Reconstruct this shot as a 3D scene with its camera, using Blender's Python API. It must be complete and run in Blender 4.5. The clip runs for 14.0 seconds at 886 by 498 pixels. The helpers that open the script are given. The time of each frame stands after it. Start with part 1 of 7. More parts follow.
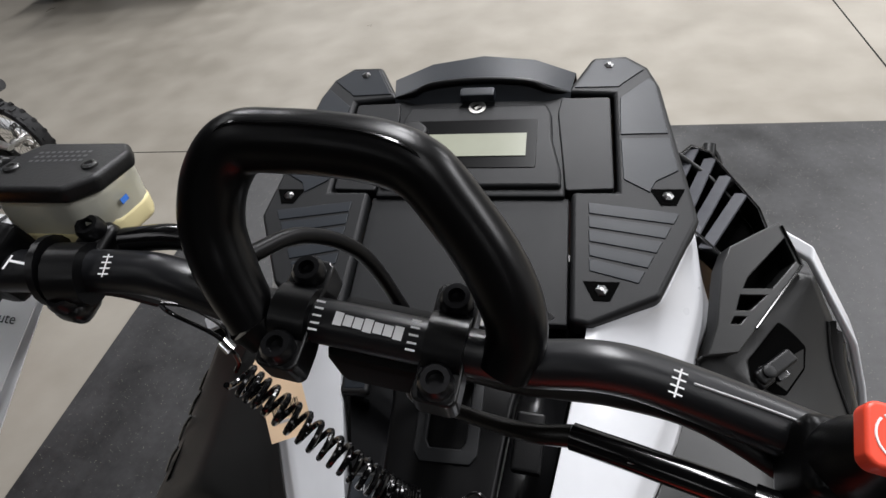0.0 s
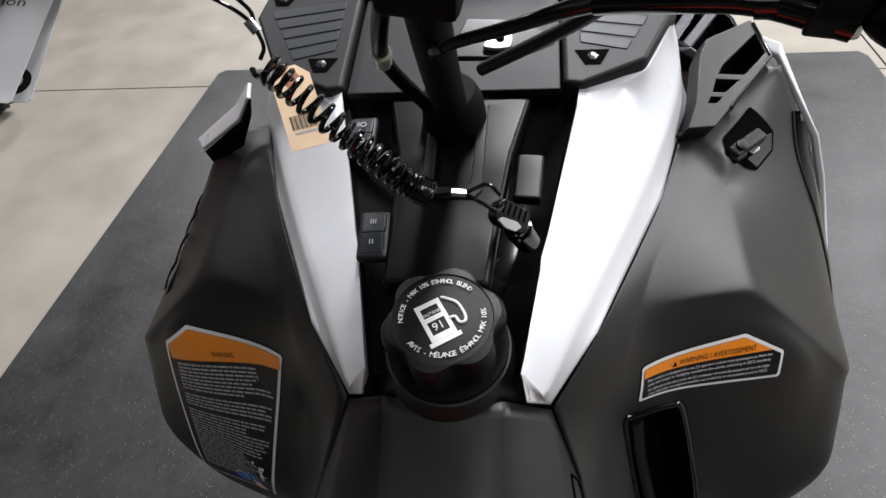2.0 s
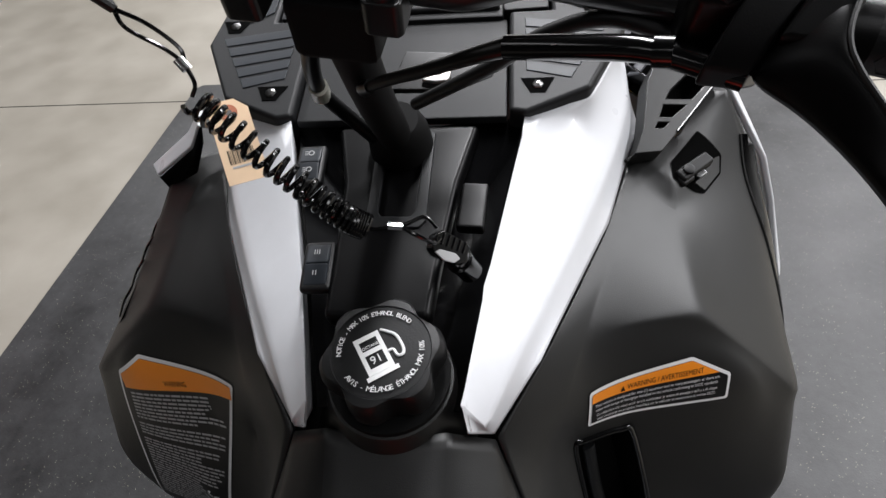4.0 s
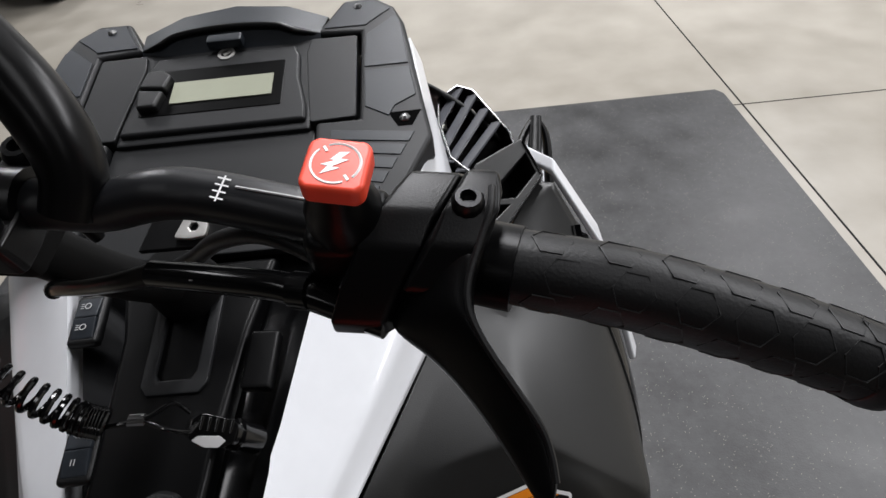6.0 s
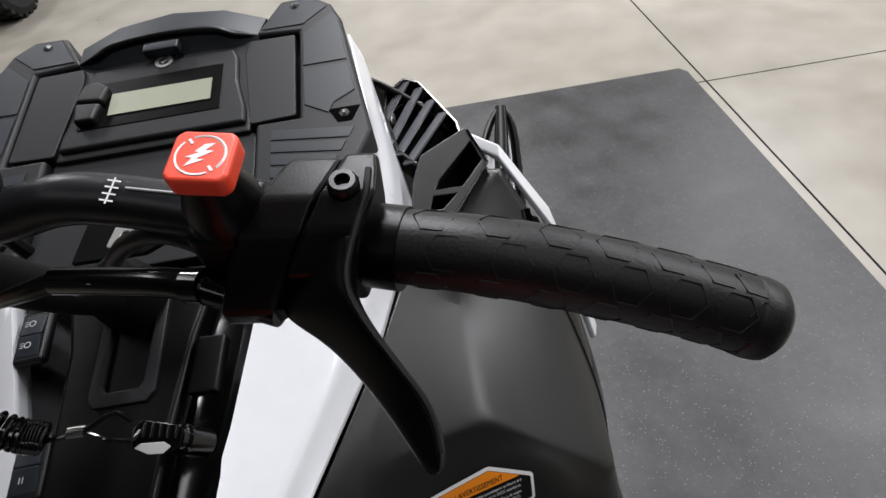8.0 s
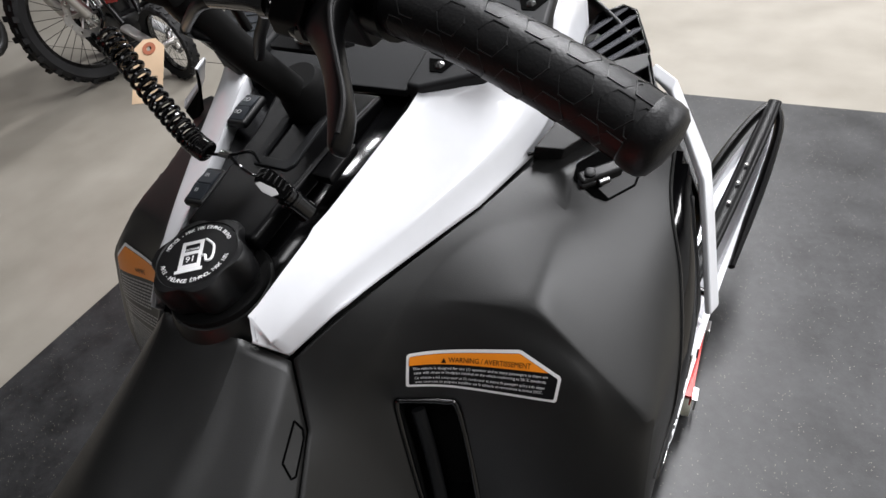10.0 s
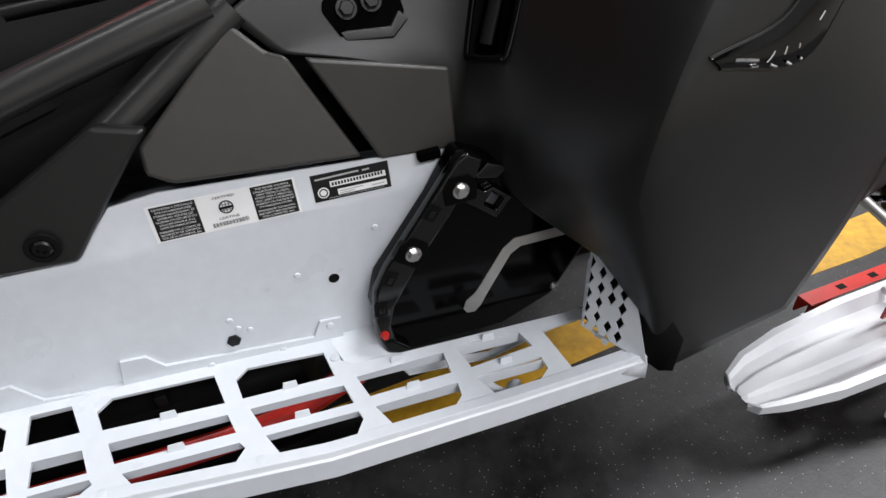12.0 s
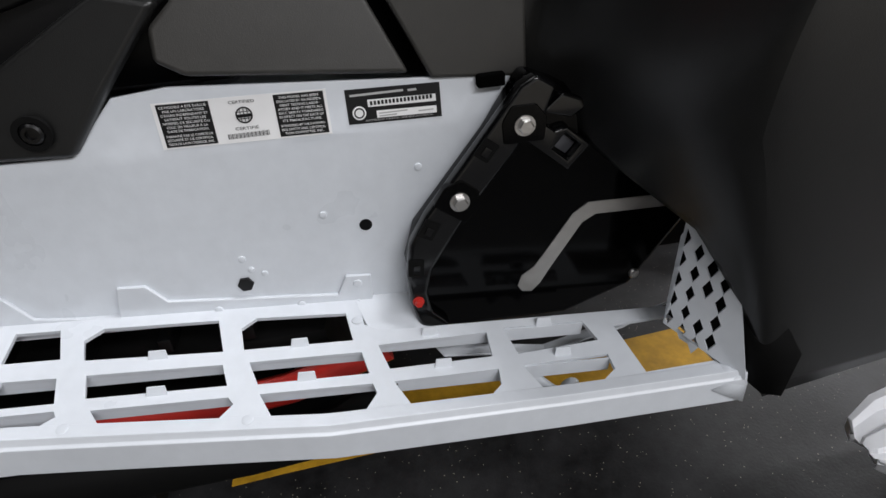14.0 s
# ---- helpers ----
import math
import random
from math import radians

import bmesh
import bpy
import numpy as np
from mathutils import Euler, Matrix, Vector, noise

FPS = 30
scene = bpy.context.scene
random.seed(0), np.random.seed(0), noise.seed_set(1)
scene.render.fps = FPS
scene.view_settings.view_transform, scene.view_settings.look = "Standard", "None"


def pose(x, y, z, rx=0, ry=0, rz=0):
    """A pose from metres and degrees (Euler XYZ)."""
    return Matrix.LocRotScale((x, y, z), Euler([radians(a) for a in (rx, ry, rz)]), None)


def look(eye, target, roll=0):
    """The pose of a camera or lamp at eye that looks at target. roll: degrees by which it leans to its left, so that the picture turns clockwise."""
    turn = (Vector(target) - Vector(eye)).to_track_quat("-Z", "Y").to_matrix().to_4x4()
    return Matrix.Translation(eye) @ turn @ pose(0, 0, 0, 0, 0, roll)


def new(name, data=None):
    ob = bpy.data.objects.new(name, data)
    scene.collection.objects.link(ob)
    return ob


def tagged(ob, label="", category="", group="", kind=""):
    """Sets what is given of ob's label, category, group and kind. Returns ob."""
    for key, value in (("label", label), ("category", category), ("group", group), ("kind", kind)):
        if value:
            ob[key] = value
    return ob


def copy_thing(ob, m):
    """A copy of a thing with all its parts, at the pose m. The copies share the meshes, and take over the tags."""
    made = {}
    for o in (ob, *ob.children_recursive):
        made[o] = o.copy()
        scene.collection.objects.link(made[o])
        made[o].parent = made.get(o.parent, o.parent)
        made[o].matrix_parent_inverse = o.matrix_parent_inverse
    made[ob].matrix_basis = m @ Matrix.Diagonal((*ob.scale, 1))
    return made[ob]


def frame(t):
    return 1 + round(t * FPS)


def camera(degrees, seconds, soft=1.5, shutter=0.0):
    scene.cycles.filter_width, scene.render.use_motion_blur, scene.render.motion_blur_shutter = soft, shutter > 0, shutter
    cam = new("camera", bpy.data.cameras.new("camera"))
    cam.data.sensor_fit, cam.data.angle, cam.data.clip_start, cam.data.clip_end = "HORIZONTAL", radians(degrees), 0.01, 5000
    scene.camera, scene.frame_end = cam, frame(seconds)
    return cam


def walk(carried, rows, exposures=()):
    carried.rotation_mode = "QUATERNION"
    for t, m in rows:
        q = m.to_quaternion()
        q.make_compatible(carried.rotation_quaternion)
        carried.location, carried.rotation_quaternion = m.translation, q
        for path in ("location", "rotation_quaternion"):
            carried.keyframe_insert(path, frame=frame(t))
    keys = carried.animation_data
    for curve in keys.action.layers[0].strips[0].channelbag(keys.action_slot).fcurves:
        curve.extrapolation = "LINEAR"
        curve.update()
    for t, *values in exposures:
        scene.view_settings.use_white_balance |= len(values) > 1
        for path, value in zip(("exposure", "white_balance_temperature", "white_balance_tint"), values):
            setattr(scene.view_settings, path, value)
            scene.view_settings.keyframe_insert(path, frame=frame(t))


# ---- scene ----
cam = camera(75.8, 14.0)
PATH = [
    (0, (0.109, 0.007, 1.471), (-0.304, 1.402, 0.099), -10.2),
    (0.5, (0.103, -0.052, 1.442), (-0.278, 1.333, 0.051), -9.8),
    (1, (0.1, -0.107, 1.41), (-0.247, 1.26, -0.008), -9.4),
    (1.5, (0.088, -0.138, 1.381), (-0.22, 1.212, -0.062), -8.5),
    (2, (0.082, -0.154, 1.358), (-0.2, 1.197, -0.09), -7.7),
    (2.2, (0.08, -0.156, 1.351), (-0.19, 1.199, -0.095), -7.3),
    (4.5, (0.15, -0.121, 1.373), (-0.063, 1.278, -0.04), -6.9),
    (5, (0.19, -0.092, 1.381), (0.044, 1.352, 0.005), -6.1),
    (5.5, (0.222, -0.061, 1.396), (0.116, 1.389, 0.023), -6.5),
    (6, (0.247, -0.041, 1.396), (0.19, 1.407, 0.017), -7.0),
    (6.5, (0.263, -0.043, 1.391), (0.241, 1.4, 0.006), -8.1),
    (7, (0.271, -0.043, 1.391), (0.274, 1.398, 0.003), -9.3),
    (7.2, (0.272, -0.044, 1.391), (0.282, 1.395, 0.001), -9.7),
    (9.5, (0.354, -0.094, 1.375), (-0.077, 1.29, -0.003), -10.8),
    (10, (0.416, -0.125, 1.337), (-0.382, 1.113, -0.015), -10.5),
    (10.5, (0.553, -0.15, 1.231), (-0.628, 0.85, -0.036), -11.3),
    (11, (0.651, -0.158, 1.124), (-0.736, 0.603, -0.099), -8.4),
    (11.5, (0.707, -0.177, 1.015), (-0.755, 0.434, -0.205), -5.0),
    (12, (0.765, -0.166, 0.897), (-0.745, 0.344, -0.312), -4.3),
    (12.5, (0.77, -0.15, 0.816), (-0.785, 0.277, -0.366), -4.2),
    (13, (0.745, -0.134, 0.78), (-0.85, 0.229, -0.37), -4.0),
    (13.5, (0.732, -0.134, 0.772), (-0.89, 0.173, -0.357), -3.8),
    (14, (0.724, -0.123, 0.764), (-0.914, 0.13, -0.354), -3.8),
]
# the clip's own automatic exposure
STOPS = ((0.0, -0.12), (0.5, 0.08), (1.0, 0.18), (1.5, 0.22), (2.0, 0.26), (4.5, 0.18), (5.5, -0.04), (7.0, -0.20), (9.5, 0.10), (10.0, 0.18), (10.5, -0.15), (11.0, 0.0), (11.5, 0.10), (12.0, -0.03), (13.0, -0.22), (14.0, -0.24))
walk(cam, [(t, look(eye, target, roll)) for t, eye, target, roll in PATH], STOPS)

from mathutils.bvhtree import BVHTree

# ---- world and light ----
world = bpy.data.worlds.new("world")
scene.world = world
world.use_nodes = True
world.node_tree.nodes["Background"].inputs[0].default_value = (0.9, 0.95, 1.0, 1)
world.node_tree.nodes["Background"].inputs[1].default_value = 0.01


def ceiling_lamp(x, y, z, w, d, power):
    lamp = bpy.data.lights.new("ceiling_lamp", "AREA")
    lamp.shape, lamp.size, lamp.size_y, lamp.energy = "RECTANGLE", w, d, power
    lamp.color = (0.97, 0.97, 1.0)
    ob = new("ceiling_lamp", lamp)
    ob.matrix_world = pose(x, y, z)
    return ob


for lx, ly, lp in ((-3.6, 5.6, 160), (0.4, 5.6, 240), (4.4, 5.6, 215), (-3.6, 2.2, 28), (0.4, 2.4, 215), (4.4, 2.4, 200), (-2.6, -1.4, 8), (5.4, 0.6, 190), (1.0, -1.6, 20), (-2.2, -4.6, 10), (2.4, -4.4, 12)):
    ceiling_lamp(lx, ly, 4.55, 0.45, 2.2, lp)

# ---- materials ----


def mat(name, color, rough=0.5, metal=0.0, spec=0.5, vary=0.12, scale=8.0, bump=0.0, bump_scale=300.0, coat=0.0, fine=60.0, rough_vary=0.08, alpha_glass=0.0):
    """A surface with variation at two scales and a fine relief."""
    m = bpy.data.materials.new(name)
    m.use_nodes = True
    nt = m.node_tree
    b = nt.nodes["Principled BSDF"]
    co = nt.nodes.new("ShaderNodeTexCoord")
    n1, n2 = nt.nodes.new("ShaderNodeTexNoise"), nt.nodes.new("ShaderNodeTexNoise")
    n1.inputs["Scale"].default_value, n2.inputs["Scale"].default_value = scale, fine
    n1.inputs["Detail"].default_value, n2.inputs["Detail"].default_value = 4, 3
    for n in (n1, n2):
        nt.links.new(co.outputs["Object"], n.inputs["Vector"])
    add = nt.nodes.new("ShaderNodeMath")
    add.operation = "ADD"
    nt.links.new(n1.outputs["Fac"], add.inputs[0])
    nt.links.new(n2.outputs["Fac"], add.inputs[1])
    ramp = nt.nodes.new("ShaderNodeMapRange")
    ramp.inputs["From Min"].default_value, ramp.inputs["From Max"].default_value = 0.6, 1.4
    nt.links.new(add.outputs[0], ramp.inputs["Value"])
    mix = nt.nodes.new("ShaderNodeMix")
    mix.data_type = "RGBA"
    lo = [max(0.0, c * (1 - vary)) for c in color]
    hi = [min(1.0, c * (1 + vary)) for c in color]
    mix.inputs["A"].default_value, mix.inputs["B"].default_value = (*lo, 1), (*hi, 1)
    nt.links.new(ramp.outputs[0], mix.inputs["Factor"])
    nt.links.new(mix.outputs["Result"], b.inputs["Base Color"])
    rr = nt.nodes.new("ShaderNodeMapRange")
    rr.inputs["To Min"].default_value, rr.inputs["To Max"].default_value = max(0.02, rough - rough_vary), min(1, rough + rough_vary)
    nt.links.new(n1.outputs["Fac"], rr.inputs["Value"])
    nt.links.new(rr.outputs[0], b.inputs["Roughness"])
    b.inputs["Metallic"].default_value = metal
    b.inputs["Specular IOR Level"].default_value = spec
    b.inputs["Coat Weight"].default_value = coat
    b.inputs["Coat Roughness"].default_value = 0.06
    if bump:
        n3 = nt.nodes.new("ShaderNodeTexNoise")
        n3.inputs["Scale"].default_value = bump_scale
        n3.inputs["Detail"].default_value = 2
        nt.links.new(co.outputs["Object"], n3.inputs["Vector"])
        bp = nt.nodes.new("ShaderNodeBump")
        bp.inputs["Strength"].default_value = bump
        bp.inputs["Distance"].default_value = 0.001
        nt.links.new(n3.outputs["Fac"], bp.inputs["Height"])
        nt.links.new(bp.outputs[0], b.inputs["Normal"])
    return m


BLACK = mat("matte_black_plastic", (0.0068, 0.0069, 0.0067), 0.41, vary=0.2, bump=0.16, bump_scale=1100, spec=0.50)
KNEEPLASTIC = mat("grained_black_plastic", (0.033, 0.0314, 0.0285), 0.46, spec=0.6, bump=0.16, bump_scale=1000)
TUBEPAINT = mat("gloss_painted_tube", (0.020, 0.020, 0.020), 0.30, spec=1.0, rough_vary=0.05)
CASEGLOSS = mat("polished_black_cover", (0.0010, 0.0010, 0.0011), 0.12, spec=0.13, rough_vary=0.03)
LOOPVINYL = mat("smooth_black_vinyl", (0.0014, 0.0014, 0.0016), 0.30, spec=0.26, rough_vary=0.05)
# near-black: recess shade put into the colour; also a black clip and seam
SHADEBLACK = mat("black_and_painted_shade", (0.0010, 0.0010, 0.0010), 0.9, spec=0.03)
CONTROL = mat("black_moulded_nylon", (0.0014, 0.0014, 0.0016), 0.34, spec=0.17, bump=0.06, bump_scale=1200)
BARPAINT = mat("anodised_dark_bar", (0.0065, 0.0068, 0.0080), 0.32, spec=0.5)
LOUVRE = mat("satin_grey_louvre", (0.075, 0.077, 0.086), 0.24, spec=0.8)
VOIDSTEEL = mat("black_oxide_steel", (0.010, 0.010, 0.011), 0.30, metal=0.6)
DULLSTEEL = mat("dark_zinc_steel", (0.13, 0.13, 0.13), 0.28, metal=0.9)
PRINTGLASS = mat("dull_black_glass", (0.0012, 0.0012, 0.0013), 0.30, spec=0.12)
PODBLACK = mat("charcoal_plastic", (0.0085, 0.0090, 0.0098), 0.50, spec=0.24, bump=0.12, bump_scale=900)
INSET = mat("slate_plastic_inset", (0.0110, 0.0140, 0.0185), 0.46, spec=0.28, bump=0.08, bump_scale=600)
GLOSS = mat("gloss_black_plastic", (0.0018, 0.0018, 0.002), 0.14, spec=0.5, rough_vary=0.05)
LENS = mat("smoked_lens", (0.0015, 0.0015, 0.0018), 0.08, spec=0.28, rough_vary=0.02)
SATIN = mat("satin_black_metal", (0.0020, 0.0020, 0.0023), 0.30, spec=0.42, rough_vary=0.06)
BOOT = mat("smoky_rubber", (0.005, 0.0046, 0.004), 0.28, spec=0.3)
RUBBER = mat("black_rubber", (0.0026, 0.0027, 0.0031), 0.46, spec=0.36, bump=0.15, bump_scale=700)
WHITE = mat("white_painted_plastic", (0.70, 0.71, 0.735), 0.30, vary=0.03, coat=0.3)
WHITEMETAL = mat("white_painted_aluminium", (0.66, 0.69, 0.73), 0.30, vary=0.05, bump=0.08, bump_scale=200)
RED = mat("red_vinyl", (0.72, 0.062, 0.040), 0.48, bump=0.5, bump_scale=700, vary=0.08)
REDBTN = mat("red_plastic", (0.86, 0.070, 0.030), 0.40, vary=0.05)
REDPAINT = mat("red_painted_steel", (0.50, 0.025, 0.018), 0.30, vary=0.1)
STEEL = mat("zinc_plated_steel", (0.62, 0.61, 0.60), 0.30, metal=1.0)
CHROME = mat("bright_metal", (0.80, 0.80, 0.80), 0.14, metal=1.0)
ALU = mat("brushed_aluminium", (0.52, 0.51, 0.49), 0.42, metal=0.85)
LCD = mat("lcd_glass", (0.30, 0.31, 0.24), 0.25, vary=0.04)
ORANGE = mat("orange_label_print", (0.90, 0.27, 0.012), 0.35, vary=0.03)
LABELWHITE = mat("white_label_print", (0.82, 0.82, 0.82), 0.38, vary=0.03)
LABELBLACK = mat("black_label_print", (0.0030, 0.0031, 0.0040), 0.34, vary=0.05, spec=0.35)
LABELGREY = mat("grey_label_print", (0.42, 0.42, 0.42), 0.4, vary=0.05)
BLUEPRINT = mat("blue_label_print", (0.03, 0.15, 0.55), 0.38)
MANILA = mat("manila_card", (0.80, 0.58, 0.38), 0.7, vary=0.06)
PAPER = mat("glossy_tag_card", (0.80, 0.81, 0.82), 0.4, vary=0.03)
FLUIDBODY = mat("translucent_plastic", (0.78, 0.77, 0.66), 0.3, vary=0.04)
FLUIDBODY.node_tree.nodes["Principled BSDF"].inputs["Transmission Weight"].default_value = 0.55
FLUID = mat("brake_fluid_yellow", (0.74, 0.65, 0.36), 0.3, vary=0.05)
TYRE = mat("tyre_rubber", (0.007, 0.007, 0.0075), 0.6, bump=0.3, spec=0.3)
YELLOW = mat("yellow_floor_paint", (0.52, 0.285, 0.02), 0.5, vary=0.30, scale=22)
# for dark parts and joints; in crevices and recesses the colour holds the shade
DARKGAP = mat("dark_part_and_shade", (0.0025, 0.0025, 0.0025), 0.7, spec=0.15)


def floor_material():
    m = bpy.data.materials.new("polished_concrete")
    m.use_nodes = True
    nt = m.node_tree
    b = nt.nodes["Principled BSDF"]
    co = nt.nodes.new("ShaderNodeTexCoord")
    big, mid, small = (nt.nodes.new("ShaderNodeTexNoise") for _ in range(3))
    for n, s, d in ((big, 0.7, 5), (mid, 4.0, 6), (small, 90.0, 2)):
        n.inputs["Scale"].default_value, n.inputs["Detail"].default_value = s, d
        nt.links.new(co.outputs["Object"], n.inputs["Vector"])
    ramp = nt.nodes.new("ShaderNodeValToRGB")
    ramp.color_ramp.elements[0].position, ramp.color_ramp.elements[0].color = 0.30, (0.178, 0.161, 0.132, 1)
    ramp.color_ramp.elements[1].position, ramp.color_ramp.elements[1].color = 0.72, (0.315, 0.292, 0.252, 1)
    mixf = nt.nodes.new("ShaderNodeMath")
    mixf.operation = "MULTIPLY_ADD"
    mixf.inputs[1].default_value = 0.45
    half = nt.nodes.new("ShaderNodeMath")
    half.operation = "MULTIPLY"
    half.inputs[1].default_value = 0.6
    nt.links.new(big.outputs["Fac"], half.inputs[0])
    nt.links.new(mid.outputs["Fac"], mixf.inputs[0])
    nt.links.new(half.outputs[0], mixf.inputs[2])
    nt.links.new(mixf.outputs[0], ramp.inputs["Fac"])
    nt.links.new(ramp.outputs[0], b.inputs["Base Color"])
    rr = nt.nodes.new("ShaderNodeMapRange")
    rr.inputs["To Min"].default_value, rr.inputs["To Max"].default_value = 0.22, 0.42
    nt.links.new(mid.outputs["Fac"], rr.inputs["Value"])
    nt.links.new(rr.outputs[0], b.inputs["Roughness"])
    bp = nt.nodes.new("ShaderNodeBump")
    bp.inputs["Strength"].default_value, bp.inputs["Distance"].default_value = 0.08, 0.002
    nt.links.new(small.outputs["Fac"], bp.inputs["Height"])
    nt.links.new(bp.outputs[0], b.inputs["Normal"])
    return m


def mat_material():
    """Dark recycled-rubber flooring with pale flecks."""
    m = bpy.data.materials.new("flecked_rubber_mat")
    m.use_nodes = True
    nt = m.node_tree
    b = nt.nodes["Principled BSDF"]
    co = nt.nodes.new("ShaderNodeTexCoord")
    noise_big, noise_fine, scuff = (nt.nodes.new("ShaderNodeTexNoise") for _ in range(3))
    scuff.inputs["Scale"].default_value, scuff.inputs["Detail"].default_value, scuff.inputs["Roughness"].default_value = 38.0, 8, 0.75
    noise_big.inputs["Scale"].default_value, noise_big.inputs["Detail"].default_value = 6.0, 9
    noise_fine.inputs["Scale"].default_value, noise_fine.inputs["Detail"].default_value = 220.0, 5
    vor = nt.nodes.new("ShaderNodeTexVoronoi")
    vor.inputs["Scale"].default_value = 210.0
    for n in (noise_big, noise_fine, scuff, vor):
        nt.links.new(co.outputs["Object"], n.inputs["Vector"])
    base = nt.nodes.new("ShaderNodeMix")
    base.data_type = "RGBA"
    base.inputs["A"].default_value, base.inputs["B"].default_value = (0.0040, 0.0040, 0.0042, 1), (0.031, 0.031, 0.0322, 1)
    s = nt.nodes.new("ShaderNodeMath")
    s.operation = "MULTIPLY_ADD"
    s.inputs[1].default_value = 0.55
    h = nt.nodes.new("ShaderNodeMath")
    h.operation = "MULTIPLY"
    h.inputs[1].default_value = 0.45
    nt.links.new(scuff.outputs["Fac"], h.inputs[0])
    nt.links.new(noise_big.outputs["Fac"], s.inputs[0])
    nt.links.new(h.outputs[0], s.inputs[2])
    spread = nt.nodes.new("ShaderNodeMapRange")
    spread.inputs["From Min"].default_value, spread.inputs["From Max"].default_value = 0.36, 0.64
    nt.links.new(s.outputs[0], spread.inputs["Value"])
    nt.links.new(spread.outputs[0], base.inputs["Factor"])
    sheen = nt.nodes.new("ShaderNodeMapRange")
    sheen.inputs["From Min"].default_value, sheen.inputs["From Max"].default_value = 0.35, 0.65
    sheen.inputs["To Min"].default_value, sheen.inputs["To Max"].default_value = 0.39, 0.48
    nt.links.new(noise_big.outputs["Fac"], sheen.inputs["Value"])
    nt.links.new(sheen.outputs[0], b.inputs["Roughness"])
    near = nt.nodes.new("ShaderNodeMath")
    near.operation = "LESS_THAN"
    near.inputs[1].default_value = 0.17
    nt.links.new(vor.outputs["Distance"], near.inputs[0])
    sep = nt.nodes.new("ShaderNodeSeparateColor")
    nt.links.new(vor.outputs["Color"], sep.inputs[0])
    rare = nt.nodes.new("ShaderNodeMath")
    rare.operation = "GREATER_THAN"
    rare.inputs[1].default_value = 0.87
    nt.links.new(sep.outputs[0], rare.inputs[0])
    both = nt.nodes.new("ShaderNodeMath")
    both.operation = "MULTIPLY"
    nt.links.new(near.outputs[0], both.inputs[0])
    nt.links.new(rare.outputs[0], both.inputs[1])
    fleck = nt.nodes.new("ShaderNodeMix")
    fleck.data_type = "RGBA"
    fleck.inputs["B"].default_value = (0.36, 0.34, 0.27, 1)
    nt.links.new(both.outputs[0], fleck.inputs["Factor"])
    nt.links.new(base.outputs["Result"], fleck.inputs["A"])
    nt.links.new(fleck.outputs["Result"], b.inputs["Base Color"])
    b.inputs["Specular IOR Level"].default_value = 0.5
    bp = nt.nodes.new("ShaderNodeBump")
    bp.inputs["Strength"].default_value, bp.inputs["Distance"].default_value = 0.35, 0.001
    nt.links.new(noise_fine.outputs["Fac"], bp.inputs["Height"])
    nt.links.new(bp.outputs[0], b.inputs["Normal"])
    return m


CONCRETE, RUBBERMAT = floor_material(), mat_material()
# wall colours picked for the light they bounce onto the machine
WALLPAINT = mat("dim_bounce_wall", (0.10, 0.10, 0.105), 0.7, vary=0.05)
WALLPALE = mat("light_bounce_wall", (0.62, 0.62, 0.61), 0.7, vary=0.05)
CEILPAINT = mat("ceiling_paint", (0.05, 0.05, 0.052), 0.8, vary=0.05)

# ---- mesh helpers ----


def part(name, bm, material, parent=None, label="", smooth=True, bevel=0.0, segments=2, solid=0.0, angle=25.0):
    """Links a bmesh as one mesh object under a thing or a part."""
    me = bpy.data.meshes.new(name)
    bmesh.ops.recalc_face_normals(bm, faces=bm.faces) if solid == 0 else None
    bm.to_mesh(me)
    bm.free()
    for m in material if isinstance(material, (list, tuple)) else (material,):
        me.materials.append(m)
    ob = new(name, me)
    if smooth:
        for p in me.polygons:
            p.use_smooth = True
    if solid:
        mod = ob.modifiers.new("thickness", "SOLIDIFY")
        mod.thickness, mod.offset = solid, -1
    if bevel:
        mod = ob.modifiers.new("rounding", "BEVEL")
        mod.width, mod.segments, mod.limit_method, mod.angle_limit = bevel, segments, "ANGLE", radians(angle)
        mod.harden_normals = True
    elif smooth:
        me.set_sharp_from_angle(angle=radians(38))
    if smooth and not solid and 8 < len(me.polygons) < 4000:
        mod = ob.modifiers.new("flat_faces", "WEIGHTED_NORMAL")
        mod.keep_sharp = True
    if parent:
        ob.parent = parent
    if label:
        ob["label"] = label
    return ob


def thing(name, x, y, z, label, category, group="", kind=""):
    ob = new(name)
    ob.location = (x, y, z)
    ob.empty_display_size = 0.1
    return tagged(ob, label, category, group, kind)


def basis(origin, x, z):
    """A frame at origin with its x along x and its z near z."""
    X = Vector(x).normalized()
    Y = Vector(z).cross(X).normalized()
    Z = X.cross(Y)
    return Matrix(((X[0], Y[0], Z[0], origin[0]), (X[1], Y[1], Z[1], origin[1]), (X[2], Y[2], Z[2], origin[2]), (0, 0, 0, 1)))


def across(p, mirror=True):
    """The point, or its twin on the other side of the machine's slightly turned axis."""
    off = min(0.028, max(0.0, 0.024 - 0.041 * (p[1] - 0.05)))
    if abs(p[0]) < 1e-9:
        return (off / 2, p[1], p[2])
    return (off - p[0], p[1], p[2]) if mirror else tuple(p)


def facets(points, faces, mirror=False):
    """A shell from named corner points and the faces between them."""
    bm = bmesh.new()
    vs = {k: bm.verts.new(across(p, mirror)) for k, p in points.items()}
    for f in faces:
        vv = [vs[k] for k in f.split()]
        bm.faces.new(vv[::-1] if mirror else vv)
    return bm


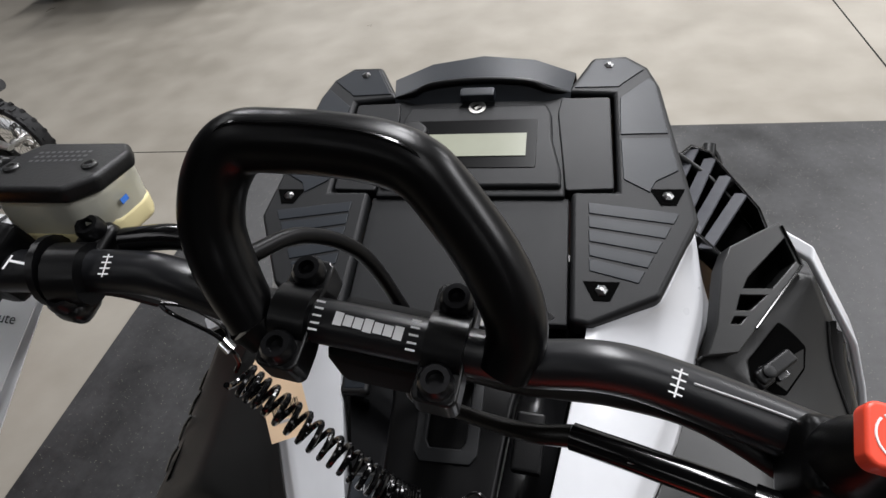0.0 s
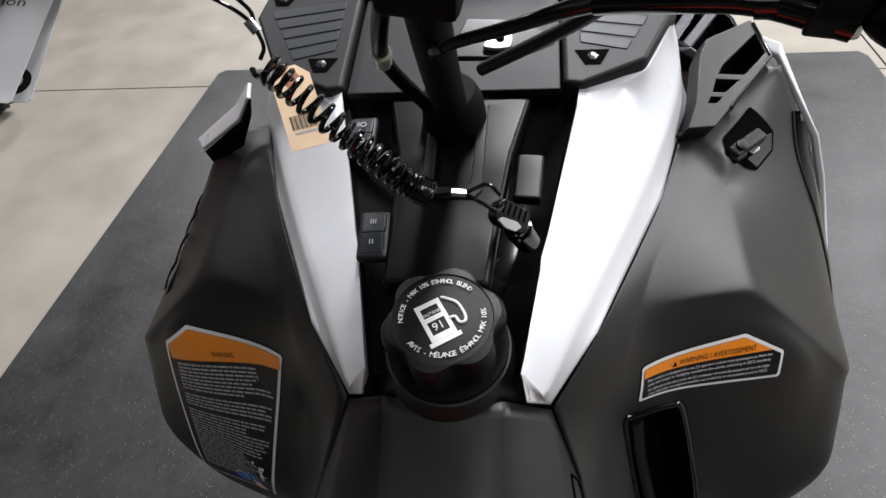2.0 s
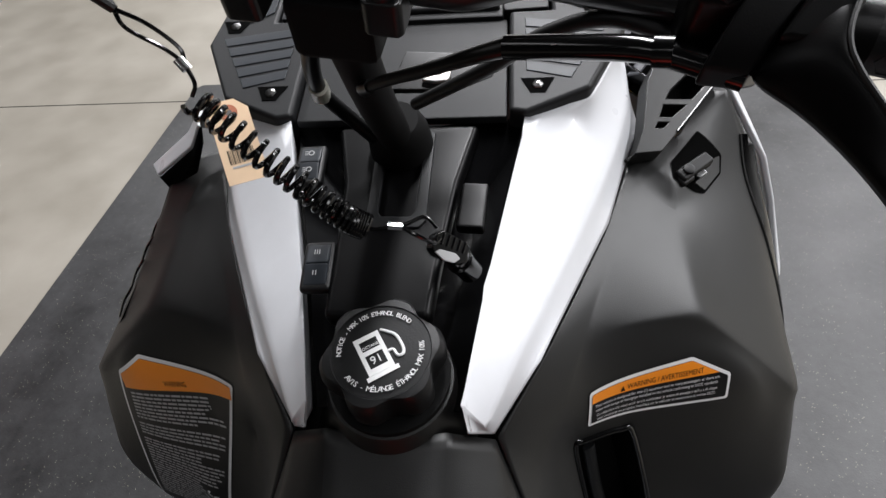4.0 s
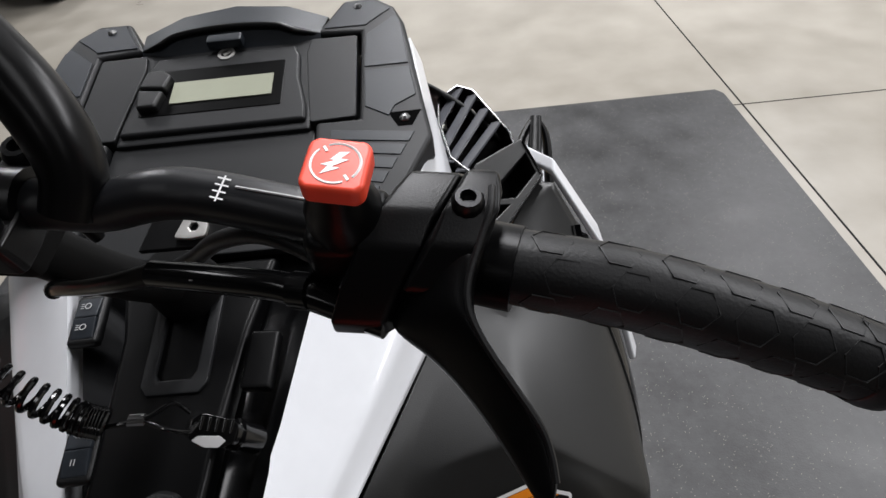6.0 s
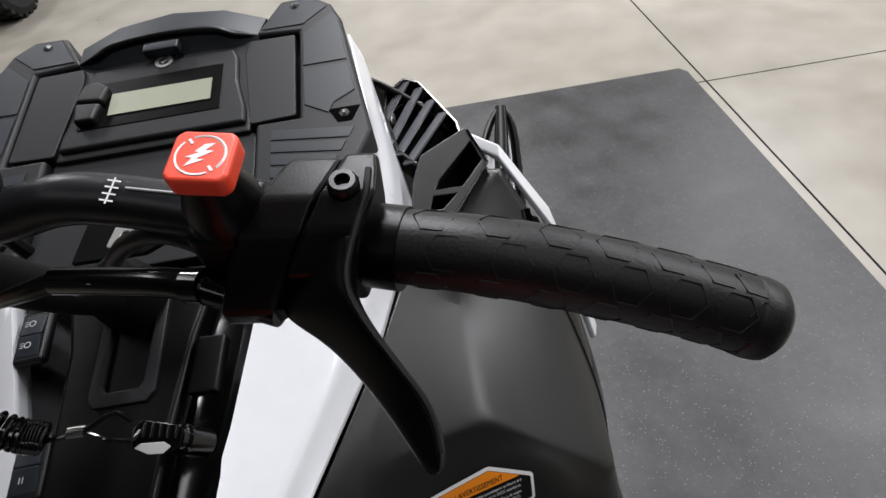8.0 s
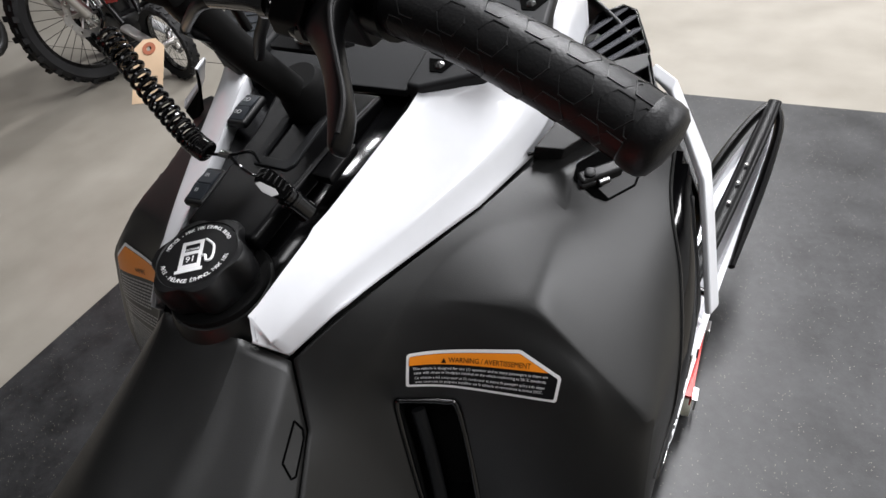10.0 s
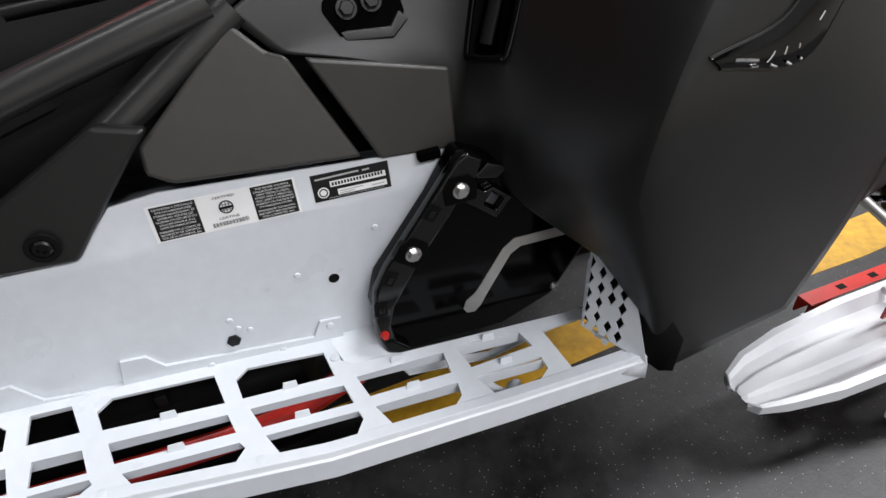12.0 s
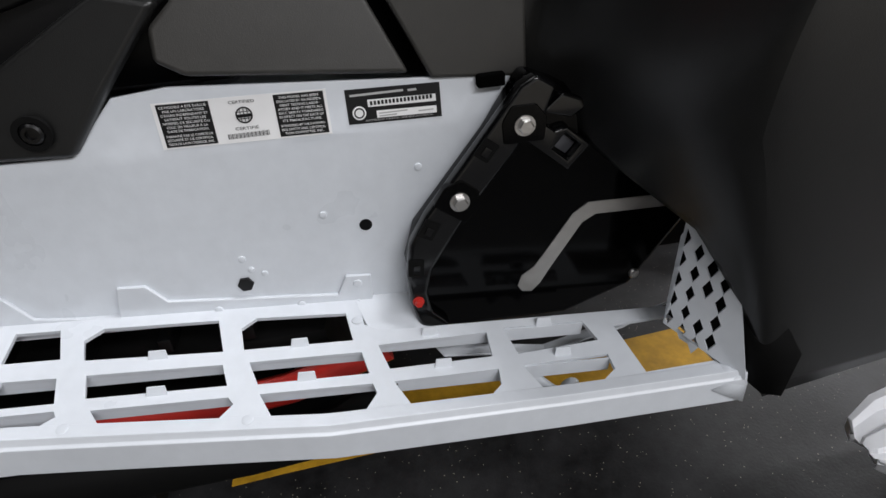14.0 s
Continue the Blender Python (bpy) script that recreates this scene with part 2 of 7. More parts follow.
def cage(name, points, faces, material, parent, creases, label="", mirror=False, level=3, solid=0.004, merge=False, rim=1.0, pins=""):
    """A smooth moulded shell: a control cage with creased edges, subdivided and given thickness."""
    bm = joined(facets(points, faces), facets(points, faces, True)) if merge else facets(points, faces, mirror)
    if merge:
        bmesh.ops.remove_doubles(bm, verts=bm.verts, dist=0.0005)
        bmesh.ops.recalc_face_normals(bm, faces=bm.faces)
        up = sum(f.normal.z for f in bm.faces)
        if up < 0:
            bmesh.ops.reverse_faces(bm, faces=bm.faces)
    layer = bm.edges.layers.float.new("crease_edge")
    where = {}
    for k, value in creases.items():
        a, b = k.split()
        for sx in ((1, -1) if merge else (-1,) if mirror else (1,)):
            pa, pb = (Vector(across(points[q], sx < 0)) for q in (a, b))
            for e in bm.edges:
                v, w = e.verts[0].co, e.verts[1].co
                if ((v - pa).length < 1e-4 and (w - pb).length < 1e-4) or ((v - pb).length < 1e-4 and (w - pa).length < 1e-4):
                    e[layer] = value
    for e in bm.edges:
        if len(e.link_faces) == 1:
            e[layer] = rim
    corner = bm.verts.layers.float.new("crease_vert")
    for q in pins.split():
        for v in bm.verts:
            if min((v.co - Vector(across(points[q], False))).length, (v.co - Vector(across(points[q]))).length) < 1e-4:
                v[corner] = 0.85 if q in ("r1", "r2") else 1.0
    ob = part(name, bm, material, parent, label, solid=1e-9)
    ob.modifiers.clear()
    sub = ob.modifiers.new("moulding", "SUBSURF")
    sub.levels = sub.render_levels = level
    if solid:
        th = ob.modifiers.new("thickness", "SOLIDIFY")
        th.thickness, th.offset = solid, -1
    return ob


def mirrored(points, faces):
    """A shell and its mirror image, joined along the middle."""
    bm = joined(facets(points, faces), facets(points, faces, True))
    bmesh.ops.remove_doubles(bm, verts=bm.verts, dist=0.0005)
    return bm


def surface(*obs):
    """The finished surfaces of some parts, to lay things on."""
    dg = bpy.context.evaluated_depsgraph_get()
    bm = bmesh.new()
    for ob in obs:
        me = bpy.data.meshes.new_from_object(ob.evaluated_get(dg))
        bm.from_mesh(me)
        bpy.data.meshes.remove(me)
    return BVHTree.FromBMesh(bm)


def drape(bm, tree, way, above, reach=0.12):
    """Lays the points of a thin mesh onto a surface, along way, keeping them a little above it."""
    w = Vector(way).normalized()
    for v in bm.verts:
        hit, normal, _, _ = tree.ray_cast(v.co - w * reach, w, 2.5 * reach)
        if hit:
            v.co = hit - w * above
    return bm


def sheet(outline, m, above, cell=0.008):
    """A flat outline cut into a fine grid, so that it can follow a curved surface."""
    bm = bmesh.new()
    bm.faces.new([bm.verts.new((p[0], p[1], above)) for p in outline])
    xs, ys = [p[0] for p in outline], [p[1] for p in outline]
    for axis, lo, hi in ((0, min(xs), max(xs)), (1, min(ys), max(ys))):
        q = lo + cell
        while q < hi:
            co, no = Vector((0, 0, 0)), Vector((0, 0, 0))
            co[axis], no[axis] = q, 1
            bmesh.ops.bisect_plane(bm, geom=bm.verts[:] + bm.edges[:] + bm.faces[:], plane_co=co, plane_no=no)
            q += cell
    bm.transform(m)
    return bm


def shrink(outline, d):
    """The outline moved inwards by d."""
    n = len(outline)
    area = sum(outline[i][0] * outline[(i + 1) % n][1] - outline[(i + 1) % n][0] * outline[i][1] for i in range(n))
    sgn = 1 if area > 0 else -1
    out = []
    for i in range(n):
        p, a, b = Vector(outline[i]), Vector(outline[i - 1]), Vector(outline[(i + 1) % n])
        u, w = (p - a).normalized(), (b - p).normalized()
        nu, nw = Vector((-u.y, u.x)) * sgn, Vector((-w.y, w.x)) * sgn
        k = (nu + nw)
        k = k / max(0.3, k.dot(nu))
        out.append(tuple(p + k * d))
    return out


def prism(outline, depth, m=Matrix(), bevel=0.0, holes=(), segments=2):
    """A plate from a flat outline (with holes), thick from 0 down to -depth in the frame m."""
    bm = bmesh.new()
    if holes:
        edges = []
        for loop in (outline, *holes):
            vs = [bm.verts.new((p[0], p[1], 0)) for p in loop]
            edges += [bm.edges.new((vs[i], vs[(i + 1) % len(vs)])) for i in range(len(vs))]
        bmesh.ops.triangle_fill(bm, edges=edges, use_beauty=True, use_dissolve=False)
    else:
        bm.faces.new([bm.verts.new((p[0], p[1], 0)) for p in outline])
    bmesh.ops.recalc_face_normals(bm, faces=bm.faces)
    if sum(f.normal.z for f in bm.faces) < 0:
        bmesh.ops.reverse_faces(bm, faces=bm.faces)
    top = list(bm.faces)
    res = bmesh.ops.extrude_face_region(bm, geom=top)
    low = [v for v in res["geom"] if isinstance(v, bmesh.types.BMVert)]
    bmesh.ops.translate(bm, verts=low, vec=(0, 0, -depth))
    bmesh.ops.recalc_face_normals(bm, faces=bm.faces)
    if bevel:
        rim = [e for e in bm.edges if len(e.link_faces) == 2 and e.calc_face_angle(0) > 0.6]
        bmesh.ops.bevel(bm, geom=rim, offset=bevel, segments=segments, profile=0.5, affect="EDGES", clamp_overlap=True)
    bm.transform(m)
    return bm


def block(x0, x1, y0, y1, z0, z1, bevel=0.0, m=Matrix(), segments=2):
    return prism(((x0, y0), (x1, y0), (x1, y1), (x0, y1)), z1 - z0, m @ Matrix.Translation((0, 0, z1)), bevel, segments=segments)


def smooth_path(points, n=6):
    """A rounded line through the points."""
    P = [Vector(p) for p in points]
    P = [2 * P[0] - P[1], *P, 2 * P[-1] - P[-2]]
    out = []
    for i in range(1, len(P) - 2):
        a, b, c, d = P[i - 1:i + 3]
        for k in range(n):
            t = k / n
            out.append(0.5 * ((2 * b) + (c - a) * t + (2 * a - 5 * b + 4 * c - d) * t * t + (3 * b - a - 3 * c + d) * t ** 3))
    out.append(P[-2])
    return out


def tube(points, radius, n=6, sides=14, caps=True, oval=1.0):
    """A round bar along a smooth line; radius is a number or one for each point."""
    path = smooth_path(points, n) if n > 1 else [Vector(p) for p in points]
    bm = bmesh.new()
    rings = []
    up = Vector((0, 0, 1))
    count = len(path)
    for i, p in enumerate(path):
        t = (path[min(i + 1, count - 1)] - path[max(i - 1, 0)]).normalized()
        side = t.cross(up)
        if side.length < 1e-3:
            side = t.cross(Vector((0, 1, 0)))
        side.normalize()
        up = side.cross(t).normalized()
        if isinstance(radius, (list, tuple)):
            f = i / (count - 1) * (len(radius) - 1)
            k = min(int(f), len(radius) - 2)
            r = radius[k] + (radius[k + 1] - radius[k]) * (f - k)
        else:
            r = radius
        rings.append([bm.verts.new(p + r * (math.cos(a) * side + oval * math.sin(a) * up)) for a in (2 * math.pi * s / sides for s in range(sides))])
    for a, b in zip(rings, rings[1:]):
        for s in range(sides):
            bm.faces.new((a[s], a[(s + 1) % sides], b[(s + 1) % sides], b[s]))
    if caps:
        bm.faces.new(rings[0][::-1])
        bm.faces.new(rings[-1])
    return bm


def lathe(profile, m=Matrix(), sides=28, wave=None, hollow=False):
    """A turned shape: (radius, height) from the axis outwards; wave scales the radius with the angle and the row."""
    bm = bmesh.new()
    rings = []
    for j, (r, z) in enumerate(profile):
        rings.append([bm.verts.new((r * (wave(a, j) if wave else 1) * math.cos(a), r * (wave(a, j) if wave else 1) * math.sin(a), z)) for a in (2 * math.pi * s / sides for s in range(sides))])
    for a, b in zip(rings, rings[1:]):
        for s in range(sides):
            bm.faces.new((a[s], a[(s + 1) % sides], b[(s + 1) % sides], b[s]))
    if hollow:
        for s in range(sides):
            bm.faces.new((rings[-1][s], rings[-1][(s + 1) % sides], rings[0][(s + 1) % sides], rings[0][s]))
    else:
        bm.faces.new(rings[0][::-1])
        bm.faces.new(rings[-1])
    bm.transform(m)
    bmesh.ops.recalc_face_normals(bm, faces=bm.faces)
    return bm


def joined(*bms):
    """Several bmeshes as one."""
    out = bmesh.new()
    for b in bms:
        me = bpy.data.meshes.new("tmp")
        b.to_mesh(me)
        b.free()
        out.from_mesh(me)
        bpy.data.meshes.remove(me)
    return out


def ring(r0, r1, z0, z1, m=Matrix(), sides=24):
    """A flat washer or ring."""
    bm = bmesh.new()
    rows = [[bm.verts.new((r * math.cos(2 * math.pi * s / sides), r * math.sin(2 * math.pi * s / sides), z)) for s in range(sides)] for r, z in ((r0, z0), (r1, z0), (r1, z1), (r0, z1))]
    for i in range(4):
        a, b = rows[i], rows[(i + 1) % 4]
        for s in range(sides):
            bm.faces.new((a[s], a[(s + 1) % sides], b[(s + 1) % sides], b[s]))
    bm.transform(m)
    bmesh.ops.recalc_face_normals(bm, faces=bm.faces)
    return bm


def lettering(text, size, m, depth=0.0002, width=None):
    """Words in the built-in font, centred on the frame m; width squeezes the line to that length."""
    cu = bpy.data.curves.new("words", "FONT")
    cu.body, cu.size, cu.align_x, cu.align_y, cu.extrude = text, size, "CENTER", "CENTER", depth
    cu.resolution_u = 2
    ob = bpy.data.objects.new("words", cu)
    scene.collection.objects.link(ob)
    dg = bpy.context.evaluated_depsgraph_get()
    me = bpy.data.meshes.new_from_object(ob.evaluated_get(dg))
    bpy.data.objects.remove(ob)
    bpy.data.curves.remove(cu)
    bm = bmesh.new()
    bm.from_mesh(me)
    bpy.data.meshes.remove(me)
    if width and bm.verts:
        xs = [v.co.x for v in bm.verts]
        k = width / max(1e-6, max(xs) - min(xs))
        bmesh.ops.scale(bm, vec=(k, 1, 1), verts=bm.verts)
    bm.transform(m)
    return bm


def bars(rows, m, depth=0.0002):
    """Unreadable print: plain bars, each (x0, x1, y, height)."""
    bm = bmesh.new()
    for x0, x1, y, h in rows:
        vs = [bm.verts.new(p) for p in ((x0, y - h / 2, depth), (x1, y - h / 2, depth), (x1, y + h / 2, depth), (x0, y + h / 2, depth))]
        bm.faces.new(vs)
    bm.transform(m)
    return bm


def bolt(parent, p, axis, r=0.006, h=0.005, material=None, socket=True, name="bolt", label=""):
    """A round-headed socket bolt or a hexagon bolt, standing on p."""
    ax = Vector(axis).normalized()
    m = Matrix.Translation(p) @ ax.to_track_quat("Z", "Y").to_matrix().to_4x4()
    if socket:
        bm = joined(lathe(((r, 0), (r, h * 0.6), (r * 0.8, h), (r * 0.5, h), (r * 0.45, h * 0.4)), m, 12))
    else:
        bm = joined(lathe(((r * 1.35, 0), (r * 1.35, h * 0.25)), m, 16), lathe(((r, h * 0.25), (r, h * 0.85), (r * 0.85, h)), m, 6))
    return part(name, bm, material or SATIN, parent, label)


def cut(outline, r=0.003):
    """The outline with its corners cut round."""
    out = []
    n = len(outline)
    for i in range(n):
        p, a, b = Vector(outline[i]), Vector(outline[i - 1]), Vector(outline[(i + 1) % n])
        for t, q in ((1, a), (0.35, a), (0.35, b), (1, b)):
            w = (q - p)
            k = min(r, w.length * 0.4)
            out.append(tuple(p + w.normalized() * k * (t if t == 1 else 0.35)))
    return out


# ---- setting ----
floor = tagged(part("floor", block(-9, 9, -7, 9, -0.2, 0.0), CONCRETE, smooth=False), "polished bare concrete showroom floor with saw-cut joints", "floor", kind="structure")
# unseen walls close the room: north and east bounce light, the others little
for nm, b in (("wall_north", (-9.2, 9.2, 9, 9.2, 0, 4.8)), ("wall_south", (-9.2, 9.2, -7.2, -7, 0, 4.8)), ("wall_east", (9, 9.2, -7, 9, 0, 4.8)), ("wall_west", (-9.2, -9, -7, 9, 0, 4.8))):
    tagged(part(nm, block(*b), WALLPALE if nm in ("wall_north", "wall_east") else WALLPAINT, smooth=False), "plain unseen showroom wall, made pale to bounce light" if nm in ("wall_north", "wall_east") else "plain unseen showroom wall, made dark to cut bounced light", "wall", kind="structure")
tagged(part("ceiling", block(-9.2, 9.2, -7.2, 9.2, 4.8, 5.0), CEILPAINT, smooth=False), "plain dark showroom ceiling", "ceiling", kind="structure")
# saw-cut joints of the slab
part("joint", joined(block(-9, 9, 2.167, 2.173, -0.01, 0.0008), block(1.554, 1.562, -7, 9, -0.01, 0.0007)), DARKGAP, floor, "dark saw-cut joint", smooth=False)

# rubber mat under the machine
rubber_mat = tagged(part("floor_mat", prism(((-1.44, -2.6), (1.515, -2.6), (1.515, 2.27), (1.49, 2.31), (-1.41, 2.31), (-1.44, 2.28)), 0.005, Matrix.Translation((0, 0, 0.006)), 0.001), RUBBERMAT, smooth=False),
                    "dark grey rubber mat with pale flecks on concrete", "floor mat", kind="structure")


def slant(x_of, y0, y1, w):
    return prism(((x_of(y0) - w / 2, y0), (x_of(y0) + w / 2, y0), (x_of(y1) + w / 2, y1), (x_of(y1) - w / 2, y1)), 0.001, Matrix.Translation((0, 0, 0.0072)))


MID = ((0.098, -0.38), (0.093, -0.30), (0.080, 0.05), (0.055, 0.45), (0.058, 1.10), (0.035, 1.50), (-0.030, 1.85), (-0.110, 2.30))
part("stripe", prism([(x - 0.058, y) for x, y in MID] + [(x + 0.058, y) for x, y in MID[::-1]], 0.001, Matrix.Translation((0, 0, 0.0072))), YELLOW, rubber_mat, "worn yellow painted stripe", smooth=False)
part("stripe", slant(lambda y: -0.10 - 0.08 * y, 1.9, 2.3, 0.085), YELLOW, rubber_mat, "worn yellow painted stripe", smooth=False)

# ---- snowmobile ----
X0 = 0.010
sled = thing("snowmobile", X0, 0, 0, "black and white mountain snowmobile with red seat, standing on dollies", "snowmobile")


def both(name, points, faces, material, **kw):
    """A shell on the right side and its mirror image on the left."""
    return [part(name, facets(points, faces, s), material, sled, **kw) for s in (False, True)]


# white tank-side fairings
FAIRING = dict(
    i0=(0.071, 0.069, 0.985), ib=(0.076, 0.057, 0.964), i1=(0.086, 0.161, 1.013), i2=(0.121, 0.328, 1.067),
    g0=(0.089, 0.064, 0.958), g1=(0.118, 0.125, 0.984), g2=(0.186, 0.272, 1.006), g3=(0.222, 0.366, 1.024), g4=(0.236, 0.425, 1.045), g5=(0.214, 0.60, 1.095),
    e0=(0.095, 0.072, 0.935), e1=(0.132, 0.123, 0.964), e2=(0.202, 0.273, 0.977), e3=(0.230, 0.364, 0.985), e4=(0.250, 0.41, 0.990), e5=(0.222, 0.60, 1.02),
    p1=(0.182, 0.352, 1.066), p2=(0.221, 0.434, 1.084), p3=(0.204, 0.60, 1.124), k0=(0.075, 0.078, 0.955), k1=(0.091, 0.165, 0.98), k2=(0.126, 0.330, 1.03))
FAIRING_FACES = ("i0 g0 g1 i1", "i1 g1 g2 i2", "i2 g2 g3 p1", "p1 g3 g4 p2", "p2 g4 g5 p3", "ib e0 g0 i0", "g0 e0 e1 g1", "g1 e1 e2 g2", "g2 e2 e3 g3", "g3 e3 e4 g4", "g4 e4 e5 g5", "k0 i0 i1 k1", "k1 i1 i2 k2", "k0 ib i0")
for sx in (False, True):
    cage("fairing", FAIRING, FAIRING_FACES, WHITE, sled, {"g0 g1": 0.8, "g1 g2": 0.8, "g2 g3": 0.75, "g3 g4": 0.6, "g4 g5": 0.6, "i0 i1": 0.95, "i1 i2": 0.95, "i0 g0": 0.9, "i2 p1": 0.9, "p1 p2": 0.9, "p2 p3": 0.9, "ib i0": 0.9, "ib e0": 0.95, "e0 g0": 0.6}, "glossy white fairing", mirror=sx, solid=0.003, pins="e0 e1 e2 e3 e4 ib i0 i1 i2 g0 k0 k2 p1 p2")

# moulded black side panels
PANEL = dict(
    v0=(0.098, 0.071, 0.931), v1=(0.134, 0.123, 0.960), v2=(0.204, 0.273, 0.973), v3=(0.232, 0.364, 0.982), v4=(0.250, 0.41, 0.988),
    c0=(0.152, 0.103, 0.915), c1=(0.178, 0.180, 0.955), c2=(0.212, 0.259, 0.966), c3=(0.277, 0.316, 0.954), c4=(0.277, 0.346, 0.980), c5=(0.285, 0.392, 0.992), q2=(0.327, 0.455, 1.012),
    d0=(0.178, 0.155, 0.924), d1=(0.288, 0.192, 0.909), d2=(0.366, 0.182, 0.856), d3=(0.328, 0.153, 0.842),
    r0=(0.175, 0.170, 0.945), r1=(0.284, 0.204, 0.928), r2=(0.407, 0.190, 0.814),
    o0=(0.345, 0.447, 1.014), o1=(0.391, 0.408, 0.932), o2=(0.427, 0.352, 0.805), o3=(0.424, 0.27, 0.705), o4=(0.413, 0.195, 0.727), e1=(0.416, 0.157, 0.731), e2=(0.420, 0.122, 0.622), m1=(0.320, 0.084, 0.602),
    t0=(0.146, 0.080, 0.850), t1=(0.166, 0.108, 0.848), t2=(0.223, 0.132, 0.842), t3=(0.258, 0.082, 0.706), t4=(0.202, 0.062, 0.696), t5=(0.172, 0.028, 0.735),
    u0=(0.345, 0.120, 0.712), f0=(0.122, 0.036, 0.879), f1=(0.142, -0.03, 0.838), f2=(0.175, -0.162, 0.765), f3=(0.184, -0.126, 0.726), f4=(0.198, 0.037, 0.690),
    b0=(0.200, 0.041, 0.592), b1=(0.237, 0.085, 0.543), b2=(0.322, 0.172, 0.475), b3=(0.366, 0.238, 0.365), b4=(0.366, 0.264, 0.275), b5=(0.38, 0.45, 0.33), b6=(0.395, 0.49, 0.50), b7=(0.398, 0.49, 0.70))
PANEL_FACES = ("v0 c0 c1 v1", "v1 c1 c2 v2", "v2 c2 c3 v3", "v3 c3 c4", "v3 c4 c5 v4", "c1 r0 r1 c2", "c2 r1 c3", "c0 d0 r0 c1", "c3 r1 r2 o1", "c3 o1 o0 c5 c4", "c5 o0 q2", "r2 o2 o1",
               "r2 e1 o4 o2", "o4 o3 o2", "c0 t1 t2 d0", "r0 d0 d1 r1", "r1 d1 d2 r2", "d0 t2 d3 d1", "d1 d3 d2", "t2 t3 u0 d3", "d3 u0 e1 r2 d2", "v0 f0 t0 c0", "c0 t0 t1", "t0 t5 t4 t1", "f0 f1 t5 t0", "f1 f2 f3 t5", "f3 f4 t5", "t5 f4 t4",
               "t4 b0 b1 t3", "f4 b0 t4", "t3 b1 m1 u0", "b1 b2 m1", "u0 m1 e2 e1", "m1 b2 e2", "e1 e2 o3 o4", "b2 b3 e2", "e2 b3 b4 o3", "o3 b4 b5 b6", "o3 b6 b7 o2")
PANEL_CREASE = {"c0 c1": 0.6, "c1 c2": 0.8, "c2 c3": 0.82, "c3 c4": 0.45, "v3 c4": 0.5, "r0 r1": 0.88, "r1 r2": 0.9, "r1 c3": 0.82, "r2 e1": 0.35, "e1 e2": 0.45, "r2 o2": 0.1, "c3 o1": 0.3, "d1 d0": 0.30, "o4 o3": 0.5, "o3 o2": 0.4, "t5 t0": 0.35, "f3 t5": 0.4, "t1 t2": 1, "t2 t3": 1, "t3 t4": 1, "t4 t1": 1}
PANEL_PINS = "r1 r2 c3 t1 t2 t3 t4 v0 v4 f0 f2 f3 b0 b2 b4 o0 q2 c5 b5 b7"
panel_r = cage("side_panel", PANEL, PANEL_FACES, BLACK, sled, PANEL_CREASE, "matte black moulded side panel", pins=PANEL_PINS, level=4)
# the left panel is closed where the right one has its pull, and stops short in front, where the louvres begin
PANEL_LEFT = dict(PANEL, v4=(0.238, 0.395, 0.985), c4=(0.262, 0.345, 0.980), c5=(0.268, 0.385, 0.985), q2=(0.282, 0.390, 0.984), o0=(0.300, 0.385, 0.978), o1=(0.331, 0.362, 0.934), o2=(0.372, 0.300, 0.850), o3=(0.405, 0.25, 0.72), b5=(0.36, 0.38, 0.33), b6=(0.365, 0.38, 0.50), b7=(0.365, 0.36, 0.70))
panel_l = cage("side_panel", PANEL_LEFT, PANEL_FACES + ("t1 t4 t3 t2",), BLACK, sled, {k: w for k, w in PANEL_CREASE.items() if not (k[0] == "t" and k[3] == "t")}, "matte black moulded side panel", mirror=True, pins=PANEL_PINS)

# lower knee panel
KNEE_REAR = dict(a0=(0.172, -0.162, 0.758), a1=(0.182, -0.136, 0.730), a8=(0.189, -0.119, 0.724), a4=(0.203, -0.065, 0.611), a5=(0.208, -0.250, 0.630), a6=(0.204, -0.272, 0.643), a7=(0.198, -0.270, 0.668))
KNEE_FRONT = dict(b8=(0.192, -0.103, 0.722), a2=(0.202, 0.040, 0.690), a3=(0.201, 0.044, 0.597), b4=(0.205, -0.046, 0.606))
KNEE_BACK = dict(a=(0.170, -0.16, 0.735), b=(0.182, 0.03, 0.70), c=(0.186, 0.035, 0.60), d=(0.190, -0.262, 0.625))
for sx in (False, True):
    part("knee_panel", facets(KNEE_REAR, ("a0 a1 a8 a4 a5 a6 a7",), sx), KNEEPLASTIC, sled, "matte black lower knee panel", bevel=0.006, segments=4, solid=0.010)
    part("knee_panel", facets(KNEE_FRONT, ("b8 a2 a3 b4",), sx), KNEEPLASTIC, sled, "matte black lower knee panel", bevel=0.004, segments=3, solid=0.010)
    # added backing sheet, the groove's shade put into its colour
    part("knee_shade", facets(KNEE_BACK, ("a b c d",), sx), SHADEBLACK, sled, "near-black backing sheet painting the shade between the knee panels", solid=0.003)
    q = -1 if sx else 1
    part("knee_clip", block(-0.006, 0.006, -0.013, 0.013, -0.006, 0.006, 0.002, Matrix.Translation((0.2145 if q > 0 else 0.028 - 0.2145, 0.008, 0.600))), SHADEBLACK, sled, "small black clip")

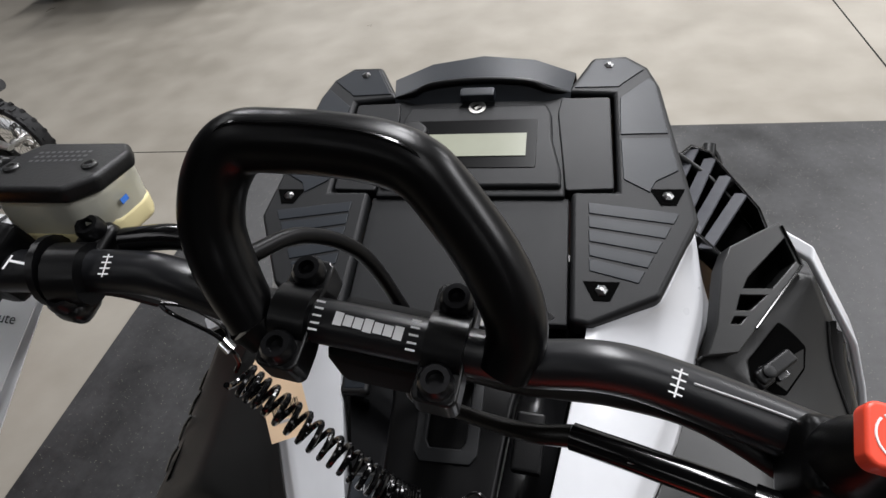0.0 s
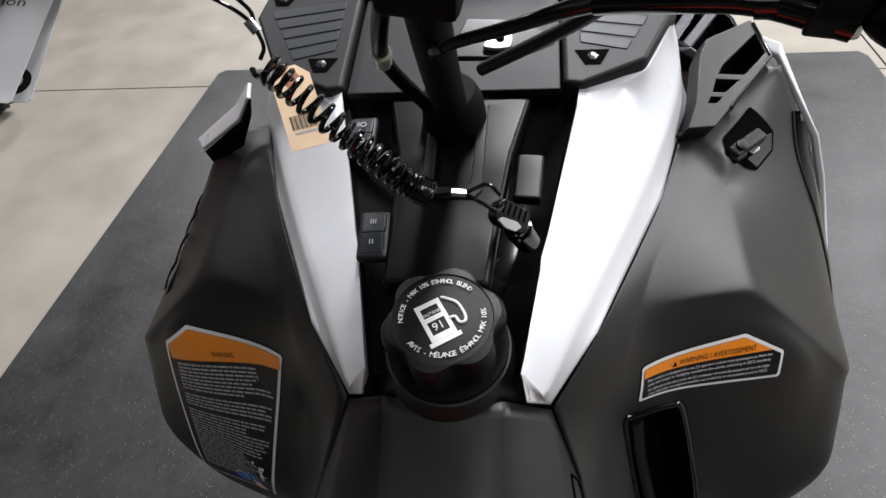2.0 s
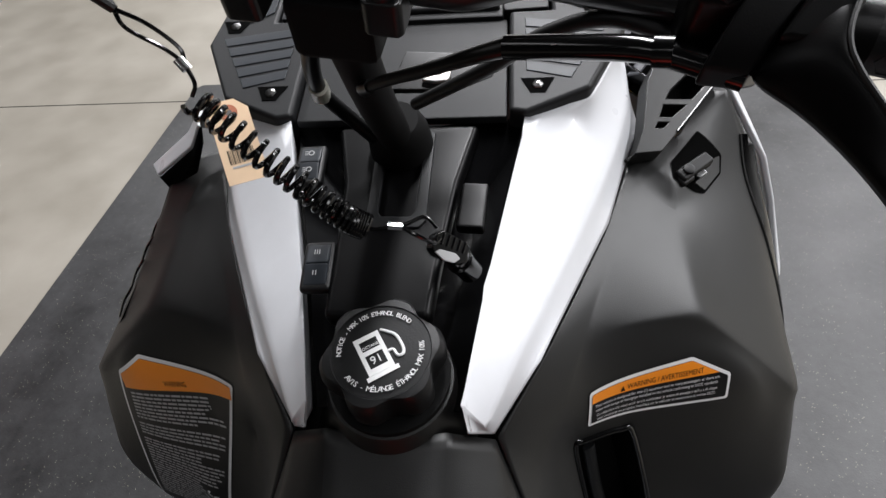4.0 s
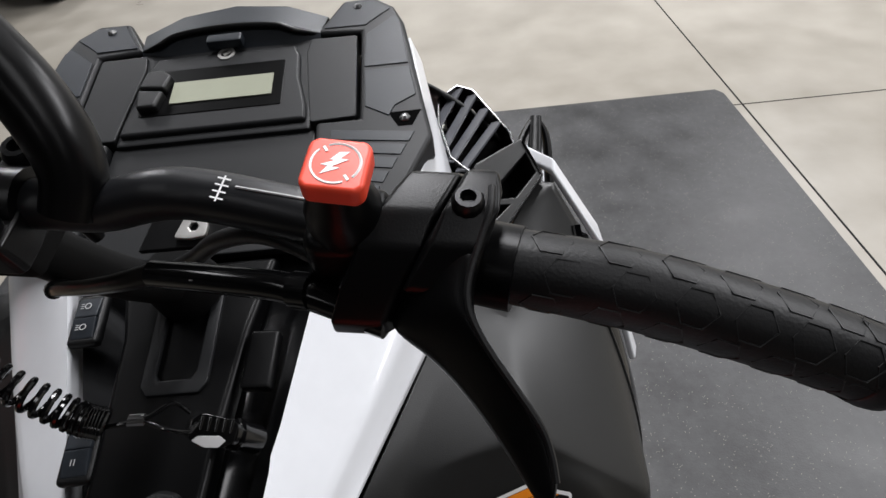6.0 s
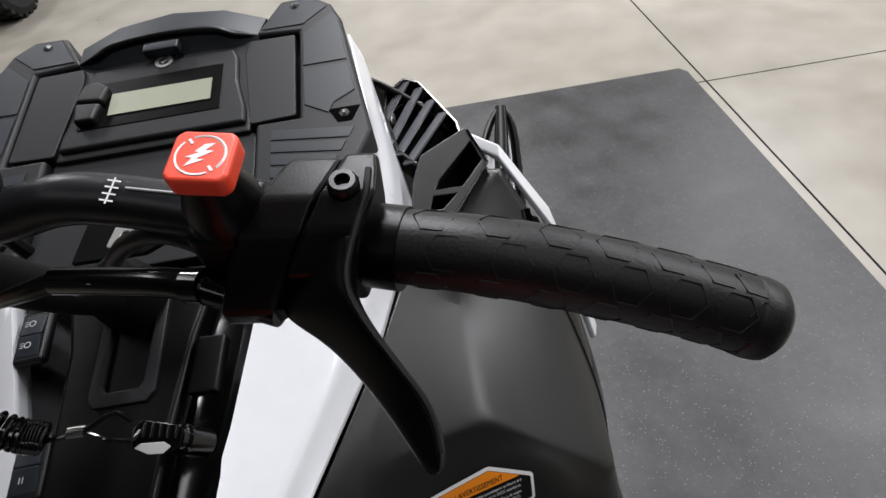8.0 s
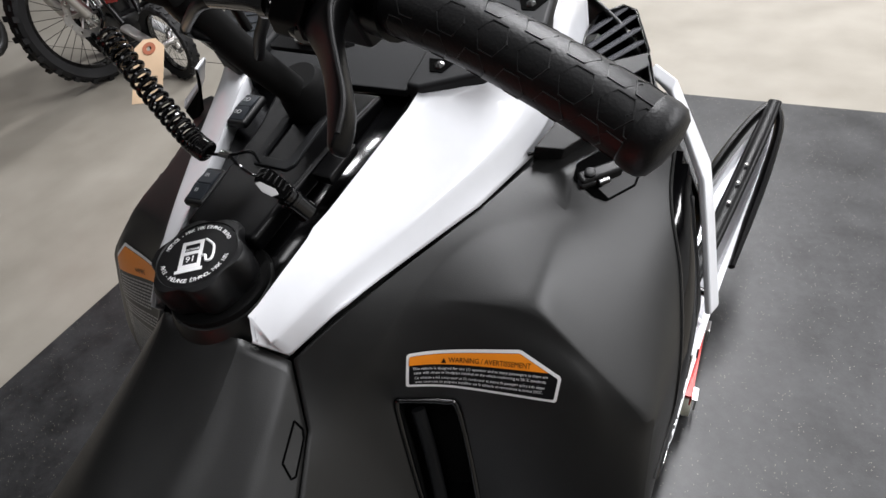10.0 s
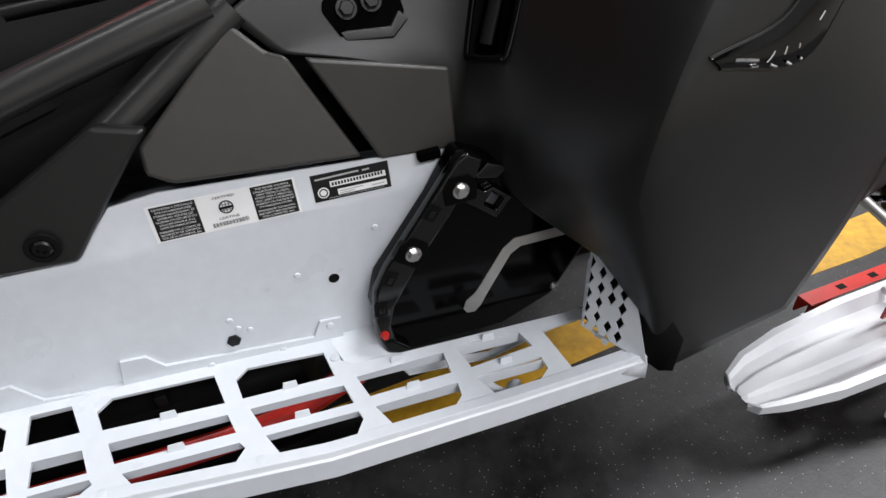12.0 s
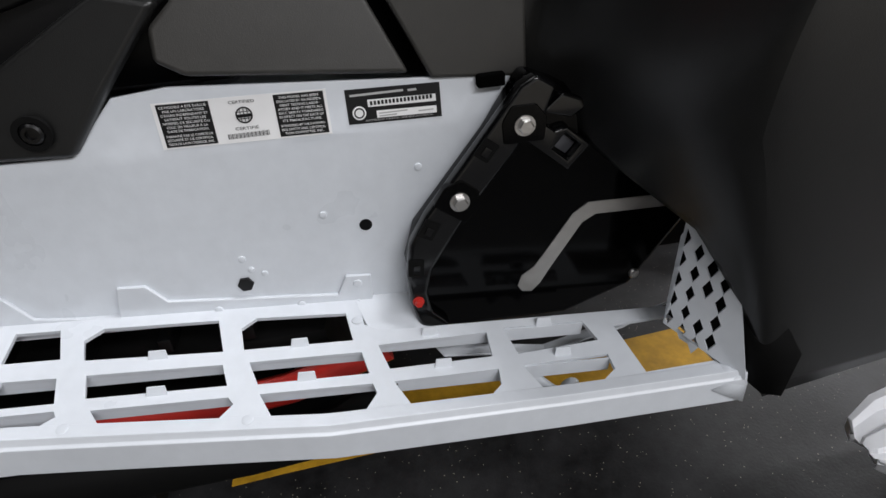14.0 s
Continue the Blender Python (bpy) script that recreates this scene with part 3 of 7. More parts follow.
# rear console between tank and seat
CONSOLE = dict(
    c0=(0, 0.050, 0.962), c1=(0, -0.02, 0.918), c2=(0, -0.10, 0.902), c3=(0, -0.150, 0.898),
    s0=(0.060, 0.058, 0.962), s1=(0.062, -0.03, 0.920), s2=(0.060, -0.10, 0.890), s3=(0.060, -0.140, 0.876),
    m0=(0.096, 0.070, 0.930), m1=(0.110, -0.01, 0.890), m2=(0.110, -0.10, 0.862), m3=(0.095, -0.165, 0.850),
    n2=(0.145, -0.13, 0.826), n3=(0.130, -0.185, 0.825),
    l1=(0.120, 0.035, 0.879), l2=(0.141, -0.032, 0.841), l3=(0.174, -0.162, 0.768), l4=(0.166, -0.214, 0.806))
CONSOLE_FACES = ("c0 s0 s1 c1", "c1 s1 s2 c2", "c2 s2 s3 c3", "s0 m0 m1 s1", "s1 m1 m2 s2", "s2 m2 m3 s3", "m0 l1 m1", "m1 l1 l2", "m1 l2 n2 m2", "m2 n2 n3 m3", "l2 l3 n2", "n2 l3 l4 n3")
console_rear = cage("rear_console", CONSOLE, CONSOLE_FACES, BLACK, sled, {"m1 m2": 0.62, "m0 m1": 0.5, "l2 n2": 0.42, "n2 l4": 0.6, "n2 m2": 0.4, "n2 n3": 0.6, "s1 s2": 0.3}, "matte black console ahead of the seat", merge=True, pins="m0 l1 l3 l4 m3 s0")
HATCH = [Vector(p) for p in ((0.1122, 0.0339, 0.8938), (0.1179, 0.0338, 0.8831), (0.1208, 0.0288, 0.8774), (0.1280, -0.0006, 0.8636), (0.1265, -0.0046, 0.8653), (0.1181, 0.0007, 0.8788))]
part("hatch_seam", joined(*[tube([p, q], 0.0011, 1, 8) for p, q in zip(HATCH, HATCH[1:] + HATCH[:1])]), SHADEBLACK, console_rear, "thin seam of a small hatch")

# front dash floor between the fairings
DASH = dict(a0=(0, 0.075, 0.962), a1=(0, 0.16, 0.985), a2=(0, 0.34, 1.045), b0=(0.068, 0.075, 0.965), b1=(0.084, 0.161, 0.994), b2=(0.119, 0.34, 1.055))
dash = part("dash_panel", mirrored(DASH, ("a0 b0 b1 a1", "a1 b1 b2 a2")), GLOSS, sled, "gloss black dash panel", solid=0.004)
DASHM = basis((0.0, 0.20, 1.0185), (1, 0, 0), (0, -0.20, 0.98))
# raised spine with a rubber-lined pocket
SPINE = [(-0.040, -0.075), (0.046, -0.075), (0.050, -0.03), (0.062, 0.06), (0.078, 0.13), (-0.060, 0.13), (-0.044, 0.06), (-0.040, -0.03)]
POCKET = [(-0.004, 0.020), (0.022, 0.020), (0.0255, 0.026), (0.027, 0.110), (-0.008, 0.110), (-0.0075, 0.026)]
spine = part("console_spine", prism(SPINE, 0.022, DASHM @ Matrix.Translation((0, 0, 0.016)), 0.006, (POCKET,), segments=3), CONTROL, dash, "matte black raised spine")
part("pocket_rim", prism([(-0.011, 0.008), (0.030, 0.008), (0.036, 0.016), (0.037, 0.118), (-0.018, 0.118), (-0.017, 0.016)], 0.006, DASHM @ Matrix.Translation((0, 0, 0.0185)), 0.0015, (POCKET,)), PODBLACK, spine, "charcoal pocket rim")
part("pocket_mat", prism(POCKET, 0.002, DASHM @ Matrix.Translation((0, 0, 0.0140)), 0.001), CONTROL, spine, "black rubber pocket mat")


def rocker(x, y, icons):
    m = DASHM @ Matrix.Translation((x, y, 0.0105)) @ Matrix.Rotation(radians(3), 4, "Z")
    base = part("rocker_switch", block(-0.0135, 0.0135, -0.024, 0.024, -0.006, 0.004, 0.004, m, 3), RUBBER, dash, "black rocker switch with pale symbols")
    part("rocker", joined(prism(((-0.010, -0.020), (0.010, -0.020), (0.010, 0), (-0.010, 0)), 0.006, m @ Matrix.Translation((0, 0, 0.0075)) @ Matrix.Rotation(radians(8), 4, "X"), 0.002), prism(((-0.010, 0), (0.010, 0), (0.010, 0.020), (-0.010, 0.020)), 0.006, m @ Matrix.Translation((0, 0, 0.0075)) @ Matrix.Rotation(radians(-8), 4, "X"), 0.002)), INSET, base, "slate rocker")
    for k, y0 in enumerate((-0.010, 0.010)):
        if icons == "lamp":
            sign = joined(ring(0.0022, 0.0029, 0, 0.0003, m @ Matrix.Translation((0.0012, y0, 0.0078)), 12), bars([(-0.005, -0.002, y0 + d, 0.0006) for d in (-0.002, 0, 0.002)], m @ Matrix.Translation((0, 0, 0.0078))))
        else:
            sign = bars([(d - 0.0004, d + 0.0004, y0, 0.0045) for d in ((-0.002, 0.0, 0.002) if k else (-0.0012, 0.0012))], m @ Matrix.Translation((0, 0, 0.0080)))
        part("symbol", sign, LABELGREY, base)


rocker(-0.081, 0.084, "lamp")
rocker(-0.053, -0.027, "heat")
part("socket_cover", block(0.061, 0.085, 0.012, 0.060, 0, 0.012, 0.003, DASHM @ Matrix.Translation((0.0, 0, 0.008)) @ Matrix.Rotation(radians(-4), 4, "Z"), 2), CONTROL, dash, "charcoal socket cover")
# switch post for the tether key
KEYM = basis((0.0675, 0.165, 1.040), (1, 0.1, 0.4), (-0.28, -0.28, 0.92)) @ Matrix.Scale(0.86, 4)
part("key_post", lathe(((0.0120, -0.026), (0.0120, -0.004), (0.0130, -0.003), (0.0130, 0.0), (0.0105, 0.001), (0.0105, 0.004), (0.0115, 0.005), (0.0115, 0.008), (0.0088, 0.009), (0.0088, 0.016), (0.007, 0.018)), KEYM, 28), GLOSS, sled, "gloss black tether switch post")

# ---- gauge pod ----
SLOPE = math.atan(0.244)
POD = Matrix.Translation((0, 0.46, 1.1032)) @ Matrix.Rotation(SLOPE, 4, "X")


def on_pod(*pts):
    return [(x, (y - 0.46) / math.cos(SLOPE)) for x, y in pts]


def lift(h):
    return POD @ Matrix.Translation((0, 0, h))


def flip(pts, s):
    return [(x * s, y) for x, y in pts]


WING = on_pod((0.106, 0.326), (0.122, 0.323), (0.183, 0.352), (0.222, 0.432), (0.199, 0.606), (0.188, 0.636), (0.166, 0.656), (0.128, 0.655), (0.098, 0.600), (0.150, 0.595), (0.150, 0.464), (0.106, 0.464))
pod = part("gauge_pod", prism(on_pod((-0.10, 0.46), (0.10, 0.46), (0.10, 0.60), (-0.10, 0.60)), 0.05, lift(-0.0005), 0.004), PODBLACK, sled, "charcoal plastic instrument pod")
for s in (1, -1):
    wing = part("pod_wing", prism(flip(WING, s), 0.035, lift(0.003), 0.005, segments=3), PODBLACK, sled, "charcoal pod wing with slate insets")
    for pts in (on_pod((0.108, 0.606), (0.156, 0.605), (0.160, 0.610), (0.183, 0.630), (0.165, 0.648), (0.131, 0.648)),
                on_pod((0.156, 0.588), (0.188, 0.617), (0.194, 0.608), (0.202, 0.536), (0.155, 0.536)),
                on_pod((0.155, 0.530), (0.203, 0.530), (0.208, 0.488), (0.186, 0.475), (0.180, 0.462), (0.156, 0.478))):
        part("inset", prism(flip(pts, s), 0.002, lift(0.0042), 0.0008), INSET, wing)
    for k in range(5):
        y0 = 0.448 - k * 0.0155
        x1 = 0.205 - k * 0.0085
        part("vent_slat", prism(flip(on_pod((0.122, y0 + 0.002), (x1, y0 - 0.010), (x1 - 0.006, y0 - 0.022), (0.1225, y0 - 0.0105)), s), 0.003, lift(0.0040), 0.0008), INSET, wing)
    for bx, by in ((0.146, 0.640), (0.196, 0.458), (0.133, 0.357)):
        u, v = on_pod((bx * s, by))[0]
        # flat patch; the recess's shade is in its colour
        part("bolt_recess_shade", prism([(u - 0.016, v + 0.008), (u + 0.016, v + 0.008), (u + 0.007, v - 0.011), (u - 0.007, v - 0.011)], 0.001, lift(0.0038)), SHADEBLACK, wing)
        part("bolt", lathe(((0.0058, 0), (0.0052, 0.0012), (0.0018, 0.0030)), POD @ Matrix.Translation((u, v - 0.001, 0.0040)), 6), DULLSTEEL, wing, "dark steel cone-headed bolt", smooth=False)
    flap = on_pod((0.100, 0.465), (0.147, 0.467), (0.146, 0.591), (0.094, 0.592), (0.090, 0.570))
    part("pod_flap", prism(cut(flip(flap, s), 0.006), 0.02, lift(0.0026), 0.0022, segments=3), PODBLACK, pod, "charcoal storage flap")
# upper cowl behind the gauge
COWL = dict(a0=(0, 0.588, 1.128), a1=(0.080, 0.587, 1.128), a2=(0.104, 0.594, 1.128), b0=(0, 0.606, 1.156), b1=(0.062, 0.604, 1.154), b2=(0.104, 0.600, 1.140), c0=(0, 0.662, 1.158), c1=(0.062, 0.652, 1.155), c2=(0.110, 0.640, 1.142), d0=(0, 0.71, 1.10), d1=(0.06, 0.70, 1.10), d2=(0.115, 0.67, 1.09))
part("cowl", mirrored(COWL, ("a0 a1 b1 b0", "a1 a2 b2 b1", "b0 b1 c1 c0", "b1 b2 c2 c1", "c0 c1 d1 d0", "c1 c2 d2 d1")), INSET, sled, "dark slate upper cowl", bevel=0.004, solid=0.003)
part("cowl_lip", tube([(-0.102, 0.602, 1.138), (-0.078, 0.597, 1.146), (-0.055, 0.602, 1.153), (0.0, 0.605, 1.1555), (0.055, 0.602, 1.153), (0.078, 0.597, 1.146), (0.102, 0.602, 1.138)], [0.002, 0.0036, 0.0042, 0.0042, 0.0042, 0.0036, 0.002], 5, 12), CONTROL, sled, "dark front lip of the cowl")
part("latch", block(-0.020, 0.020, 0.128, 0.142, 0.0, 0.012, 0.003, lift(0.006)), INSET, pod, "small slate latch tab")
# gauge
bezel = part("gauge_bezel", prism(on_pod((-0.096, 0.469), (0.096, 0.469), (0.095, 0.490), (0.086, 0.530), (0.084, 0.566), (0.078, 0.582), (-0.078, 0.582), (-0.084, 0.566), (-0.086, 0.530), (-0.095, 0.490)), 0.008, lift(0.005), 0.005, segments=4), PODBLACK, pod, "raised charcoal gauge bezel")
part("gauge_face", prism(cut(on_pod((-0.080, 0.492), (0.069, 0.492), (0.069, 0.559), (-0.080, 0.559)), 0.004), 0.004, lift(0.0058), 0.0006), PRINTGLASS, bezel, "dull black gauge face")
part("lcd_screen", prism(on_pod((-0.050, 0.507), (0.058, 0.507), (0.058, 0.538), (-0.050, 0.538)), 0.002, lift(0.0068)), LCD, bezel, "unlit greenish lcd screen")
part("gauge_button", joined(prism(on_pod((-0.084, 0.526), (-0.055, 0.522), (-0.050, 0.541), (-0.062, 0.553), (-0.079, 0.550)), 0.012, lift(0.015), 0.0035, segments=3), prism(on_pod((-0.080, 0.497), (-0.060, 0.497), (-0.055, 0.520), (-0.084, 0.524)), 0.012, lift(0.0145), 0.0035, segments=3)), RUBBER, bezel, "black rubber gauge button block")
emblem = part("emblem", ring(0.0060, 0.0098, 0, 0.002, lift(0.004) @ Matrix.Translation((0.0, 0.122, 0)), 24), ALU, pod, "small round metal emblem")
part("emblem_core", joined(prism(cut([(-0.0042, -0.002), (0.0046, -0.002), (0.0046, 0.0022), (-0.0042, 0.0022)], 0.0015), 0.002, lift(0.006) @ Matrix.Translation((0.001, 0.122, 0)) @ Matrix.Rotation(0.6, 4, "Z"))), ALU, emblem)
# lower pod plate
part("pod_plate", prism(on_pod((-0.104, 0.326), (0.104, 0.326), (0.104, 0.462), (-0.104, 0.462)), 0.01, lift(-0.006), 0.002), PODBLACK, sled, "charcoal plate below the gauge")

# ---- fuel cap ----
CAPAX = Vector((0.0, -0.13, 0.99)).normalized()
CAP = basis((0.014, 0.089, 1.025), (1, 0.05, 0), CAPAX)


def lobes(a, j):
    c = 0.5 + 0.5 * math.sin(6 * a)
    return 1.0 - (0.0, 0.20, 0.22, 0.21, 0.18, 0.12, 0.0, 0.0, 0.0)[j] * (1 - c) ** 1.5


fuel_cap = part("fuel_cap", lathe(((0.036, -0.042), (0.0445, -0.034), (0.0470, -0.026), (0.0475, -0.012), (0.0465, -0.0045), (0.0435, -0.0008), (0.0375, 0.0), (0.0368, -0.0012), (0.001, -0.0012)), CAP, 96, lobes), RUBBER, sled, "black ribbed plastic fuel cap with white print")
part("filler_well", ring(0.036, 0.048, -0.05, -0.040, CAP, 40), DARKGAP, sled, "dull black filler surround")
part("filler_collar", lathe(((0.0440, -0.050), (0.0475, -0.0465), (0.0500, -0.047), (0.0540, -0.056), (0.0610, -0.078), (0.0720, -0.105)), CAP, 56), BLACK, sled, "matte black moulded collar round the filler", smooth=True)

# ---- tunnel ----
SIDEP = [(-1.35, 0.50), (-0.9, 0.43), (-0.50, 0.397), (-0.14, 0.362), (0.0, 0.33), (0.16, 0.33), (0.16, 0.595), (0.036, 0.600), (-0.27, 0.622), (-0.316, 0.618), (-0.361, 0.574), (-1.35, 0.590)]
def bent(bm, s=1):
    """The top strip of the tunnel side leans inwards above a soft bend."""
    for z in (0.560, 0.566, 0.572):
        bmesh.ops.bisect_plane(bm, geom=bm.verts[:] + bm.edges[:] + bm.faces[:], plane_co=(0, 0, z), plane_no=(0, 0, 1))
    for v in bm.verts:
        if v.co.z > 0.5605:
            v.co.x -= s * (0.14 * (v.co.z - 0.566) if v.co.z > 0.5665 else 0.0)
    return bm


tunnel = part("tunnel", bent(prism(SIDEP, 0.004, basis((0.2145, 0, 0), (0, 1, 0), (1, 0, 0)), 0.001)), WHITEMETAL, sled, "white painted aluminium tunnel side")
part("tunnel", prism(SIDEP, 0.004, Matrix.Scale(-1, 4, (1, 0, 0)) @ basis((0.2145, 0, 0), (0, 1, 0), (1, 0, 0)), 0.001), WHITEMETAL, sled, "white painted aluminium tunnel side")
part("tunnel_top", block(-0.210, 0.210, -1.35, 0.0, 0.566, 0.570), WHITEMETAL, sled, "white painted tunnel top")


def board_z(x, y):
    return 0.39 - 0.11 * (y + 0.25) - 0.12 * (x - 0.21)


BOARD = basis((0.21, -0.25, 0.39), (1, 0, -0.12), (0.12, 0.11, 1))
BOARDI = BOARD.inverted()


def on_board(*pts):
    return [tuple((BOARDI @ Vector((x, y, board_z(x, y))))[:2]) for x, y in pts]


HOLES = []
for loop_ in (((0.229, -0.640), (0.229, -0.505), (0.243, -0.490), (0.268, -0.490), (0.268, -0.650)), ((0.289, -0.640), (0.289, -0.485), (0.318, -0.480), (0.318, -0.640)), ((0.326, -0.640), (0.326, -0.478), (0.334, -0.480), (0.340, -0.500), (0.340, -0.640)),
              ((0.231, -0.470), (0.231, -0.431), (0.268, -0.421), (0.268, -0.470)), ((0.289, -0.463), (0.290, -0.418), (0.318, -0.412), (0.318, -0.463)), ((0.326, -0.463), (0.326, -0.410), (0.332, -0.407), (0.340, -0.418), (0.340, -0.463)),
              ((0.247, -0.406), (0.233, -0.392), (0.234, -0.285), (0.276, -0.277), (0.272, -0.400)), ((0.290, -0.394), (0.292, -0.276), (0.317, -0.270), (0.316, -0.388)), ((0.329, -0.381), (0.330, -0.268), (0.338, -0.263), (0.351, -0.274), (0.346, -0.370)),
              ((0.248, -0.262), (0.235, -0.248), (0.238, -0.158), (0.276, -0.153), (0.276, -0.258)), ((0.292, -0.252), (0.292, -0.146), (0.319, -0.141), (0.319, -0.243)), ((0.330, -0.241), (0.331, -0.139), (0.342, -0.136), (0.359, -0.148), (0.357, -0.229)),
              ((0.285, -0.129), (0.281, -0.016), (0.313, -0.018), (0.316, -0.121)), ((0.331, -0.119), (0.329, -0.016), (0.347, -0.018), (0.359, -0.032), (0.360, -0.106)),
              ((0.277, 0.003), (0.277, 0.092), (0.305, 0.099), (0.313, 0.009)), ((0.328, 0.009), (0.324, 0.101), (0.343, 0.101), (0.355, 0.084), (0.357, 0.021)),
              ((0.286, 0.124), (0.280, 0.198), (0.346, 0.213), (0.351, 0.131))):
    HOLES.append(on_board(*loop_))
board_r = part("running_board", prism(on_board((0.214, -1.2), (0.350, -1.2), (0.350, -0.42), (0.371, -0.19), (0.368, 0.04), (0.362, 0.236), (0.266, 0.205), (0.266, -0.125), (0.256, -0.140), (0.214, -0.145)), 0.004, BOARD, 0.0, HOLES), WHITEMETAL, sled, "white stamped aluminium running board with open grid", smooth=False)
bm = bmesh.new()
rows_e = []
for x, y in ((0.350, -1.2), (0.350, -0.44), (0.353, -0.40), (0.368, -0.215), (0.371, -0.18), (0.368, 0.04), (0.362, 0.236)):
    z = board_z(x, y)
    rows_e.append([bm.verts.new(p) for p in ((x - 0.012, y, z + 0.0005), (x, y, z + 0.0005), (x + 0.0015, y, z - 0.006), (x + 0.004, y, z - 0.008), (x + 0.005, y, z - 0.036), (x - 0.004, y, z - 0.040))])
for p, q in zip(rows_e, rows_e[1:]):
    for k in range(5):
        bm.faces.new((p[k], q[k], q[k + 1], p[k + 1]))
part("board_edge", bm, WHITEMETAL, board_r, "folded outer edge", solid=0.002, bevel=0.0012, angle=20)
part("running_board", prism(flip(on_board((0.214, -1.2), (0.350, -1.2), (0.350, -0.42), (0.371, -0.19), (0.362, 0.236), (0.214, 0.205)), 1), 0.004, Matrix.Scale(-1, 4, (1, 0, 0)) @ BOARD), WHITEMETAL, sled, "white stamped aluminium running board", smooth=False)

# drive-case cover
CASE = basis((0.240, 0.0, 0.0), (0, 1, 0), (1, 0, 0))
CASE_OUT = [(-0.088, 0.427), (-0.076, 0.466), (-0.003, 0.557), (0.033, 0.612), (0.072, 0.595), (0.222, 0.437), (0.165, 0.352), (0.088, 0.325), (-0.055, 0.332), (-0.080, 0.37)]
case = part("drive_case", prism(CASE_OUT, 0.03, CASE, 0.008, segments=3), CASEGLOSS, sled, "gloss black drive-case cover")

# print on the fuel cap


def arc_words(text, radius, start, end, size, m, inward=False):
    """Words along an arc of the frame m; angles in degrees."""
    out = []
    n = len(text)
    for i, ch in enumerate(text):
        if ch == " ":
            continue
        a = radians(start + (end - start) * (i + 0.5) / n)
        turn = a + math.pi / 2 if inward else a - math.pi / 2
        out.append(lettering(ch, size, m @ Matrix.Translation((radius * math.cos(a), radius * math.sin(a), 0)) @ Matrix.Rotation(turn, 4, "Z")))
    return joined(*out)


CAPTOP = CAP @ Matrix.Translation((0, 0, 0.0006))
part("print_notice", arc_words("NOTICE - MAX 10% ETHANOL BLEND", 0.0305, 188, 48, 0.0053, CAPTOP), LABELWHITE, fuel_cap)
part("print_notice", arc_words("AVIS - MÉLANGE ÉTHANOL MAX 10%", 0.0305, 222, 372, 0.0056, CAPTOP, True), LABELWHITE, fuel_cap)
PUMP = CAPTOP @ Matrix.Scale(0.94, 4) @ Matrix.Rotation(radians(29), 4, "Z") @ Matrix.Translation((-0.003, 0.0, -0.001))
part("print_pump", joined(
    prism([(-0.0135, -0.016), (0.008, -0.016), (0.008, 0.018), (-0.0135, 0.018)], 0.0006, PUMP, 0, ([(-0.0100, -0.011), (0.0045, -0.011), (0.0045, 0.001), (-0.0100, 0.001)], [(-0.0100, 0.005), (0.0045, 0.005), (0.0045, 0.014), (-0.0100, 0.014)])),
    prism([(-0.016, -0.020), (0.0105, -0.020), (0.0105, -0.0163), (-0.016, -0.0163)], 0.0006, PUMP),
    tube([PUMP @ Vector(p) for p in ((0.008, -0.003, 0), (0.012, -0.004, 0), (0.013, -0.010, 0), (0.017, -0.011, 0), (0.0195, -0.006, 0), (0.019, 0.006, 0), (0.014, 0.013, 0), (0.010, 0.017, 0))], 0.0012, 4, 6)), LABELWHITE, fuel_cap)
part("print_octane", joined(lettering("91", 0.0098, PUMP @ Matrix.Translation((-0.0028, -0.005, 0))), lettering("OCTANE", 0.0034, PUMP @ Matrix.Translation((-0.0028, 0.0075, 0)))), LABELWHITE, fuel_cap)

# ---- seat ----
SEAT = dict(a0=(0, -0.178, 0.903), a1=(0.030, -0.178, 0.901), a2=(0.074, -0.142, 0.872), a3=(0.102, -0.176, 0.838), a4=(0.118, -0.232, 0.808),
            b0=(0, -0.40, 0.908), b1=(0.062, -0.39, 0.902), b2=(0.112, -0.37, 0.868), b3=(0.135, -0.35, 0.805), c0=(0, -1.0, 0.90), c1=(0.09, -1.0, 0.89), c2=(0.15, -1.0, 0.85), c3=(0.16, -1.0, 0.78))
seat = cage("seat_cover", SEAT, ("a0 a1 b1 b0", "a1 a2 b2 b1", "a2 a3 a4 b3 b2", "b0 b1 c1 c0", "b1 b2 c2 c1", "b2 b3 c3 c2"), RED, sled, {"a1 b1": 0.7, "b1 c1": 0.7, "a2 b2": 0.55, "b2 c2": 0.5}, "red vinyl seat cover with raised ribs", merge=True, solid=0.006, pins="a1 a2")
seat_tree = surface(seat)
for s in (1, -1):
    for k in range(4):
        y = -0.187 - 0.0445 * k
        spots = bmesh.new()
        for q in smooth_path(((s * 0.080, y, 0.874), (s * 0.098, y - 0.052, 0.852), (s * 0.120, y - 0.112, 0.822)), 8):
            spots.verts.new(q)
        drape(spots, seat_tree, (-0.8 * s, 0, -0.6), -0.0056)
        part("seat_rib", tube([q.co.copy() for q in spots.verts], [0.0060] + [0.0080] * 6 + [0.0060], 1, 16), RED, seat)
    part("seat_piping", tube([(s * 0.092, -0.160, 0.842), (s * 0.104, -0.176, 0.828), (s * 0.119, -0.228, 0.799), (s * 0.137, -0.35, 0.796), (s * 0.16, -1.0, 0.772)], [0.004, 0.009, 0.010, 0.010, 0.009], 6, 10), DARKGAP, sled, "black seat edge trim")
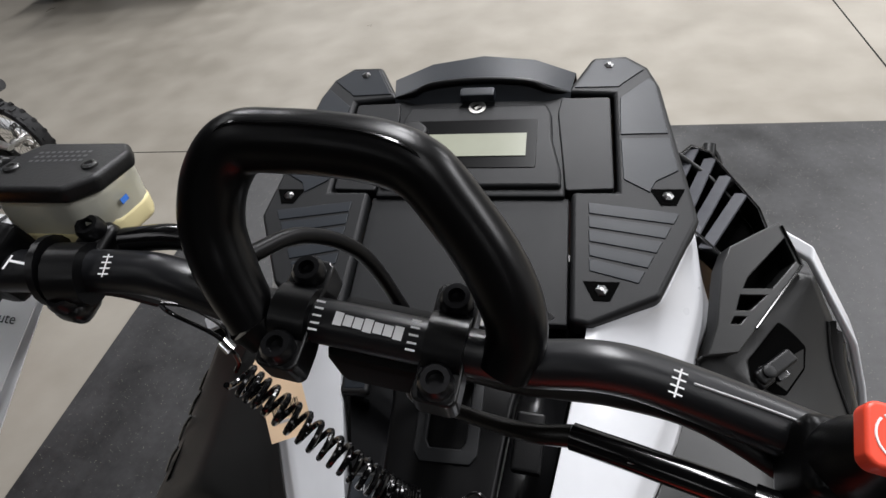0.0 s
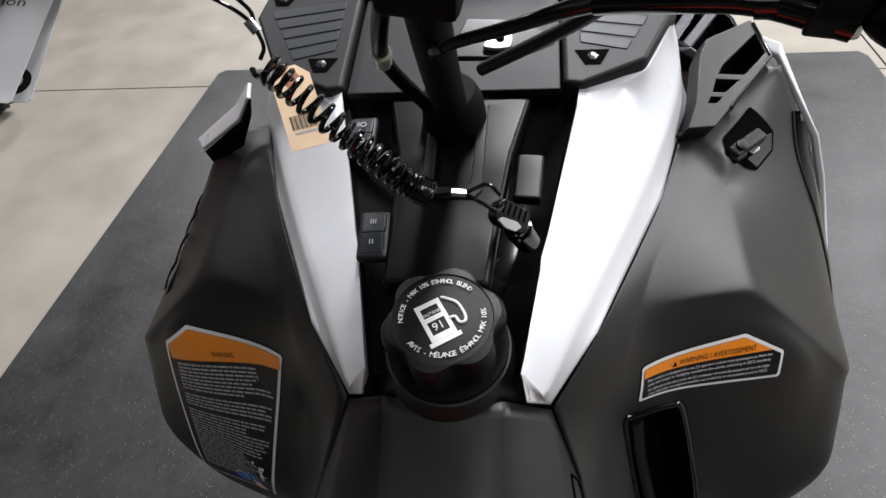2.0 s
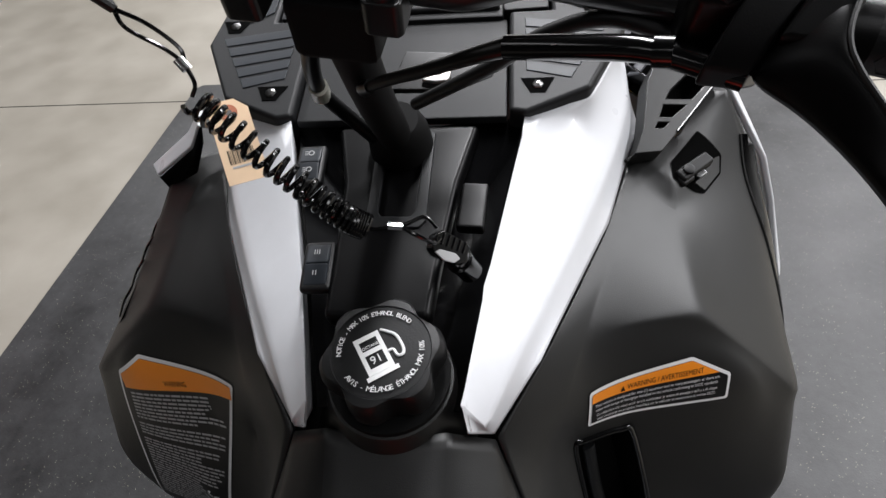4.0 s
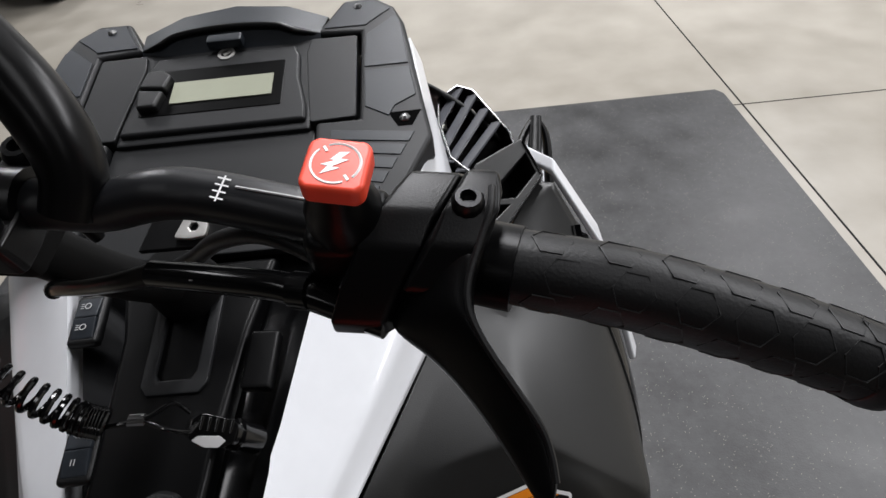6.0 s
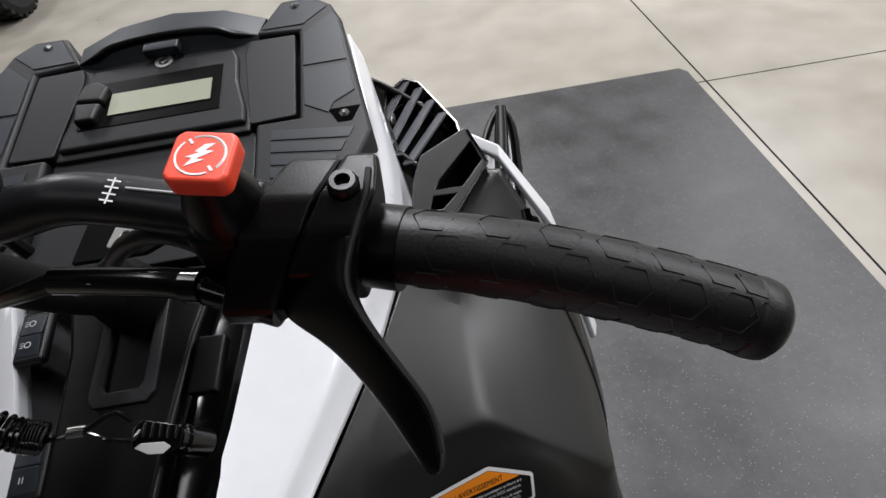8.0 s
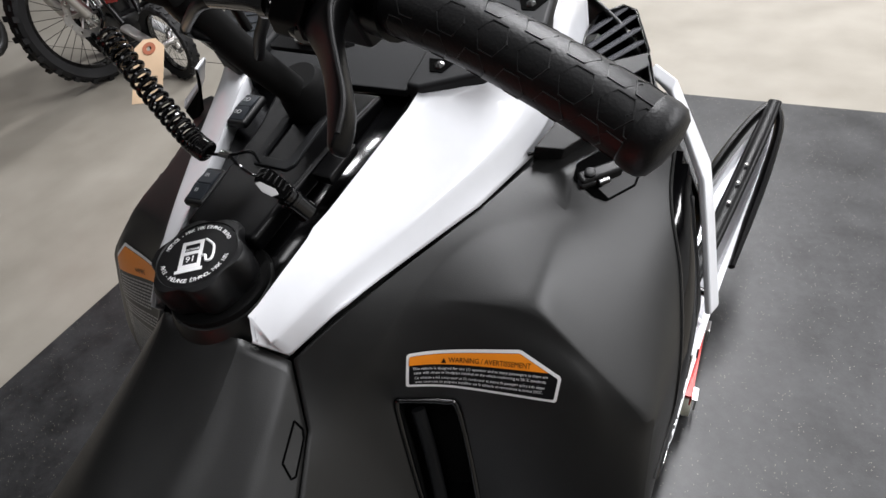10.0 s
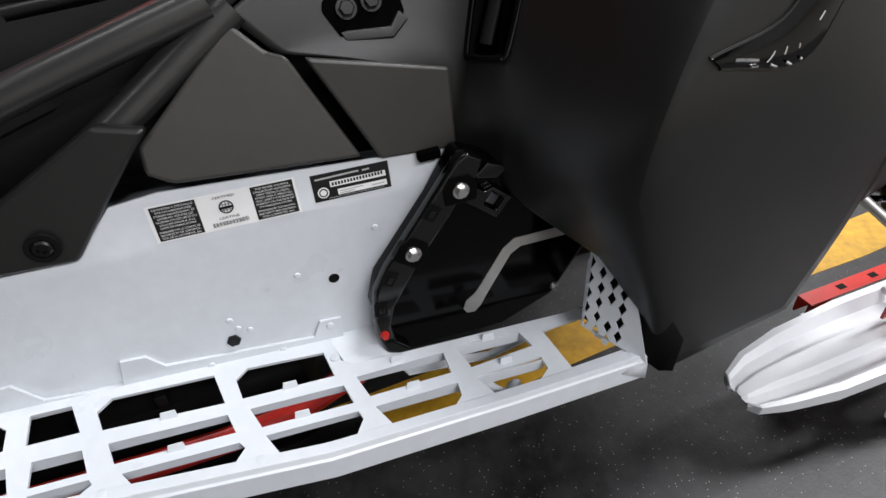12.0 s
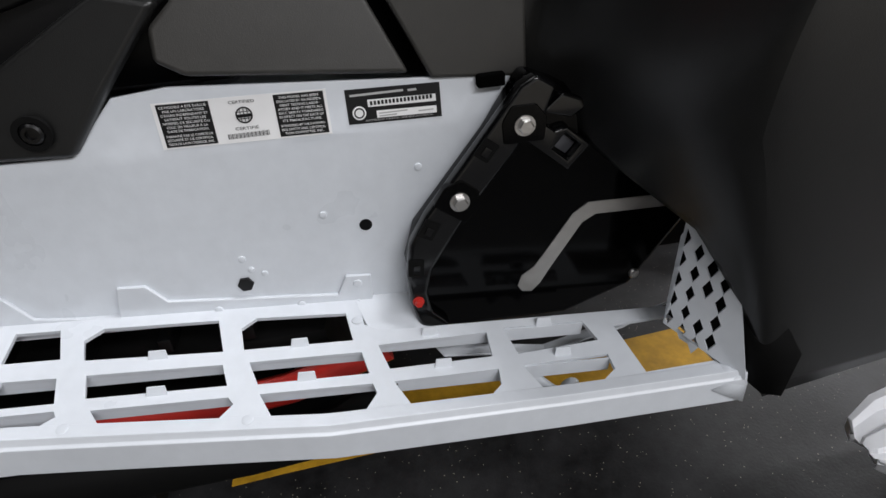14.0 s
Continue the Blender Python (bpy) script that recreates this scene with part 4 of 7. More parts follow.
SIDE = dict(a0=(0.078, -0.135, 0.86), a1=(0.112, -0.185, 0.815), a2=(0.118, -0.24, 0.792), a3=(0.14, -0.36, 0.788), a4=(0.165, -1.0, 0.765), b0=(0.06, -0.13, 0.80), b1=(0.12, -0.17, 0.76), b2=(0.13, -0.25, 0.72), b3=(0.15, -0.40, 0.68), b4=(0.17, -1.0, 0.62))
both("seat_side", SIDE, ("a0 b0 b1 a1", "a1 b1 b2 a2", "a2 b2 b3 a3", "a3 b3 b4 a4"), RUBBER, bevel=0.004, solid=0.01, label="black side of the seat base")
for s in (1, -1):
    part("seat_nose", tube([(0.0, -0.170, 0.878), (s * 0.032, -0.168, 0.878), (s * 0.058, -0.148, 0.869), (s * 0.077, -0.136, 0.855), (s * 0.094, -0.155, 0.836), (s * 0.106, -0.182, 0.818), (s * 0.119, -0.234, 0.794), (s * 0.138, -0.34, 0.786)], [0.010, 0.012, 0.014, 0.015, 0.014, 0.013, 0.012, 0.011], 6, 14), LOOPVINYL, sled, "black rounded trim round the seat front")
part("seat_base", block(-0.15, 0.15, -1.0, -0.20, 0.60, 0.76, 0.03), RUBBER, sled, "black seat base")
for s in (1, -1):
    part("frame_tube", tube([(s * 0.182, -0.60, 0.655), (s * 0.180, -0.358, 0.728), (s * 0.174, -0.175, 0.780)], 0.0175, 5, 24), TUBEPAINT, sled, "satin black frame tube")
    part("frame_tube", tube([(s * 0.205, -0.46, 0.585), (s * 0.188, -0.341, 0.650), (s * 0.168, -0.155, 0.770)], 0.0175, 5, 24), TUBEPAINT, sled, "satin black frame tube")
    foot = part("frame_bracket", facets(dict(a=(0.222, -0.50, 0.585), b=(0.222, -0.356, 0.576), c=(0.222, -0.314, 0.626), d=(0.216, -0.255, 0.690), e=(0.208, -0.30, 0.70), f=(0.212, -0.42, 0.635), g=(0.216, -0.50, 0.64)), ("a b c d e f g",), s < 0), BLACK, sled, "black tube bracket", bevel=0.006, segments=3, solid=0.02)
    part("bolt_cup", ring(0.010, 0.015, 0, 0.004, Matrix.Translation((s * 0.222, -0.376, 0.602)) @ Vector((s, 0, 0)).to_track_quat("Z", "Y").to_matrix().to_4x4(), 20), DARKGAP, foot)
    bolt(foot, (s * 0.223, -0.376, 0.602), (s, 0, 0), 0.009, 0.005, SATIN)

# ---- labels and fittings on the side panels ----
tree_r, tree_l = surface(panel_r), surface(panel_l)
LABR = basis((0.247, 0.150, 0.881), (0.134, 0.030, -0.013), (0.231, -0.956, 0.179))


def flat(m, pts):
    mi = m.inverted()
    return [tuple((mi @ Vector(p))[:2]) for p in pts]


WARN = flat(LABR, ((0.178, 0.133, 0.900), (0.281, 0.160, 0.899), (0.320, 0.163, 0.875), (0.317, 0.157, 0.850), (0.176, 0.127, 0.864)))
label_r = part("warning_label", drape(sheet(cut(WARN, 0.005), LABR, 0.0, 0.006), tree_r, -LABR.col[2].xyz, 0.0012), LABELWHITE, panel_r, "orange and black warning label with white border")
inner = shrink(WARN, 0.0030)
part("label_black", drape(sheet(cut(inner, 0.003), LABR, 0.0, 0.006), tree_r, -LABR.col[2].xyz, 0.0017), LABELBLACK, label_r)
ORG = [inner[0], inner[1], (inner[1][0] + 0.75 * (inner[2][0] - inner[1][0]), inner[1][1] + 0.75 * (inner[2][1] - inner[1][1])), (inner[4][0] - 0.0005, inner[0][1] - 0.009)]
part("label_orange", drape(sheet(ORG, LABR, 0.0, 0.006), tree_r, -LABR.col[2].xyz, 0.0021), ORANGE, label_r)
tilt = math.atan2(ORG[2][1] - ORG[3][1], ORG[2][0] - ORG[3][0])


def line(text, size, x, y, width, m, turn):
    return lettering(text, size, m @ Matrix.Translation((x, y, 0)) @ Matrix.Rotation(turn, 4, "Z"), 0, width)


mid = (ORG[2][0] + ORG[3][0]) / 2
midy = (ORG[2][1] + ORG[3][1]) / 2
part("label_text", drape(line("WARNING / AVERTISSEMENT", 0.0072, mid + 0.010, midy + 0.0052, 0.078, LABR, tilt), tree_r, -LABR.col[2].xyz, 0.0026), LABELBLACK, label_r)
part("label_sign", drape(prism([(mid - 0.036, midy + 0.0008), (mid - 0.031, midy + 0.0010), (mid - 0.0335, midy + 0.0060)], 0.0001, LABR), tree_r, -LABR.col[2].xyz, 0.0026), LABELBLACK, label_r)
texts = ("This vehicle is designed for one (1) operator and as many passengers as there are", "seats with straps or handgrips installed on the vehicle conforming to SSCC standards.",
         "Ce véhicule a été conçu pour un (1) conducteur et autant de passagers qu'il y a de sièges", "avec courroies ou poignées installées sur le véhicule et rencontrant la norme SSCC.")
for k, words in enumerate(texts):
    part("label_text", drape(line(words, 0.0040, mid + 0.002, midy - 0.0040 - 0.0047 * k - (0.001 if k > 1 else 0), 0.128 - 0.002 * k, LABR, tilt * (1 - 0.1 * k)), tree_r, -LABR.col[2].xyz, 0.0022), LABELWHITE, label_r)

# pull recess in the right panel, its shade deepened by near-black walls
OPEN = [Vector(PANEL[k]) for k in ("t1", "t2", "t3", "t4")]
INW = Vector((-0.39, 0.845, -0.35)).normalized()
bm = bmesh.new()
mouth = [bm.verts.new(p * 1.0 - INW * 0.001) for p in OPEN]
deep = [bm.verts.new(p + INW * 0.05) for p in OPEN]
for i in range(4):
    bm.faces.new((mouth[i], mouth[(i + 1) % 4], deep[(i + 1) % 4], deep[i]))
bm.faces.new(deep[::-1])
pull = part("pull_recess", bm, DARKGAP, panel_r, "deep pull recess, its shade put into black walls", smooth=False, solid=0.002)
ringpts = [OPEN[0].lerp(OPEN[1], 0.15), OPEN[0].lerp(OPEN[1], 0.8), OPEN[1].lerp(OPEN[2], 0.1), OPEN[1].lerp(OPEN[2], 0.9), OPEN[2].lerp(OPEN[3], 0.2), OPEN[2].lerp(OPEN[3], 0.85), OPEN[3].lerp(OPEN[0], 0.08), OPEN[3].lerp(OPEN[0], 0.92), OPEN[0].lerp(OPEN[1], 0.15)]
part("pull_rim", tube(ringpts, 0.0035, 4, 10), GLOSS, pull, "gloss black rim")
c0, c1 = OPEN[0].lerp(OPEN[1], 0.30) + INW * 0.010, OPEN[3].lerp(OPEN[2], 0.30) + INW * 0.010
part("pull_strap", tube([c0.lerp(c1, 0.12), c0.lerp(c1, 0.5) + INW * 0.006, c0.lerp(c1, 0.92)], 0.0075, 5, 10, oval=0.5), PODBLACK, pull, "grey pull strap")
# recess with two nuts: its shade painted as a flat near-black patch
DULLNUT = mat("dark_coated_nut", (0.010, 0.010, 0.010), 0.22, metal=0.3, spec=0.8)
FACEM = basis((0.166, -0.030, 0.755), (0.05, 1, 0.0), (1, -0.1, 0.35))
HEX = flat(FACEM, ((0.155, -0.014, 0.790), (0.159, 0.001, 0.783), (0.174, 0.008, 0.742), (0.177, -0.005, 0.731), (0.173, -0.061, 0.727), (0.163, -0.074, 0.750), (0.160, -0.072, 0.759)))
AW = -FACEM.col[2].xyz
nook = part("bolt_recess_shade", drape(sheet(cut(HEX, 0.004), FACEM, 0, 0.006), tree_r, AW, 0.0008), SHADEBLACK, panel_r, "flat near-black patch painting the shade of a recess with two bolts")
part("recess_lip", prism(flat(FACEM, ((0.176, 0.010, 0.735), (0.180, -0.008, 0.720), (0.179, -0.057, 0.724), (0.175, -0.063, 0.734), (0.176, -0.010, 0.731), (0.172, 0.001, 0.744))), 0.012, FACEM @ Matrix.Translation((0, 0, 0.007)), 0.002), BLACK, nook, "projecting lower lip")
for u, v in ((0.006, 0.0), (-0.020, -0.004)):
    p = FACEM @ Vector((u, v, 0))
    hit = tree_r.ray_cast(p - AW * 0.1, AW, 0.3)[0] or p
    bolt(nook, hit - AW * 0.001, -AW, 0.0078, 0.008, DULLNUT, False)
# rubber hood latch; the shade of its well is painted as a draped sheet
LATCHWELL = [(0.275, 0.362), (0.2765, 0.343), (0.300, 0.341), (0.312, 0.344), (0.335, 0.374), (0.337, 0.392), (0.308, 0.402)]
LATM = Matrix.Translation((0, 0, 0.98))
latch_shade = part("latch_shade", drape(sheet(cut(LATCHWELL, 0.004), LATM, 0, 0.006), tree_r, (0, 0, -1), 0.0012), SHADEBLACK, panel_r, "near-black sheet painting the shade of the latch well")
part("well_slope", drape(sheet([(0.313, 0.348), (0.333, 0.374), (0.334, 0.389), (0.322, 0.380), (0.302, 0.350)], LATM, 0, 0.006), tree_r, (0, 0, -1), 0.0018), BLACK, latch_shade, "sloping side of the well")
seat_l = Vector((0.300, 0.362, 0))
seat_l.z = tree_r.ray_cast(Vector((0.300, 0.362, 1.2)), Vector((0, 0, -1)))[0].z
LAT = basis(seat_l, (0.75, 0.62, 0.10), (0.30, -0.10, 0.95))
part("hood_latch", joined(block(-0.024, 0.022, -0.0075, 0.0075, -0.004, 0.010, 0.0035, LAT, 3), block(-0.026, -0.008, -0.010, 0.010, -0.002, 0.006, 0.003, LAT, 3), lathe(((0.006, 0), (0.006, 0.013), (0.0035, 0.0145)), LAT @ Matrix.Translation((-0.012, 0.0, 0)), 14)), RUBBER, latch_shade, "black rubber hood latch")
part("latch_pin", block(-0.007, 0.006, -0.013, -0.007, 0.000, 0.006, 0.0015, LAT), DULLSTEEL, latch_shade, "small bright latch pin")

# large warning label on the left panel
LABL = basis((-0.250, 0.120, 0.770), (1, 0, 0), (0, -1, 0))
TALL = flat(LABL, ((-0.331, 0.170, 0.846), (-0.293, 0.169, 0.877), (-0.163, 0.128, 0.893), (-0.232, 0.083, 0.646), (-0.345, 0.110, 0.640)))
WAYL = -LABL.col[2].xyz
label_l = part("warning_label", drape(sheet(cut(TALL, 0.006), LABL, 0, 0.008), tree_l, WAYL, 0.0012), LABELWHITE, panel_l, "tall black warning label with orange head and white border")
inn = shrink(TALL, 0.0035)
part("label_black", drape(sheet(cut(inn, 0.004), LABL, 0, 0.008), tree_l, WAYL, 0.0017), LABELBLACK, label_l)
head = [inn[0], inn[1], inn[2], (inn[2][0] - 0.001, inn[2][1] - 0.014), (inn[0][0] + 0.004, inn[0][1] - 0.014)]
part("label_orange", drape(sheet(head, LABL, 0, 0.008), tree_l, WAYL, 0.0021), ORANGE, label_l)
slope = math.atan2(head[3][1] - head[4][1], head[3][0] - head[4][0])
hx, hy = (head[3][0] + head[4][0]) / 2, (head[3][1] + head[4][1]) / 2
part("label_text", drape(line("WARNING", 0.008, hx, hy + 0.008, 0.032, LABL, slope), tree_l, WAYL, 0.0026), LABELBLACK, label_l)
rng = random.Random(4)
lt, lb, rt, rbm = (Vector(head[4]), Vector(inn[4]), Vector(head[3]), Vector(inn[3]))
strips = bmesh.new()
k = 0
while k < 36:
    f = (k + 1.2) / 40
    p, q = lt.lerp(lb, f), rt.lerp(rbm, f)
    along = (q - p).normalized()
    p, q = p + along * 0.007, q - along * (0.030 if f < 0.14 else 0.034 if f > 0.86 else 0.007)
    q = p.lerp(q, rng.choice((1.0, 1.0, 0.97, 0.93, 0.72)))
    x = p.copy()
    while (q - x).dot(along) > 0.004:
        w = min(rng.uniform(0.004, 0.014), (q - x).dot(along))
        up = Vector((-along.y, along.x)) * 0.0011
        strips.faces.new([strips.verts.new(LABL @ Vector((*v, 0))) for v in (x - up, x + along * w - up, x + along * w + up, x + up)])
        x = x + along * (w + 0.0016)
    k += 1 if rng.random() > 0.1 else 2
part("label_print", drape(strips, tree_l, WAYL, 0.0022), LABELGREY, label_l, "rows of unreadable small print")
for k, (ix, iy, c) in enumerate(((-0.012, -0.012, BLUEPRINT), (-0.034, -0.024, BLUEPRINT), (-0.010, -0.030, REDBTN))):
    cx, cy = inn[3][0] + ix - 0.006, inn[3][1] + 0.040 + iy
    part("label_pictogram", drape(joined(ring(0.0001, 0.0105, 0, 0.0001, LABL @ Matrix.Translation((cx, cy, 0)), 20)), tree_l, WAYL, 0.0023), LABELWHITE, label_l)
    part("label_pictogram", drape(joined(ring(0.0001 if k < 2 else 0.007, 0.0095, 0, 0.0001, LABL @ Matrix.Translation((cx, cy, 0)), 20)), tree_l, WAYL, 0.0027), c, label_l)

# ---- side intakes, strips and head lamps ----
VENT = basis((0.268, 0.545, 1.024), (1, 0, 0.02), (-0.02, -0.05, 1))
CHEEKM = basis((0.29, 0.43, 1.022), (1, 0, -0.25), (0.25, -0.45, 1))


def on_plane(m, *pts):
    """Plan points, dropped onto the plane of m, in its own coordinates."""
    o, n = m.translation, m.col[2].xyz
    return flat(m, [(x, y, o.z - (n.x * (x - o.x) + n.y * (y - o.y)) / n.z) for x, y in pts])


UPPER = on_plane(VENT, (0.227, 0.621), (0.2535, 0.650), (0.275, 0.634), (0.311, 0.532), (0.313, 0.493), (0.262, 0.457), (0.236, 0.497), (0.225, 0.570))
CHEEK = on_plane(CHEEKM, (0.262, 0.456), (0.314, 0.491), (0.320, 0.482), (0.333, 0.451), (0.279, 0.380), (0.262, 0.358), (0.233, 0.350), (0.2440, 0.379), (0.2530, 0.435))
SLOTS = (on_plane(CHEEKM, (0.3180, 0.4750), (0.3260, 0.4540), (0.3004, 0.4234), (0.2719, 0.4179), (0.2775, 0.4291)), on_plane(CHEEKM, (0.2684, 0.4106), (0.2930, 0.4150), (0.2766, 0.3984), (0.2632, 0.3958)), on_plane(CHEEKM, (0.2609, 0.3895), (0.2723, 0.3915), (0.2658, 0.3840), (0.2570, 0.3825)))
frame_v = part("side_intake", prism(UPPER, 0.030, VENT @ Matrix.Translation((0, 0, 0.005)), 0.0, (shrink(UPPER, 0.0035),)), GLOSS, sled, "gloss black louvred side intake", bevel=0.0010)
# sheet behind the louvres, the depth's shade painted in near-black
part("intake_shade", prism(shrink(UPPER, 0.003), 0.003, VENT @ Matrix.Translation((0, 0, -0.026))), SHADEBLACK, frame_v, "near-black sheet painting the shade inside the intake")
for a, b in (((0.262, 0.640), (0.2290, 0.560)), ((0.2800, 0.622), (0.2330, 0.510)), ((0.2920, 0.588), (0.2420, 0.489)), ((0.3030, 0.556), (0.2530, 0.471))):
    pa, pb = (Vector(q) for q in on_plane(VENT, a, b))
    d = (pb - pa).normalized()
    nrm = Vector((d.y, -d.x))
    if nrm.x > 0:
        nrm = -nrm
    bm = bmesh.new()
    bm.faces.new([bm.verts.new(VENT @ q) for q in (Vector((*pa, 0.003)), Vector((*pb, 0.003)), Vector((*(pb + nrm * 0.0135), -0.003)), Vector((*(pa + nrm * 0.0135), -0.003)))])
    part("louvre", bm, LOUVRE, frame_v, "gloss black slanted louvre", solid=0.0022, smooth=False)
part("intake_shard", prism(on_plane(VENT, (0.230, 0.612), (0.236, 0.606), (0.236, 0.585), (0.230, 0.585)), 0.002, VENT @ Matrix.Translation((0, 0, -0.018))), ALU, frame_v, "pale opening seen through the louvres")
cheek = part("intake_cheek", prism(CHEEK, 0.024, CHEEKM @ Matrix.Translation((0, 0, 0.003)), 0, SLOTS), BLACK, sled, "matte black lower intake frame", bevel=0.0012)
# the shade behind the slots is painted too, as a near-black sheet
part("intake_shade", prism(shrink(CHEEK, 0.004), 0.003, CHEEKM @ Matrix.Translation((0, 0, -0.021))), SHADEBLACK, cheek, "near-black sheet painting the shade inside the intake")
part("cheek_rim", tube([CHEEKM @ Vector((*q, 0.0035)) for q in on_plane(CHEEKM, (0.316, 0.487), (0.3315, 0.451), (0.2800, 0.3825))], 0.0016, 1, 8), GLOSS, cheek, "gloss black rim")
STRIP = dict(a0=(0.320, 0.503, 1.010), a1=(0.344, 0.466, 1.010), a2=(0.391, 0.416, 0.940), a3=(0.404, 0.392, 0.900), a4=(0.428, 0.353, 0.806), b0=(0.324, 0.515, 1.018), b1=(0.350, 0.480, 1.018), b2=(0.393, 0.455, 0.940), b3=(0.406, 0.431, 0.900), b4=(0.435, 0.372, 0.806))
part("side_strip", facets(STRIP, ("a0 b0 b1 a1", "a1 b1 b2 a2", "a2 b2 b3 a3", "a3 b3 b4 a4")), WHITE, sled, "glossy white edge strip", bevel=0.003, solid=0.008, angle=40)
# on the left only a white lip and a shade-coloured sheet under it show above the louvres
LIP = dict(a0=(-0.214, 0.343, 1.052), a1=(-0.243, 0.358, 1.015), a2=(-0.312, 0.370, 0.966), b0=(-0.220, 0.368, 1.056), b1=(-0.254, 0.380, 1.020), b2=(-0.322, 0.384, 0.972), c0=(-0.222, 0.345, 1.030), c1=(-0.250, 0.352, 0.985), c2=(-0.310, 0.374, 0.946))
part("side_strip", facets(dict(LIP), ("a0 a1 b1 b0", "a1 a2 b2 b1")), WHITE, sled, "glossy white edge lip", bevel=0.002, solid=0.005, angle=40)
# shade below the lip, put into a near-black sheet
part("lip_underside", facets(dict(LIP), ("a0 c0 c1 a1", "a1 c1 c2 a2")), SHADEBLACK, sled, "near-black sheet under the lip, shade put into its colour", solid=0.003)
# wrap-around head lamp
rowa = [Vector(p) for p in ((0.352, 0.425, 0.968), (0.381, 0.368, 0.920), (0.396, 0.336, 0.880), (0.407, 0.301, 0.840), (0.415, 0.268, 0.800), (0.416, 0.240, 0.755), (0.4025, 0.182, 0.730))]
rowb = [Vector(p) for p in ((0.362, 0.434, 0.960), (0.391, 0.384, 0.914), (0.406, 0.356, 0.868), (0.418, 0.322, 0.824), (0.424, 0.290, 0.778), (0.4225, 0.268, 0.722), (0.405, 0.193, 0.7205))]
for k, f in enumerate((1.5, 1.5, 1.5, 1.45, 1.3, 1.1)):
    rowb[k] = rowa[k].lerp(rowb[k], f)
LAMPWAY = (-0.9, 0.25, -0.35)
ea, eb = smooth_path(rowa, 6), smooth_path(rowb, 6)
lens = bmesh.new()
rows_l = [[lens.verts.new(p.lerp(q, k / 4)) for k in range(5)] for p, q in zip(ea, eb)]
for g, h in zip(rows_l, rows_l[1:]):
    for k in range(4):
        lens.faces.new((g[k], h[k], h[k + 1], g[k + 1]))
drape(lens, tree_r, LAMPWAY, 0.0016)
for row in rows_l:
    for k, up in enumerate((0.0, 0.0022, 0.0030, 0.0022, 0.0)):
        row[k].co -= Vector(LAMPWAY).normalized() * up
lamp_l = part("headlight", lens, LENS, sled, "smoked wrap-around headlight")
for edge in (ea, eb):
    rim_l = bmesh.new()
    for p in edge:
        rim_l.verts.new(p)
    drape(rim_l, tree_r, LAMPWAY, 0.0008)
    part("headlight_rim", tube([v.co.copy() for v in rim_l.verts], 0.0016, 1, 6), BLACK, lamp_l, "matte black lens rim")


def on_lens(f, w):
    n0 = int(f)
    return ea[n0].lerp(ea[n0 + 1], f - n0).lerp(eb[n0].lerp(eb[n0 + 1], f - n0), w)


# glints of the lens, added as chrome slivers on its surface
for f0, w0, f1, w1, thick in ((22.0, 0.95, 24.75, 0.80, 0.0011), (21.9, 1.12, 22.8, 1.10, 0.0008), (26.75, 0.72, 27.5, 0.72, 0.0011), (34.75, 0.62, 33.25, 0.80, 0.0016), (33.5, 1.05, 34.0, 1.1, 0.0009), (31.75, 0.60, 32.75, 0.92, 0.0011), (30.75, 0.60, 31.25, 0.78, 0.0009), (29.75, 0.70, 30.0, 0.78, 0.0009), (32.6, 1.0, 32.2, 1.16, 0.0012), (31.4, 1.0, 31.1, 1.16, 0.0012), (30.25, 1.02, 30.2, 1.08, 0.0012)):
    chip = bmesh.new()
    for k in range(4):
        chip.verts.new(on_lens(f0 + (f1 - f0) * k / 3, min(0.94, (w0 + (w1 - w0) * k / 3) * 0.86)))
    drape(chip, tree_r, LAMPWAY, 0.0040)
    part("lens_glint", tube([q.co.copy() for q in chip.verts], thick, 1, 6), CHROME, lamp_l, "bright metal sliver standing in for a glint in the lens")

# ---- handlebar ----


def between(rows, y):
    """The value at y on a line given as (y, value), y falling."""
    for (ya, va), (yb, vb) in zip(rows, rows[1:]):
        if y >= yb:
            return va + (vb - va) * min(1, max(0, (ya - y) / (ya - yb)))
    return rows[-1][1]


BAR = basis((0.011, 0.163, 1.262), (0.266, -0.026, -0.030), (0.0, -0.25, 0.97))


def bar_points(pts, s=1):
    return [BAR @ Vector((x * s, y, z)) for x, y, z in pts]


